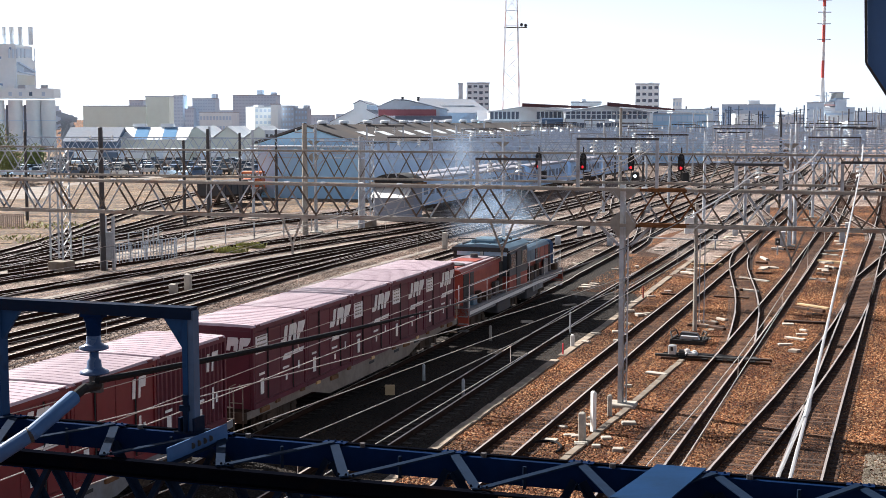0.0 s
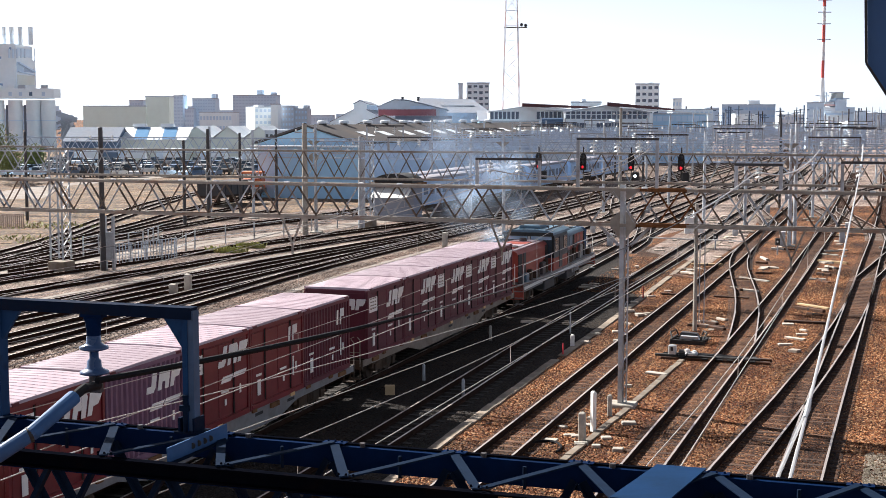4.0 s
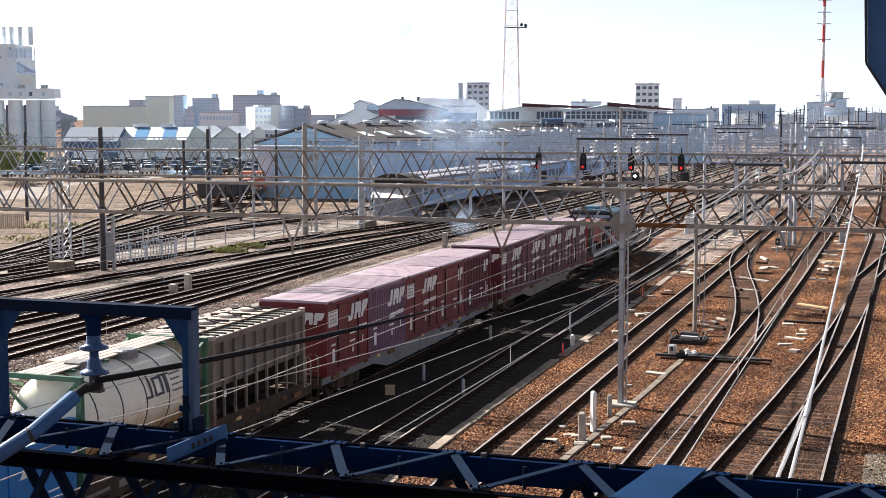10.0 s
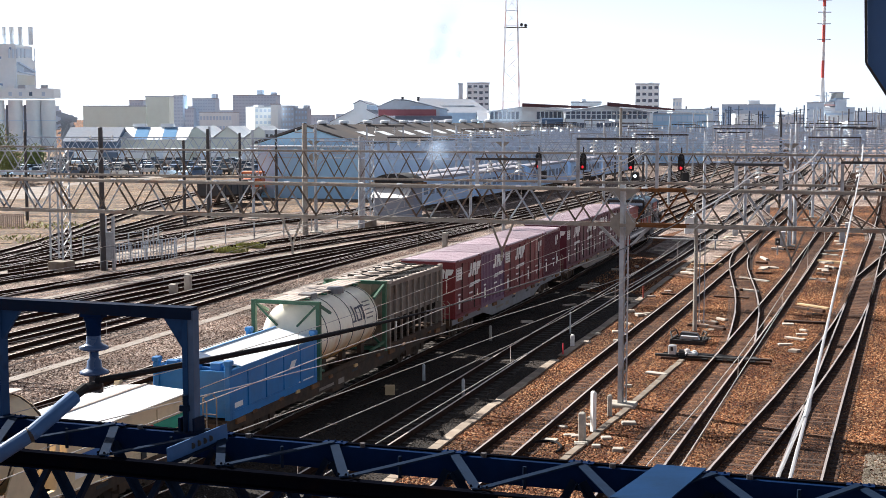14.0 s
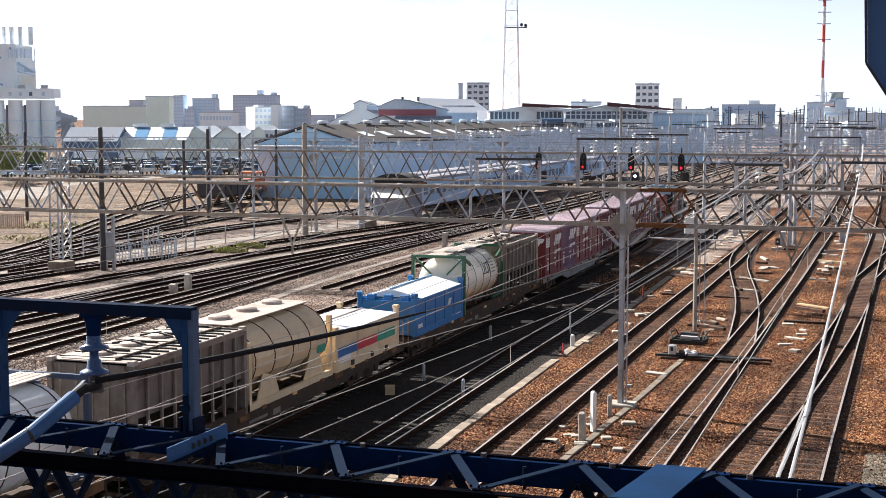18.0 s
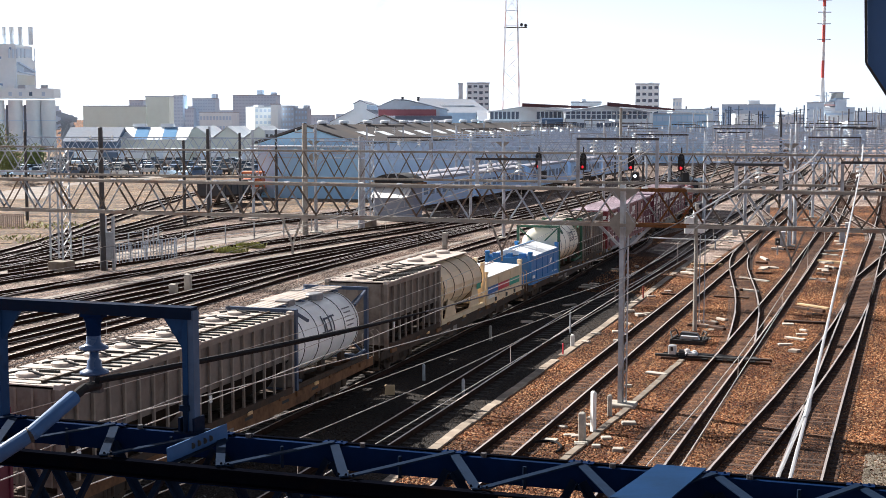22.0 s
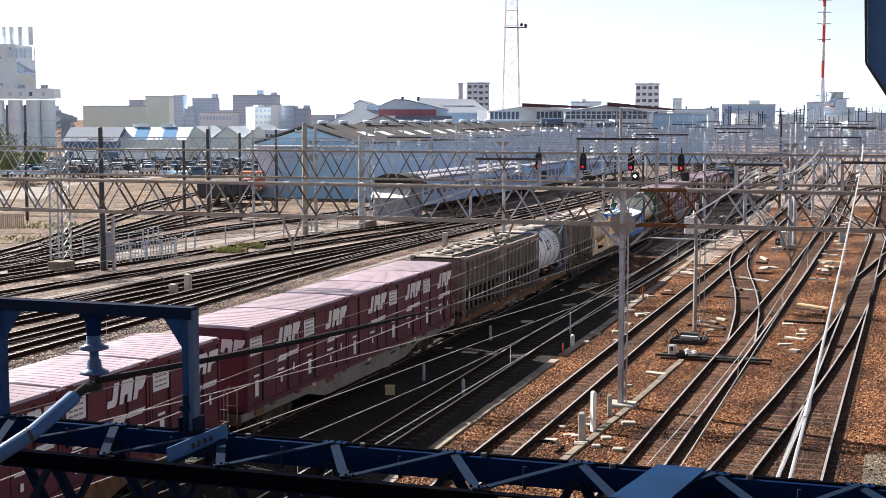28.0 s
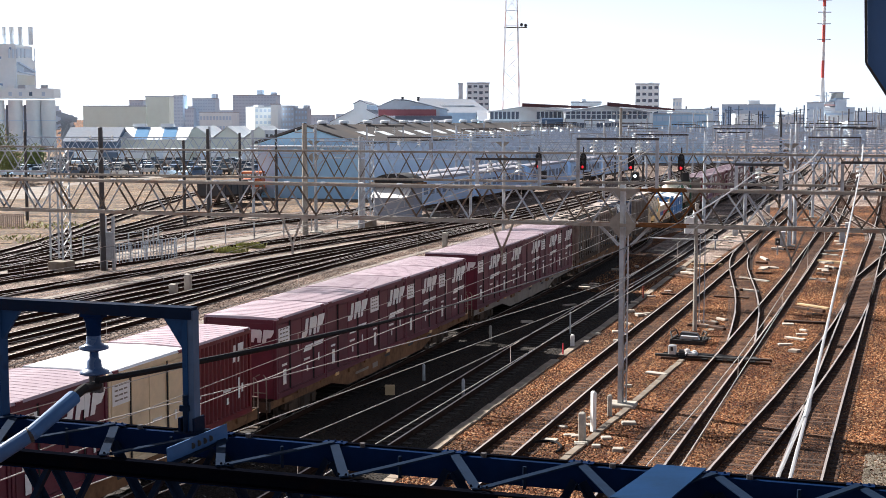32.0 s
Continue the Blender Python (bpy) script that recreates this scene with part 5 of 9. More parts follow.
for zz in (7.445, 7.225):
    disc.tube([(xi, yf, zz + 0.2), (xi, yf, zz + 0.12), (xi, yf, zz + 0.1), (xi, yf, zz + 0.04), (xi, yf, zz + 0.022), (xi, yf, zz + 0.004), (xi, yf, zz - 0.014), (xi, yf, zz - 0.024), (xi, yf, zz - 0.03)],
              [0.04, 0.042, 0.062, 0.066, 0.09, 0.128, 0.13, 0.1, 0.05], 28)
part("insulator", disc, M["porcelain"], ins, "navy porcelain insulator of two flat discs", smooth=True)
part("clevis", Mesh().tube([(xi, yf, 7.21), (xi, yf, 7.09)], 0.05, 10).box(xi - 0.04, xi + 0.07, yf - 0.03, yf + 0.03, 7.04, 7.12), M["dark"], ins)
part("pipe_arm", Mesh().tube([(-6.86, 8.70, 6.68), (-6.45, 9.00, 6.99), (-6.40, 9.50, 7.18)], 0.062, 14), M["signblue"], ins, "thick pale blue pipe arm", smooth=False)
part("pipe_collar", Mesh().tube([(-6.48, 8.98, 6.97), (-6.46, 9.00, 6.98)], 0.066, 14), M["rubber"], ins)
part("cable_end", Mesh().tube([(-6.42, 9.46, 7.16), (-6.5, 9.8, 7.19), (-6.66, 10.25, 7.12)], 0.042, 10), M["cable"], ins)
a, b = Vector((-5.51, 9.45, 6.77)), Vector((-5.37, 10.20, 6.82))
part("slotted_plate", Mesh().bar(a, b, 0.012, 0.13), M["signblue"], ins, "pale blue plate with four round holes")
part("plate_flange", Mesh().bar(a + Vector((0, -0.04, -0.065)), b + Vector((0, -0.04, -0.065)), 0.08, 0.012), M["navylit"], ins)
for k in range(4):
    q = a.lerp(b, 0.4 + k * 0.1) + Vector((0.008, -0.012, 0.0))
    part("hole_rim", Mesh().tube([q, q + Vector((-0.003, 0.012, 0))], 0.026, 10), M["rubber"], ins)
part("stay_bolt", Mesh().tube([(xr - 0.02, yf - 0.07, ZT + 0.02), (xr - 0.02, yf - 0.07, ZT + 0.34)], 0.022, 8).box(xr - 0.06, xr + 0.02, yf - 0.1, yf - 0.06, ZT + 0.2, ZT + 0.25), M["navylit"], ins)
foot = Mesh().box(xr - 0.12, xr + 0.13, yf - 0.1, yf + 0.1, ZT, ZT + 0.02)
for s in (-1, 1):
    foot.box(xr + s * 0.07 - 0.01, xr + s * 0.07 + 0.01, yf - 0.09, yf + 0.09, ZT + 0.02, ZT + 0.14)
part("base_plate", foot, M["navyrust"], ins)

# the corner of a panel on the near bridge
panel = thing("bridge_panel", (0, 0, 0), "slate-blue painted steel panel at the bridge", "panel")
pa, pb, pc = Vector((-0.09, 3.20, 9.87)), Vector((-0.08, 3.20, 9.59)), Vector((0.05, 3.20, 9.39))
pd = Vector((pc.x + 0.25, pc.y, pa.z))
pts = [pa, pb, pc, Vector((pd.x, pc.y, pc.z)), pd]
part("sheet", Mesh().add([q for q in pts] + [q + Vector((0.02, 0.12, 0)) for q in pts], [(0, 1, 2, 3, 4), (9, 8, 7, 6, 5)] + [(i, i + 5, (i + 1) % 5 + 5, (i + 1) % 5) for i in range(5)]), M["signblue"], panel)
part("edge_trim", Mesh().bar(pa + Vector((-0.003, -0.006, 0)), pb + Vector((-0.003, -0.006, 0)), 0.006).bar(pb + Vector((-0.003, -0.006, 0)), pc + Vector((-0.003, -0.006, 0)), 0.006), M["rubber"], panel)
part("stay", Mesh().box(pd.x - 0.25, pd.x, pc.y - 0.05, pc.y + 0.05, GROUND - 0.1, pc.z + 0.1), M["signblue"], panel)

# ---- the freight train ----
TRAIN_X = -18.86
WAGON = 20.4            # one wagon to the next
LOAD = 18.735           # length of the load on one wagon
START = 35.2            # where the first wagon's load ends at the start
MOVING = []             # every thing that rolls, with its place in the train
WHEELS = []             # every wheelset, with its radius


def on_track(y, reach, dx, z):
    """A pose on the goods track at y for a thing that reaches that far forward: the line swings gently left beyond y = 62."""
    def side(v):
        k = min(max((v - 62) / 78, 0.0), 1.0)
        return -1.4 * k * k * (3 - 2 * k)
    a, b = (y - 3.0, y + 3.0) if reach < 1 else (y, y + reach)
    turn = math.atan2(side(a) - side(b), b - a)
    return pose(TRAIN_X + dx + side(y), y, z, 0, 0, math.degrees(turn))


def rolling(ob, u, dx=0.0, z=0.0, reach=0.0):
    ob.matrix_basis = on_track(START + u, reach, dx, z)
    MOVING.append((ob, u, dx, z, reach))
    return ob


def cylinder_x(m, x0, x1, y, z, r, seg=20, slot=0):
    v = [(x, y + r * math.cos(k * math.tau / seg), z + r * math.sin(k * math.tau / seg)) for x in (x0, x1) for k in range(seg)]
    return m.add(v, [tuple(range(seg)), tuple(range(2 * seg - 1, seg - 1, -1))] + [(k, k + seg, (k + 1) % seg + seg, (k + 1) % seg) for k in range(seg)], slot)


def wheelset_mesh(r):
    m = Mesh()
    for s in (-1, 1):
        cylinder_x(m, s * 0.5335 - 0.015, s * 0.5335 + 0.1 * s, 0, 0, r, 22)
        cylinder_x(m, s * 0.5335 - 0.035 * s, s * 0.5335 - 0.015 * s, 0, 0, r + 0.027, 22)
        for k in range(3):
            a = k * math.tau / 3
            m.bar((s * 0.645, 0.1 * math.cos(a), 0.1 * math.sin(a)), (s * 0.645, r * 0.72 * math.cos(a), r * 0.72 * math.sin(a)), 0.02, 0.05)
    cylinder_x(m, -0.75, 0.75, 0, 0, 0.07, 10)
    return m.data("wheelset", M["underframe"])


WHEEL = wheelset_mesh(0.4)
BIGWHEEL = wheelset_mesh(0.43)
BOGIE = Mesh()
for s in (-1, 1):
    BOGIE.extrude([(-1.25, 0.42), (-1.15, 0.6), (-0.45, 0.62), (-0.3, 0.72), (0.3, 0.72), (0.45, 0.62), (1.15, 0.6), (1.25, 0.42), (0.75, 0.33), (0.35, 0.25), (-0.35, 0.25), (-0.75, 0.33)], s * 0.72, s * 0.86, axis="x")
    for y in (-0.875, 0.875):
        BOGIE.box(min(s * 0.72, s * 0.92), max(s * 0.72, s * 0.92), y - 0.14, y + 0.14, 0.28, 0.55)
    for y in (-0.18, 0, 0.18):
        BOGIE.tube([(s * 0.84, y, 0.3), (s * 0.84, y, 0.62)], 0.07, 8)
BOGIE.box(-0.72, 0.72, -0.2, 0.2, 0.45, 0.75)
BOGIE = BOGIE.data("bogie", M["underframe"])


def bogie(parent, y, mesh=None, axles=(-0.875, 0.875), wheel=None, r=0.4):
    b = part("bogie", mesh or BOGIE, None, parent, at=pose(0, y, 0))
    for a in axles:
        w = part("wheelset", wheel or WHEEL, None, b, at=pose(0, a, r))
        WHEELS.append((w, a, r))


def container_wagon(u, sill, label, belly=True):
    """A flat wagon for containers; its origin lies under the rear end of its load."""
    w = rolling(thing("container_wagon", (0, 0, 0), label, "freight wagon", "wagons of the train"), u, reach=18.0)
    body = Mesh()
    for s in (-1, 1):
        prof = [(-0.45, 1.0), (LOAD + 0.45, 1.0), (LOAD + 0.45, 0.78), (LOAD - 4.2, 0.74), (LOAD - 5.6, 0.42), (5.6, 0.42), (4.2, 0.74), (-0.45, 0.78)] if belly else \
               [(-0.45, 1.0), (LOAD + 0.45, 1.0), (LOAD + 0.45, 0.7), (LOAD - 4.6, 0.66), (LOAD - 5.2, 0.55), (5.2, 0.55), (4.6, 0.66), (-0.45, 0.7)]
        part("side_sill", Mesh().extrude(prof, s * 1.16, s * 1.19, axis="x"), sill, w)
    for k in range(13):
        y = 0.2 + k * (LOAD - 0.4) / 12
        body.box(-1.16, 1.16, y - 0.1, y + 0.1, 0.82, 0.97)
    body.box(-0.25, 0.25, -0.5, LOAD + 0.5, 0.55, 0.95)
    for y in (-0.5, LOAD + 0.4):
        body.box(-1.2, 1.2, y, y + 0.1, 0.7, 1.0)
    part("underframe", body, M["underframe"], w)
    for y in (0.7, LOAD - 0.7, 5.9, LOAD - 5.9):
        part("lock_block", Mesh().box(1.19, 1.27, y - 0.28, y + 0.28, 0.84, 0.98, 0, 0.015), M["rust"], w)
    part("equipment_box", Mesh().box(0.7, 1.1, 7.6, 8.6, 0.35, 0.75, 0, 0.03), M["underframe"], w)
    part("air_tank", Mesh().tube([(0.75, 10.2, 0.5), (0.75, 10.3, 0.5), (0.75, 11.5, 0.5), (0.75, 11.6, 0.5)], [0.08, 0.19, 0.19, 0.08], 12), M["underframe"], w)
    part("marking", Mesh().box(1.191, 1.195, 6.3, 7.5, 0.64, 0.73), M["fishbelly"], w, "worn pale marking bar")
    part("marking", Mesh().box(1.191, 1.195, 7.9, 8.4, 0.58, 0.76), M["fishbelly"], w, "worn pale marking bar")
    for yy in (6.9, 9.4, 11.6):
        part("sill_slot", Mesh().box(1.191, 1.196, yy + 2.2, yy + 2.7, 0.78, 0.87), M["rubber"], w)
    for yy in (1.6, 3.4, 4.6, 7.2, 9.37, 11.5, 14.1, 15.3, 17.1):
        part("twist_lock", Mesh().box(1.19, 1.25, yy - 0.14, yy + 0.14, 0.93, 1.03, 0, 0.01), M["amber" if yy in (4.6, 9.37, 14.1) else "rust"], w)
    for y in (2.5, LOAD - 2.5):
        bogie(w, y)
    for y, s in ((-0.55, -1), (LOAD + 0.55, 1)):
        part("coupler", Mesh().box(-0.12, 0.12, min(y, y + s * 0.3), max(y, y + s * 0.3), 0.72, 0.98, 0, 0.02), M["underframe"], w)
        for x in (0.72, 1.14):
            part("hand_rail", Mesh().tube([(x, y, 0.8), (x, y, 1.75), (x + (0.2 if x < 1 else -0.1), y, 1.85)], 0.02, 6), M["fishbelly"], w)
        part("cross_rail", Mesh().tube([(0.7, y, 1.3), (1.14, y, 1.3)], 0.016, 6), M["fishbelly"], w)
        part("hand_rail", Mesh().tube([(-1.1, y, 0.8), (-1.1, y, 1.7)], 0.02, 6), M["fishbelly"], w)
        part("step", Mesh().box(0.75, 1.16, y - 0.12, y + 0.1, 0.36, 0.4).bar((0.77, y, 0.4), (0.77, y, 0.9), 0.03).bar((1.14, y, 0.4), (1.14, y, 0.9), 0.03), M["underframe"], w)
    return w


def skew(m, x, y0, y1, z0, z1, lean):
    """A leaning block of lettering's size on the side wall at x."""
    return m.add([(x, y0 - lean, z0), (x, y1 - lean, z0), (x, y1 + lean, z1), (x, y0 + lean, z1), (x + 0.006, y0 - lean, z0), (x + 0.006, y1 - lean, z0), (x + 0.006, y1 + lean, z1), (x + 0.006, y0 + lean, z1)],
                 [(0, 1, 2, 3), (7, 6, 5, 4), (0, 4, 5, 1), (1, 5, 6, 2), (2, 6, 7, 3), (3, 7, 4, 0)])


HOOK = [(0.0, 0.0), (0.0, 0.17), (0.2, 0.17), (0.2, 0.56), (0.42, 0.56), (0.42, 0.1), (0.34, 0.0)]
ARCH = [(0.0, 0.0), (0.0, 0.56), (0.46, 0.56), (0.54, 0.46), (0.54, 0.0), (0.36, 0.0), (0.34, 0.2), (0.2, 0.2), (0.18, 0.0)]
FLAG = [(0.0, 0.0), (0.0, 0.56), (0.52, 0.56), (0.5, 0.4), (0.4, 0.22), (0.2, 0.2), (0.18, 0.0)]


def plate(prof, x, y0, z0, size):
    """A thin plain shape on the side wall at x, leaning a little."""
    return Mesh().extrude([(y0 + size * (a + 0.25 * z), z0 + size * z) for a, z in prof], x, x + 0.006, axis="x")


def small_container(paint, ribbed, marks, label, roof="roofpink"):
    """A 12-foot rail container, built round the middle of its base."""
    L, W, H = 3.715, 2.45, 2.5
    c = thing("freight_container", (0, 0, 0), label, "container", "containers on the train")
    hl, hw = L / 2, W / 2
    p = M[paint]
    for sx in (-1, 1):
        for sy in (-1, 1):
            part("corner_post", Mesh().box(sx * hw - (0.1 if sx > 0 else 0), sx * hw + (0.1 if sx < 0 else 0), sy * hl - (0.1 if sy > 0 else 0), sy * hl + (0.1 if sy < 0 else 0), 0.0, H - 0.09, 0, 0.012), p, c)
    for s in (-1, 1):
        part("bottom_rail", Mesh().box(s * hw - (0.09 if s > 0 else 0), s * hw + (0.09 if s < 0 else 0), -hl + 0.1, hl - 0.1, 0.0, 0.16), p, c)
        part("top_rail", Mesh().box(s * hw - (0.07 if s > 0 else 0), s * hw + (0.07 if s < 0 else 0), -hl + 0.1, hl - 0.1, H - 0.2, H - 0.09), p, c)
        x = s * (hw - 0.045)
        if ribbed:
            n = 15
            w, d = Mesh(), (L - 0.28) / 15
            line = []
            for k in range(n):
                y = -hl + 0.14 + d * (k + 0.5)
                line += [(x - s * 0.03, y - d / 2), (x - s * 0.03, y - d * 0.3), (x + s * 0.035, y - d * 0.15), (x + s * 0.035, y + d * 0.15), (x - s * 0.03, y + d * 0.3)]
            line.append((x - s * 0.03, hl - 0.14))
            w.add([(a, y, z) for z in (0.16, H - 0.2) for a, y in line], [(i, i + 1, i + 1 + len(line), i + len(line)) for i in range(len(line) - 1)])
            part("side_wall", w, p, c)
        else:
            part("side_wall", Mesh().box(min(x, x - s * 0.04), max(x, x - s * 0.04), -hl + 0.1, hl - 0.1, 0.16, H - 0.2), p, c)
            for y0, y1 in ((-1.7, -0.98), (-0.78, -0.02), (0.02, 0.78), (0.98, 1.7)):
                part("side_door" if abs(y0) < 0.9 else "wall_panel", Mesh().box(min(x, x + s * 0.022), max(x, x + s * 0.022), y0, y1, 0.2, H - 0.26, 0, 0.01), p, c)
            for y in (-0.88, 0.88):
                part("door_bar", Mesh().tube([(x + s * 0.03, y, 0.18), (x + s * 0.03, y, H - 0.22)], 0.022, 6), M["rubber"], c)
                part("wall_rib", Mesh().box(min(x, x + s * 0.042), max(x, x + s * 0.042), y + 0.05, y + 0.1, 0.16, H - 0.2), p, c)
    for s in (-1, 1):
        y = s * (hl - 0.04)
        part("end_wall", Mesh().box(-hw + 0.1, hw - 0.1, min(y, y - s * 0.04), max(y, y - s * 0.04), 0.0, H - 0.09), p, c)
        for x0, x1 in ((-1.08, -0.02), (0.02, 1.08)):
            part("end_door", Mesh().box(x0, x1, min(y, y + s * 0.02), max(y, y + s * 0.02), 0.12, H - 0.2, 0, 0.01), p, c)
    roof_m = Mesh().add([(-hw - 0.012, -hl + 0.05, H - 0.09), (hw + 0.012, -hl + 0.05, H - 0.09), (hw + 0.012, hl - 0.05, H - 0.09), (-hw - 0.012, hl - 0.05, H - 0.09),
                         (-hw + 0.03, -hl + 0.08, H - 0.03), (hw - 0.03, -hl + 0.08, H - 0.03), (hw - 0.03, hl - 0.08, H - 0.03), (-hw + 0.03, hl - 0.08, H - 0.03), (0, -hl + 0.1, H), (0, hl - 0.1, H)],
                        [(0, 3, 2, 1), (0, 1, 5, 4), (1, 2, 6, 5), (2, 3, 7, 6), (3, 0, 4, 7), (4, 5, 8), (5, 6, 9, 8), (6, 7, 9), (7, 4, 8, 9)])
    # roof lighter than the walls, with sky glare in its colour
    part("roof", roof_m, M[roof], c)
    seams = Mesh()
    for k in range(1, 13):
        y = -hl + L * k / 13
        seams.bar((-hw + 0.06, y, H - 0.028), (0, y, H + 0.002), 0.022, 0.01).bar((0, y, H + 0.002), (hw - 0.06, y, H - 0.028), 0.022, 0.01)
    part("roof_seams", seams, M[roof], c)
    for sy in (-1, 1):
        for sx in (-1, 1):
            part("corner_casting", Mesh().box(sx * hw - 0.06, sx * hw + 0.015 * (1 if sx > 0 else 0) + 0.06 * (1 if sx < 0 else 0), sy * (hl - 0.3) - 0.12, sy * (hl - 0.3) + 0.12, H - 0.12, H - 0.04), M["wine"], c)
    xs = hw - 0.02
    if marks:
        def mark(name, m, label, material="white"):
            part(name, m, M[material], c, label)
        if marks in (1, 3):
            mark("marking_panel", Mesh().box(xs, xs + 0.006, -1.68, -0.86, 1.6, 2.12), "white plate with worn print")
            lines = Mesh()
            for r in range(4):
                for q in range(3):
                    lines.box(xs + 0.006, xs + 0.008, -1.58 + q * 0.2, -1.42 + q * 0.2, 1.7 + r * 0.12, 1.74 + r * 0.12)
            mark("print", lines, "grey print bars", "fishbelly")
        if marks in (1, 2):
            # three leaning plain shapes
            for y0, prof in ((-0.06, HOOK), (0.48, ARCH), (1.1, FLAG)):
                mark("emblem_block", plate(prof, xs + 0.02, y0, 1.6, 1.0), "white emblem block")
            mark("stripe", skew(Mesh(), xs + 0.02, 0.15, 0.75, 1.14, 1.32, 0.08), "short white stripe")
            mark("stripe", skew(Mesh(), xs + 0.02, 0.84, 1.6, 1.2, 1.34, 0.06), "short white stripe")
        if marks == 4:
            mark("emblem", skew(skew(skew(Mesh(), xs + 0.02, 0.72, 0.86, 1.62, 2.1, 0.02), xs + 0.02, 1.0, 1.1, 1.6, 2.12, 0.02), xs + 0.02, 1.1, 1.34, 1.85, 2.12, 0.02), "white block emblem")
            mark("number_bar", Mesh().box(xs + 0.02, xs + 0.026, 1.0, 1.1, 0.55, 1.15), "white number bar")
        mark("card", Mesh().box(xs + 0.02, xs + 0.026, -1.42, -1.2, 0.38, 0.85), "white card holder")
        for y0, y1, z0, z1 in ((-1.5, -1.15, 0.95, 1.02), (0.1, 0.55, 0.86, 0.93), (0.3, 0.42, 0.5, 0.68), (1.2, 1.3, 0.7, 0.95)):
            mark("number_bar", Mesh().box(xs + 0.02, xs + 0.026, y0, y1, z0, z1), "small white number bar")
        for x0, prof in ((0.0, HOOK), (0.36, ARCH), (0.76, FLAG)):
            flat = [(x0 + 0.66 * (a + 0.15 * z), 1.72 + 0.7 * z) for a, z in prof]
            mark("end_emblem", Mesh().extrude(flat, -hl - 0.03, -hl - 0.019), "white emblem block")
    return c


def ribbed_bulk(label):
    """A 20-foot bulk container with close vertical ribs, open at the foot, and roof hatches."""
    L, W, H = 6.058, 2.48, 2.45
    hl, hw = L / 2, W / 2
    c = thing("bulk_container", (0, 0, 0), label, "container", "containers on the train")
    p = M["hopper"]
    for sx in (-1, 1):
        for sy in (-1, 1):
            part("corner_post", Mesh().box(sx * (hw - 0.07) - 0.07, sx * (hw - 0.07) + 0.07, sy * (hl - 0.08) - 0.08, sy * (hl - 0.08) + 0.08, 0, H), M["hopper"], c)
            part("corner_casting", Mesh().box(sx * (hw - 0.08) - 0.09, sx * (hw - 0.08) + 0.09, sy * (hl - 0.09) - 0.1, sy * (hl - 0.09) + 0.1, H - 0.03, H + 0.09, 0, 0.01), M["hopperroof"], c)
        part("bottom_rail", Mesh().box(sx * (hw - 0.06) - 0.06, sx * (hw - 0.06) + 0.06, -hl + 0.1, hl - 0.1, 0.0, 0.2), M["underframe"], c)
        part("top_rail", Mesh().box(sx * (hw - 0.05) - 0.05, sx * (hw - 0.05) + 0.05, -hl + 0.1, hl - 0.1, H - 0.14, H), p, c)
        for k in range(8):
            y = -hl + 0.68 + k * (L - 1.36) / 7
            part("rib", Mesh().box(sx * (hw - 0.035) - 0.035, sx * (hw - 0.035) + 0.035, y - 0.035, y + 0.035, 0.2, H - 0.14), p, c)
        x = sx * (hw - 0.1)
        xi = sx * 0.55
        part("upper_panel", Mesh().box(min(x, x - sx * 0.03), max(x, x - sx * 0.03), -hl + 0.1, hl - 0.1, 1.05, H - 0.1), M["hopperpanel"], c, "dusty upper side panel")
        # lower slope coloured dark for the shade behind the ribs
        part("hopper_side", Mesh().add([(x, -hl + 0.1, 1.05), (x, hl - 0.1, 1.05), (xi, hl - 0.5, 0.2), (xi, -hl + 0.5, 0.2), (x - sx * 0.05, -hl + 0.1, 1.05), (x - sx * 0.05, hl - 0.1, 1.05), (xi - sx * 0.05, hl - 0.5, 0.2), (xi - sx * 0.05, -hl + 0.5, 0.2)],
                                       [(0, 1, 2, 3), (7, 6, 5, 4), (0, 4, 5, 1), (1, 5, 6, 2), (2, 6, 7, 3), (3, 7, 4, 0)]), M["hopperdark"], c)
        part("card", Mesh().box(sx * (hw + 0.0), sx * (hw + 0.006), -hl + 0.6, -hl + 0.75, 0.75, 0.95), M["white"], c, "white card holder")
    for sy in (-1, 1):
        y = sy * (hl - 0.12)
        part("end_wall", Mesh().box(-hw + 0.14, hw - 0.14, y - 0.03, y + 0.03, 0.15, H - 0.05), M["hopperpanel"], c)
        for k in range(5):
            part("end_rib", Mesh().box(-0.92 + k * 0.46 - 0.03, -0.92 + k * 0.46 + 0.03, y + sy * 0.03 - 0.03, y + sy * 0.03 + 0.03, 0.15, H - 0.05), p, c)
    part("roof", Mesh().box(-hw + 0.02, hw - 0.02, -hl + 0.1, hl - 0.1, H, H + 0.03).box(-hw + 0.3, 0.55, -hl + 0.2, hl - 0.2, H + 0.03, H + 0.05), M["hopperroof"], c, "dusty pale roof")
    for k in range(13):
        y = -hl + 0.5 + k * (L - 0.9) / 12
        part("roof_slot", Mesh().box(0.62, hw - 0.08, y - 0.045, y + 0.045, H + 0.03, H + 0.07), M["rubber"], c)
    part("roof_ridge", Mesh().box(0.54, 0.6, -hl + 0.3, hl - 0.3, H + 0.03, H + 0.1), M["underframe"], c)
    for k in range(9):
        y = -hl + 0.45 + k * (L - 0.9) / 8
        part("roof_strap", Mesh().bar((-hw + 0.1, y, H + 0.045), (0.6, y + 0.06, H + 0.06), 0.05, 0.02), M["underframe"], c)
    for k in range(4):
        y = -hl + 0.9 + k * 1.4
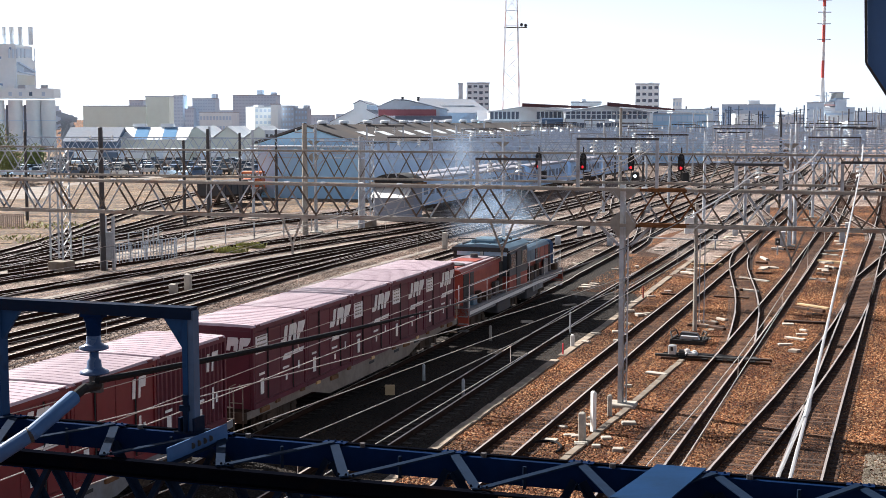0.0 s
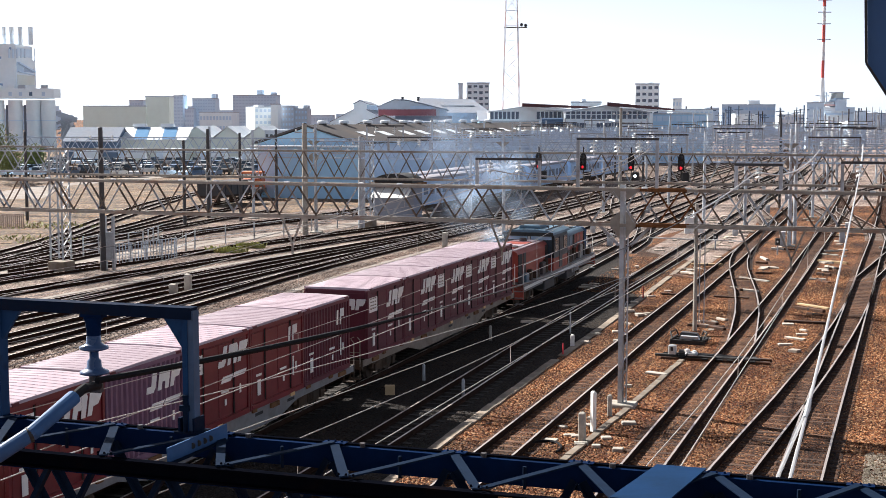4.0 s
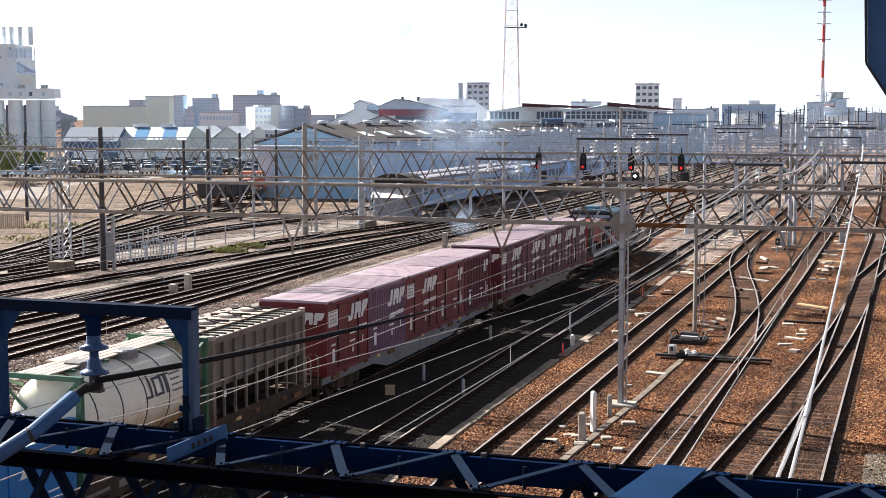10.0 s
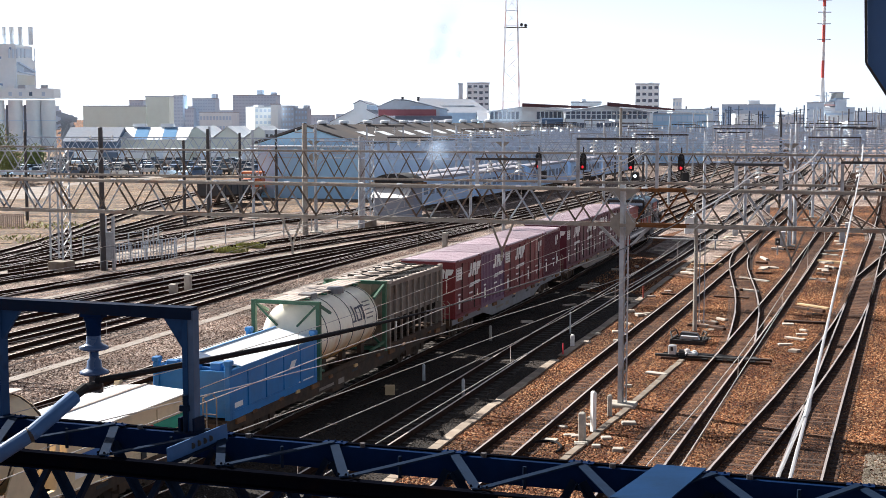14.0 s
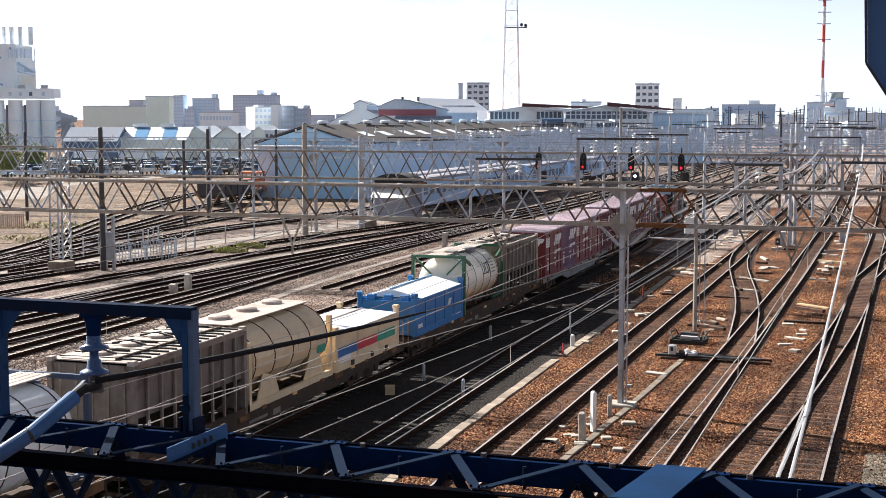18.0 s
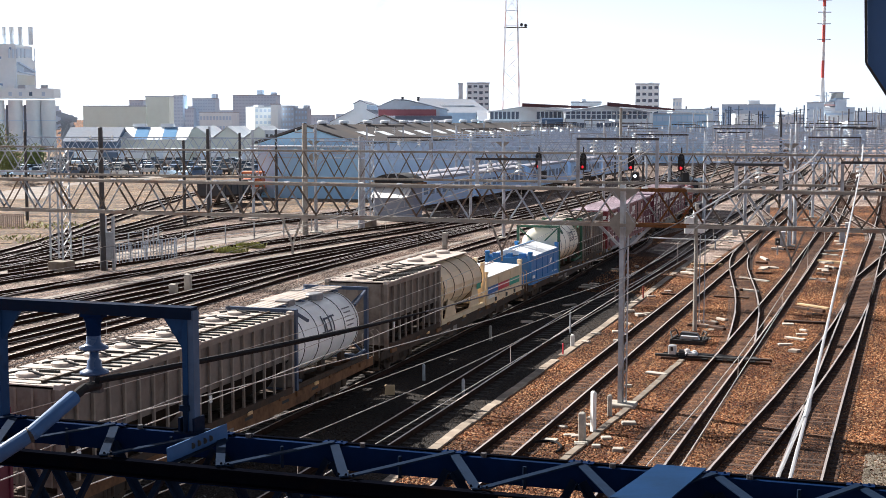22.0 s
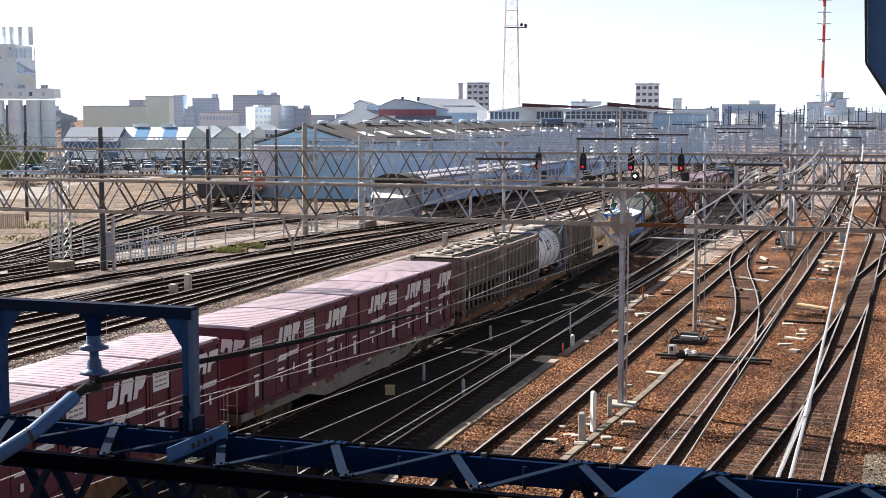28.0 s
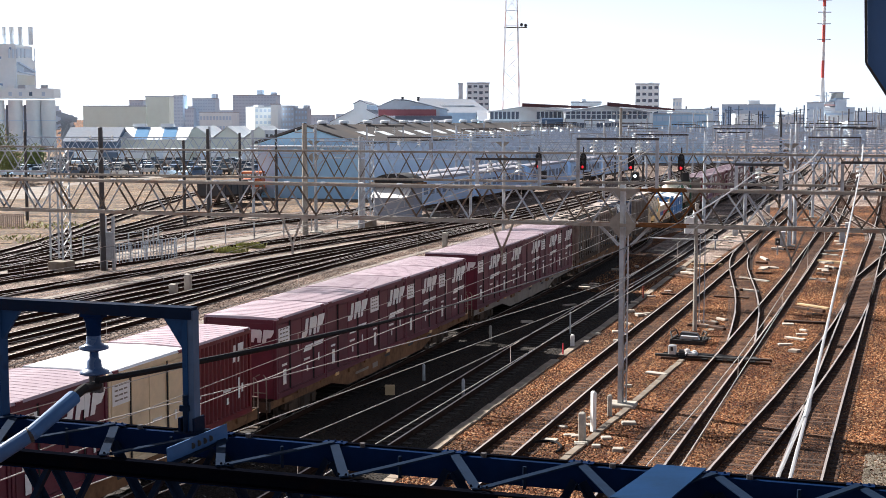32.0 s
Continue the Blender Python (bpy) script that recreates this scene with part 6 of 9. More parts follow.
        h = part("hatch", Mesh().tube([(-0.25, y, H + 0.05), (-0.25, y, H + 0.13), (-0.25, y, H + 0.15)], [0.27, 0.27, 0.2], 14), M["hopperroof"], c)
        part("hatch_clamp", Mesh().bar((-0.75, y - 0.1, H + 0.1), (-0.25, y + 0.2, H + 0.17), 0.05).bar((-0.2, y, H + 0.17), (0.3, y - 0.15, H + 0.12), 0.05).bar((-0.35, y + 0.5, H + 0.08), (0.25, y + 0.55, H + 0.08), 0.06), M["rubber"], h)
    return c


def tank(paint, frame_paint, label, letters, open_frame=True):
    """A 20-foot tank container: barrel with bands, end frames and walkway."""
    L, W, H = 6.058, 2.44, 2.55
    hl, hw = L / 2, W / 2
    c = thing("tank_container", (0, 0, 0), label, "container", "containers on the train")
    fp = M[frame_paint]
    r = 1.13
    prof = [(-2.86, 0.25), (-2.82, 0.62), (-2.7, 0.9), (-2.5, 1.07), (-2.32, r), (2.32, r), (2.5, 1.07), (2.7, 0.9), (2.82, 0.62), (2.86, 0.25)]
    part("barrel", Mesh().tube([(0, y, 1.32) for y, _ in prof], [q for _, q in prof], 32), M[paint], c, smooth=True)
    for y in (-2.2, -1.1, 0.0, 1.1, 2.2):
        band = Mesh()
        seg = 32
        v = [((r + d) * math.cos(k * math.tau / seg), y + e, 1.32 + (r + d) * math.sin(k * math.tau / seg)) for d, e in ((0.0, -0.02), (0.012, -0.02), (0.012, 0.02), (0.0, 0.02)) for k in range(seg)]
        band.add(v, [(j * seg + k, j * seg + (k + 1) % seg, (j + 1) * seg + (k + 1) % seg, (j + 1) * seg + k) for j in range(3) for k in range(seg)])
        part("band", band, M["dark"], c)
    for sy in (-1, 1):
        y = sy * (hl - 0.07)
        for sx in (-1, 1):
            part("corner_post", Mesh().box(sx * (hw - 0.07) - 0.07, sx * (hw - 0.07) + 0.07, y - 0.07, y + 0.07, 0, H), fp, c)
            part("end_stay", Mesh().bar((sx * (hw - 0.1), y, 0.1), (sx * 0.2, y, 1.0), 0.07), fp, c)
            part("end_stay", Mesh().bar((sx * (hw - 0.1), y, H - 0.1), (sx * 0.35, y - sy * 0.06, H - 0.85), 0.06), fp, c)
            part("side_stay", Mesh().bar((sx * (hw - 0.07), y, H - 0.1), (sx * (hw - 0.09), y - sy * 1.0, H - 0.5), 0.08), fp, c)
            part("side_stay", Mesh().bar((sx * (hw - 0.07), y, 0.35), (sx * (hw - 0.3), y - sy * 0.9, 0.12), 0.08), fp, c)
        part("end_beam", Mesh().box(-hw + 0.14, hw - 0.14, y - 0.05, y + 0.05, H - 0.12, H), fp, c)
        part("end_beam", Mesh().box(-hw + 0.14, hw - 0.14, y - 0.05, y + 0.05, 0, 0.14), fp, c)
    for sx in (-1, 1):
        part("bottom_rail", Mesh().box(sx * (hw - 0.07) - 0.05, sx * (hw - 0.07) + 0.05, -hl + 0.14, hl - 0.14, 0.02, 0.16), M["underframe"], c)
        for ys in (-1.7, 0.0, 1.7):
            part("saddle", Mesh().box(sx * 0.7 - 0.08, sx * 0.7 + 0.08, ys - 0.15, ys + 0.15, 0.1, 0.45), M["underframe"], c)
    for k in range(4):
        part("walkway_plank", Mesh().box(-0.62 + k * 0.23, -0.43 + k * 0.23, -hl + 0.15, hl - 0.15, H - 0.04, H - 0.01), M["hopperroof"], c, "pale grating plank")
    for y in (-2.0, -0.6, 0.9, 2.2):
        part("walkway_bearer", Mesh().box(-0.7, 0.4, y - 0.04, y + 0.04, H - 0.1, H - 0.04), fp, c)
    part("side_tread", Mesh().box(-0.98, -0.68, -1.2, 1.3, H - 0.06, H - 0.03), M["hopperroof"], c)
    part("manhole", Mesh().tube([(0.3, 0.4, 2.4), (0.3, 0.4, 2.58), (0.3, 0.4, 2.62)], [0.3, 0.3, 0.24], 14), M["grey"], c)
    part("valve_box", Mesh().box(-0.2, 0.3, -1.6, -1.1, 2.4, 2.6, 0, 0.02), M["grey"], c)
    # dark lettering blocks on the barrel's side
    m = Mesh()

    def on_barrel(y0, y1, a0, a1):
        n = 4
        for k in range(n):
            b0, b1 = a0 + (a1 - a0) * k / n, a0 + (a1 - a0) * (k + 1) / n
            q = r + 0.012
            m.add([(q * math.cos(b0), y0, 1.32 + q * math.sin(b0)), (q * math.cos(b0), y1, 1.32 + q * math.sin(b0)), (q * math.cos(b1), y1, 1.32 + q * math.sin(b1)), (q * math.cos(b1), y0, 1.32 + q * math.sin(b1))], [(0, 1, 2, 3)])
    for y0, a0, a1 in letters:
        on_barrel(y0, y0 + 0.1, a0, a1)
    on_barrel(letters[0][0] - 0.2, letters[0][0] + 0.12, 0.1, 0.16)
    on_barrel(letters[1][0] - 0.35, letters[1][0] + 0.1, 0.48, 0.54)
    on_barrel(letters[1][0] - 0.35, letters[1][0] + 0.1, 0.1, 0.16)
    on_barrel(letters[1][0] - 0.35, letters[1][0] - 0.25, 0.1, 0.54)
    on_barrel(letters[2][0] - 0.2, letters[2][0] + 0.3, 0.5, 0.56)
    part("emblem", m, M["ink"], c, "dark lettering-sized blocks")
    small = m = Mesh()
    for k in range(5):
        on_barrel(1.25, 1.95 - 0.12 * (k % 3), 0.6 - k * 0.13, 0.64 - k * 0.13)
    part("notice_bars", small, M["grey"], c, "grey notice bars")
    return c


def low_bin(paint, h, label, roof, stripes):
    """A low open-top container under a sheeted roof, with raised corner posts."""
    L, W = 6.0, 2.45
    hl, hw = L / 2, W / 2
    c = thing("open_top_container", (0, 0, 0), label, "container", "containers on the train")
    p = M[paint]
    for sx in (-1, 1):
        part("side_wall", Mesh().box(sx * (hw - 0.05) - 0.03, sx * (hw - 0.05) + 0.03, -hl + 0.1, hl - 0.1, 0.1, h), p, c)
        part("top_rail", Mesh().box(sx * (hw - 0.05) - 0.06, sx * (hw - 0.05) + 0.06, -hl + 0.1, hl - 0.1, h - 0.12, h, 0, 0.015), p, c)
        part("bottom_rail", Mesh().box(sx * (hw - 0.05) - 0.06, sx * (hw - 0.05) + 0.06, -hl + 0.1, hl - 0.1, 0.0, 0.22), p, c)
        for k in range(1, 5 if not stripes else 3):
            y = -hl + L * k / (5 if not stripes else 3)
            part("wall_post", Mesh().box(sx * (hw - 0.02) - 0.03, sx * (hw - 0.02) + 0.03, y - 0.08, y + 0.08, 0.2, h - 0.1), p, c)
        for sy in (-1, 1):
            part("corner_post", Mesh().box(sx * (hw - 0.09) - 0.09, sx * (hw - 0.09) + 0.09, sy * (hl - 0.09) - 0.09, sy * (hl - 0.09) + 0.09, 0, h + 0.14, 0, 0.02), p, c)
            part("corner_casting", Mesh().box(sx * (hw - 0.09) - 0.11, sx * (hw - 0.09) + 0.11, sy * (hl - 0.1) - 0.12, sy * (hl - 0.1) + 0.12, h + 0.14, h + 0.27, 0, 0.02), p, c)
    for sy in (-1, 1):
        part("end_wall", Mesh().box(-hw + 0.18, hw - 0.18, sy * (hl - 0.1) - 0.04, sy * (hl - 0.1) + 0.04, 0.05, h - 0.05), p, c)
        part("end_beam", Mesh().box(-hw + 0.2, hw - 0.2, sy * (hl - 0.35) - 0.06, sy * (hl - 0.35) + 0.06, h - 0.12, h), p, c)
    y0, y1 = (-hl + 0.75, hl - 0.15) if not stripes else (-hl + 0.25, hl - 0.25)
    ridge = 0.32 if not stripes else 0.1
    part("roof_sheet", Mesh().add([(-hw + 0.02, y0, h + 0.01), (hw - 0.02, y0, h + 0.01), (hw - 0.02, y1, h + 0.01), (-hw + 0.02, y1, h + 0.01), (-0.15, y0 + 0.1, h + ridge), (-0.15, y1 - 0.05, h + ridge)],
                                  [(0, 3, 2, 1), (0, 1, 4), (1, 2, 5, 4), (2, 3, 5), (3, 0, 4, 5)]), M[roof], c, "bright white sheeted roof")
    part("ridge_bar", Mesh().bar((-0.15, y0 + 0.1, h + ridge + 0.01), (-0.15, y1 - 0.05, h + ridge + 0.01), 0.08, 0.04), M["skylight" if not stripes else "hopperroof"], c)
    x = hw - 0.014
    if stripes:
        for (a, b), m in (((-2.85, -1.2), "blue_mark"), ((-1.2, 0.7), "red_mark"), ((0.7, 2.5), "green_mark")):
            part("colour_band", Mesh().box(hw + 0.011, hw + 0.017, a, b, 0.48, 0.8), M[m], c, "painted colour band")
        part("marking", Mesh().box(x, x + 0.006, -2.7, -1.7, 0.25, 0.5), M["white"], c, "white number bars")
        for y in (-1.6, 0.2, 1.6):
            part("latch", Mesh().box(x, x + 0.05, y - 0.12, y + 0.12, 0.05, 0.22), M["rubber"], c)
    else:
        for k in range(3):
            part("roof_prop", Mesh().box(-0.9 + k * 0.7, -0.55 + k * 0.7, -hl + 0.2, -hl + 0.42, h - 0.1, h + 0.16, 0, 0.02), p, c)
        part("emblem", skew(Mesh(), x, 1.0, 1.35, 0.75, 1.0, 0.1), M["white"], c, "small white emblem")
        part("marking", Mesh().box(x, x + 0.006, 1.6, 2.7, 0.12, 0.26).box(x, x + 0.006, -2.7, -2.2, 0.3, 0.45), M["white"], c, "white number bars")
    return c


def barrel_bulk(label):
    """A cream bulk container: a barrel-topped hopper on a frame, with a flat walkway on its top."""
    L = 6.05
    hl = L / 2
    c = thing("bulk_container", (0, 0, 0), label, "container", "containers on the train")
    p = M["cream"]
    prof = [(-0.45, 0.25), (0.45, 0.25), (0.8, 0.6)] + [(1.2 * math.cos(a), 1.35 + 1.05 * math.sin(a)) for a in [radians(d) for d in range(-25, 206, 15)]] + [(-0.8, 0.6)]
    part("barrel", Mesh().extrude(prof, -hl + 0.35, hl - 0.35), p, c)
    for y in (-2.6, -1.3, 0.0, 1.3, 2.6):
        part("band", Mesh().extrude([(a * 1.012, 1.35 + (z - 1.35) * 1.012) for a, z in prof], y - 0.025, y + 0.025), M["underframe"], c)
    for sx in (-1, 1):
        part("bottom_rail", Mesh().box(sx * 1.15 - 0.06, sx * 1.15 + 0.06, -hl, hl, 0.0, 0.2), p, c)
        for sy in (-1, 1):
            part("corner_post", Mesh().box(sx * 1.12 - 0.08, sx * 1.12 + 0.08, sy * (hl - 0.08) - 0.08, sy * (hl - 0.08) + 0.08, 0, 2.0), p, c)
        part("support_plate", Mesh().extrude([(-2.4, 0.2), (-0.9, 0.2), (-1.2, 0.75), (-2.0, 0.95)], sx * 1.1, sx * 1.14, axis="x"), p, c)
        part("support_plate", Mesh().extrude([(0.9, 0.2), (2.4, 0.2), (2.1, 0.95), (1.5, 1.1), (1.2, 0.6)], sx * 1.1, sx * 1.14, axis="x"), p, c)
    part("walkway", Mesh().box(-1.0, 0.5, -hl + 0.2, hl - 0.3, 2.44, 2.47), M["hopperroof"], c, "pale dusty walkway")
    for k in range(3):
        part("hatch", Mesh().tube([(-0.4, -1.8 + k * 1.8, 2.47), (-0.4, -1.8 + k * 1.8, 2.56), (-0.4, -1.8 + k * 1.8, 2.6)], [0.34, 0.34, 0.25], 14), M["hopperroof"], c)
    part("marking", Mesh().box(1.17, 1.176, 1.9, 2.5, 0.9, 1.3), M["green_mark"], c, "green mark")
    return c


BASE = 1.0
TWELVES = {}


def load_small(wagon_u, kinds):
    for k, (paint, ribbed, marks, label) in enumerate(kinds):
        u = wagon_u + LOAD - 3.715 / 2 - k * 3.755
        key = (paint, ribbed, marks, label)
        if key not in TWELVES:
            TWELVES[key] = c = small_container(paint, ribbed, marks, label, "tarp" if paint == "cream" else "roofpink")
        else:
            c = copy_thing(TWELVES[key], Matrix())
        rolling(c, u, 0, BASE)


WA = ("wine", False, 1, "wine-red steel container with white markings")
WB = ("wine", False, 2, "wine-red steel container with a white emblem")
RD = ("red", False, 4, "bright red container with a small white emblem")
RA = ("red", False, 1, "brick-red steel container with white markings")
RR = ("red", True, 4, "red corrugated container with a white emblem")
MR = ("mauve", True, 2, "faded mauve corrugated container with a white emblem")
WR = ("wine", True, 4, "wine-red corrugated container with a small emblem")
CR = ("cream", False, 3, "cream container with a white roof")
U = [-k * WAGON for k in range(8)]
for k, (sill, label) in enumerate(((M["fishbelly"], "flat container wagon with a khaki fish-belly sill"), (M["grey"], "flat container wagon with a grey sill"), (M["underframe"], "flat container wagon with a dusty brown sill"),
                                   (M["underframe"], "flat container wagon with a dusty brown sill"), (M["rust"], "flat container wagon with a rusty sill"), (M["fishbelly"], "flat container wagon with a khaki fish-belly sill"),
                                   (M["rust"], "flat container wagon with a rusty fish-belly sill"), (M["rust"], "flat container wagon with a rusty sill"))):
    container_wagon(U[k], sill, label, k in (0, 1, 5, 6))
load_small(U[0], (WA, WA, WA, WB, WA))
load_small(U[1], (WR, RD, RA, MR, RA))
load_small(U[5], (WA, WA, WB, WA, WA))
load_small(U[6], (WA, WA, WA, WB, WA))
load_small(U[7], (RR, CR, WA, WA, WA))
bulk = ribbed_bulk("khaki ribbed bulk container with a dusty roof")
tank_a = tank("tankamber", "green", "white tank container, amber below, in a green frame", ((0.2, 0.1, 0.62), (0.75, 0.1, 0.5), (0.95, 0.1, 0.55)))
tank_b = tank("tankwhite", "frameblue", "white tank container in a blue frame", ((-0.6, 0.1, 0.62), (-0.1, 0.1, 0.5), (0.15, 0.1, 0.55)))
bin_blue = low_bin("blue", 1.42, "bright blue open-top container under a white sheet", "tarp", False)
bin_cream = low_bin("cream", 1.26, "cream open-top container with coloured bands", "tarp", True)
barrel_cream = barrel_bulk("cream barrel-topped bulk container")
thirds = lambda u: [u + LOAD - 3.1 - k * 6.27 for k in range(3)]
a, b, c3 = thirds(U[2])
rolling(bulk, a, 0, BASE), rolling(tank_a, b, 0, BASE), rolling(bin_blue, c3, 0, BASE)
a, b, c3 = thirds(U[3])
rolling(bin_cream, a, 0, BASE), rolling(barrel_cream, b, 0, BASE), rolling(copy_thing(bulk, Matrix()), c3, 0, BASE)
a, b, c3 = thirds(U[4])
rolling(tank_b, a, 0, BASE), rolling(copy_thing(bulk, Matrix()), b, 0, BASE), rolling(copy_thing(bulk, Matrix()), c3, 0, BASE)

# the diesel locomotive
LOCO_U = LOAD + 1.1
loco = rolling(thing("diesel_locomotive", (0, 0, 0), "orange diesel locomotive with a slate-grey centre cab", "locomotive"), LOCO_U, reach=17.0)


def hood(y0, y1, w, z1):
    b = 0.22
    return Mesh().extrude([(-w, 1.35), (w, 1.35), (w, z1 - b), (w - b * 0.4, z1 - b * 0.35), (w - b, z1), (-w + b, z1), (-w + b * 0.4, z1 - b * 0.35), (-w, z1 - b)], y0, y1)


part("frame", Mesh().box(-1.42, 1.42, 0.2, 17.6, 1.0, 1.28).box(-1.2, 1.2, 0.4, 17.4, 0.8, 1.0), M["grey"], loco)
part("skirt", Mesh().box(1.36, 1.44, 0.4, 17.4, 1.02, 1.16).box(-1.44, -1.36, 0.4, 17.4, 1.02, 1.16), M["white"], loco, "thin white sill stripe")
part("rear_hood", hood(0.7, 6.9, 1.02, 2.88), M["orange"], loco)
part("front_hood", Mesh().box(-1.0, 1.0, 10.2, 16.2, 1.35, 2.12), M["orange"], loco)
part("hood_top", Mesh().extrude([(-1.0, 2.12), (1.0, 2.12), (1.0, 2.72), (0.9, 2.84), (0.74, 2.92), (-0.74, 2.92), (-0.9, 2.84), (-1.0, 2.72)], 10.2, 16.2), M["locoblue"], loco, "slate upper half of the long hood")
part("nose", hood(16.24, 17.1, 0.98, 2.86), M["navymid"], loco, "dark blue hood end")
part("hood_roof", Mesh().box(-0.8, 0.8, 0.8, 6.8, 2.88, 2.92), M["roofpink"], loco, "pale pink hood roof")
for k in range(4):
    part("roof_hatch", Mesh().box(-0.6, 0.6, 1.1 + k * 1.42, 2.3 + k * 1.42, 2.92, 2.96, 0, 0.02), M["roofpink" if k % 2 else "orange"], loco)
    part("roof_hatch", Mesh().box(-0.6, 0.6, 10.6 + k * 1.4, 11.7 + k * 1.4, 2.92, 2.98, 0, 0.02), M["locoblue"], loco)
part("cab", Mesh().box(-1.38, 1.38, 6.9, 10.2, 1.28, 1.95, 0, 0.04), M["orange"], loco)
part("cab_top", Mesh().extrude([(-1.38, 1.95), (1.38, 1.95), (1.36, 3.1), (1.2, 3.32), (-1.2, 3.32), (-1.36, 3.1)], 6.9, 10.2), M["cabdark"], loco, "dark slate cab")
part("cab_roof", Mesh().extrude([(-1.42, 3.2), (1.42, 3.2), (1.38, 3.32), (1.1, 3.44), (0, 3.5), (-1.1, 3.44), (-1.38, 3.32)], 6.55, 10.5), M["locoblue"], loco)
part("roof_edge", Mesh().box(-1.4, 1.4, 6.5, 6.56, 3.14, 3.34, 0, 0.01), M["rubber"], loco)
for x in (-0.9, -0.3, 0.35, 0.95):
    part("roof_rib", Mesh().box(x - 0.02, x + 0.02, 6.7, 10.4, 3.42, 3.5), M["dark"], loco)
part("roof_unit", Mesh().box(-0.7, 0.5, 7.3, 8.9, 3.46, 3.66, 0, 0.06), M["locoblue"], loco)
part("roof_rail", Mesh().tube([(-1.2, 6.9, 3.4), (-1.2, 6.9, 3.7), (-0.3, 6.9, 3.72), (-0.3, 6.9, 3.4)], 0.025, 6), M["rubber"], loco)
for x in (-1.33, 1.33):
    part("window_post", Mesh().box(x - 0.06, x + 0.06, 6.82, 6.9, 2.0, 3.2), M["rubber"], loco)
part("window_post", Mesh().box(-0.06, 0.06, 6.82, 6.9, 2.88, 3.2), M["white"], loco)
part("cab_door", Mesh().box(1.385, 1.41, 8.1, 8.8, 1.35, 3.05, 0, 0.01), M["cabdark"], loco)
for s in (-1, 1):
    for y0, y1 in ((7.1, 7.9), (9.1, 10.0)):
        part("cab_window", Mesh().box(min(s * 1.375, s * 1.4), max(s * 1.375, s * 1.4), y0, y1, 2.3, 3.0, 0, 0.02), M["glass"], loco)
for y in (6.875, 10.2):
    for x0, x1 in ((-1.24, -0.1), (0.1, 1.24)):
        # matte pale panes: the sky's reflection is put into their colour
        part("front_window", Mesh().box(x0, x1, y, y + 0.02, 2.92, 3.16), M["hazewin"], loco, "cab window with a pale reflection painted in")
for s in (-1, 1):
    for k in range(5):
        for y in (1.2 + k * 1.1, 10.7 + k * 1.2):
            part("side_door", Mesh().box(min(s * 0.97, s * 1.0), max(s * 0.97, s * 1.0), y, y + 0.95, 1.45, 2.05 if y > 10 else 2.62, 0, 0.015), M["orange"], loco)
    for y in (1.3, 3.6, 11.0, 13.6):
        part("louvre", Mesh().box(min(s * 0.99, s * 1.015), max(s * 0.99, s * 1.015), y, y + 0.7, 1.9, 2.5), M["dark"], loco)
    for y in (0.5, 3.2, 6.4, 10.6, 13.8, 17.2):
        part("rail_post", Mesh().tube([(s * 1.36, y, 1.28), (s * 1.36, y, 2.25)], 0.02, 6), M["white"], loco)
    for y0, y1 in ((0.5, 6.7), (10.4, 17.3)):
        part("hand_rail", Mesh().tube([(s * 1.36, y0, 2.25), (s * 1.36, y1, 2.25)], 0.018, 6), M["white"], loco)
    part("fuel_tank", Mesh().box(min(s * 0.6, s * 1.3), max(s * 0.6, s * 1.3), 5.2, 7.4, 0.45, 0.95, 0, 0.06), M["dark"], loco)
    part("fuel_tank", Mesh().box(min(s * 0.6, s * 1.3), max(s * 0.6, s * 1.3), 10.4, 12.6, 0.45, 0.95, 0, 0.06), M["dark"], loco)
    for y in (0.25, 17.5):
        for k in range(3):
            part("step", Mesh().box(min(s * 1.0, s * 1.4), max(s * 1.0, s * 1.4), y - 0.15, y + 0.15, 0.3 + k * 0.32, 0.34 + k * 0.32), M["grey"], loco)
        part("head_lamp", Mesh().tube([(s * 0.5, y + (0.2 if y < 5 else -0.5), 2.75), (s * 0.5, y + (0.4 if y < 5 else -0.3), 2.75)], 0.13, 12), M["glass"], loco)
for y0, y1, m in ((0.72, 1.5, "rubber"), (1.7, 2.2, "dark"), (6.3, 6.85, "rubber"), (13.2, 13.5, "rubber"), (16.0, 16.2, "rubber")):
    part("panel", Mesh().box(1.005, 1.045, y0, y1, 1.4, 2.7, 0, 0.01), M[m], loco, "dark side grille")
for k in range(6):
    part("side_panel", Mesh().box(0.99, 1.02, 10.35 + k * 0.95, 11.15 + k * 0.95, 2.18, 2.7, 0, 0.01), M["locoblue" if k < 3 else "orange"], loco, "slate upper panel" if k < 3 else "orange upper panel")
rq = random.Random(9)
for k in range(20):
    y = 0.6 + k * 0.87
    if 6.6 < y < 10.4:
        continue
    hh = rq.uniform(0.25, 0.75)
    part("deck_box", Mesh().box(1.05, rq.uniform(1.2, 1.34), y, y + rq.uniform(0.3, 0.75), 1.28, 1.28 + hh, 0, 0.03), M[rq.choice(("dark", "grey", "locoblue", "underframe"))], loco)
for k in range(9):
    part("grille_bar", Mesh().box(1.4, 1.43, 11.2 + k * 0.22, 11.3 + k * 0.22, 0.72, 1.22), M["galv"], loco)
for x in (-0.95, -0.3, 0.3, 0.95):
    part("end_rail", Mesh().tube([(x, 0.32, 1.28), (x, 0.32, 2.3)], 0.02, 6), M["white"], loco)
    part("end_rail", Mesh().tube([(x, 17.45, 1.28), (x, 17.45, 2.3)], 0.02, 6), M["white"], loco)
for y in (8.0, 9.2):
    part("roof_horn", Mesh().tube([(0.8, y, 3.45), (0.8, y, 3.56), (0.8, y - 0.3, 3.6)], 0.05, 8), M["dark"], loco)
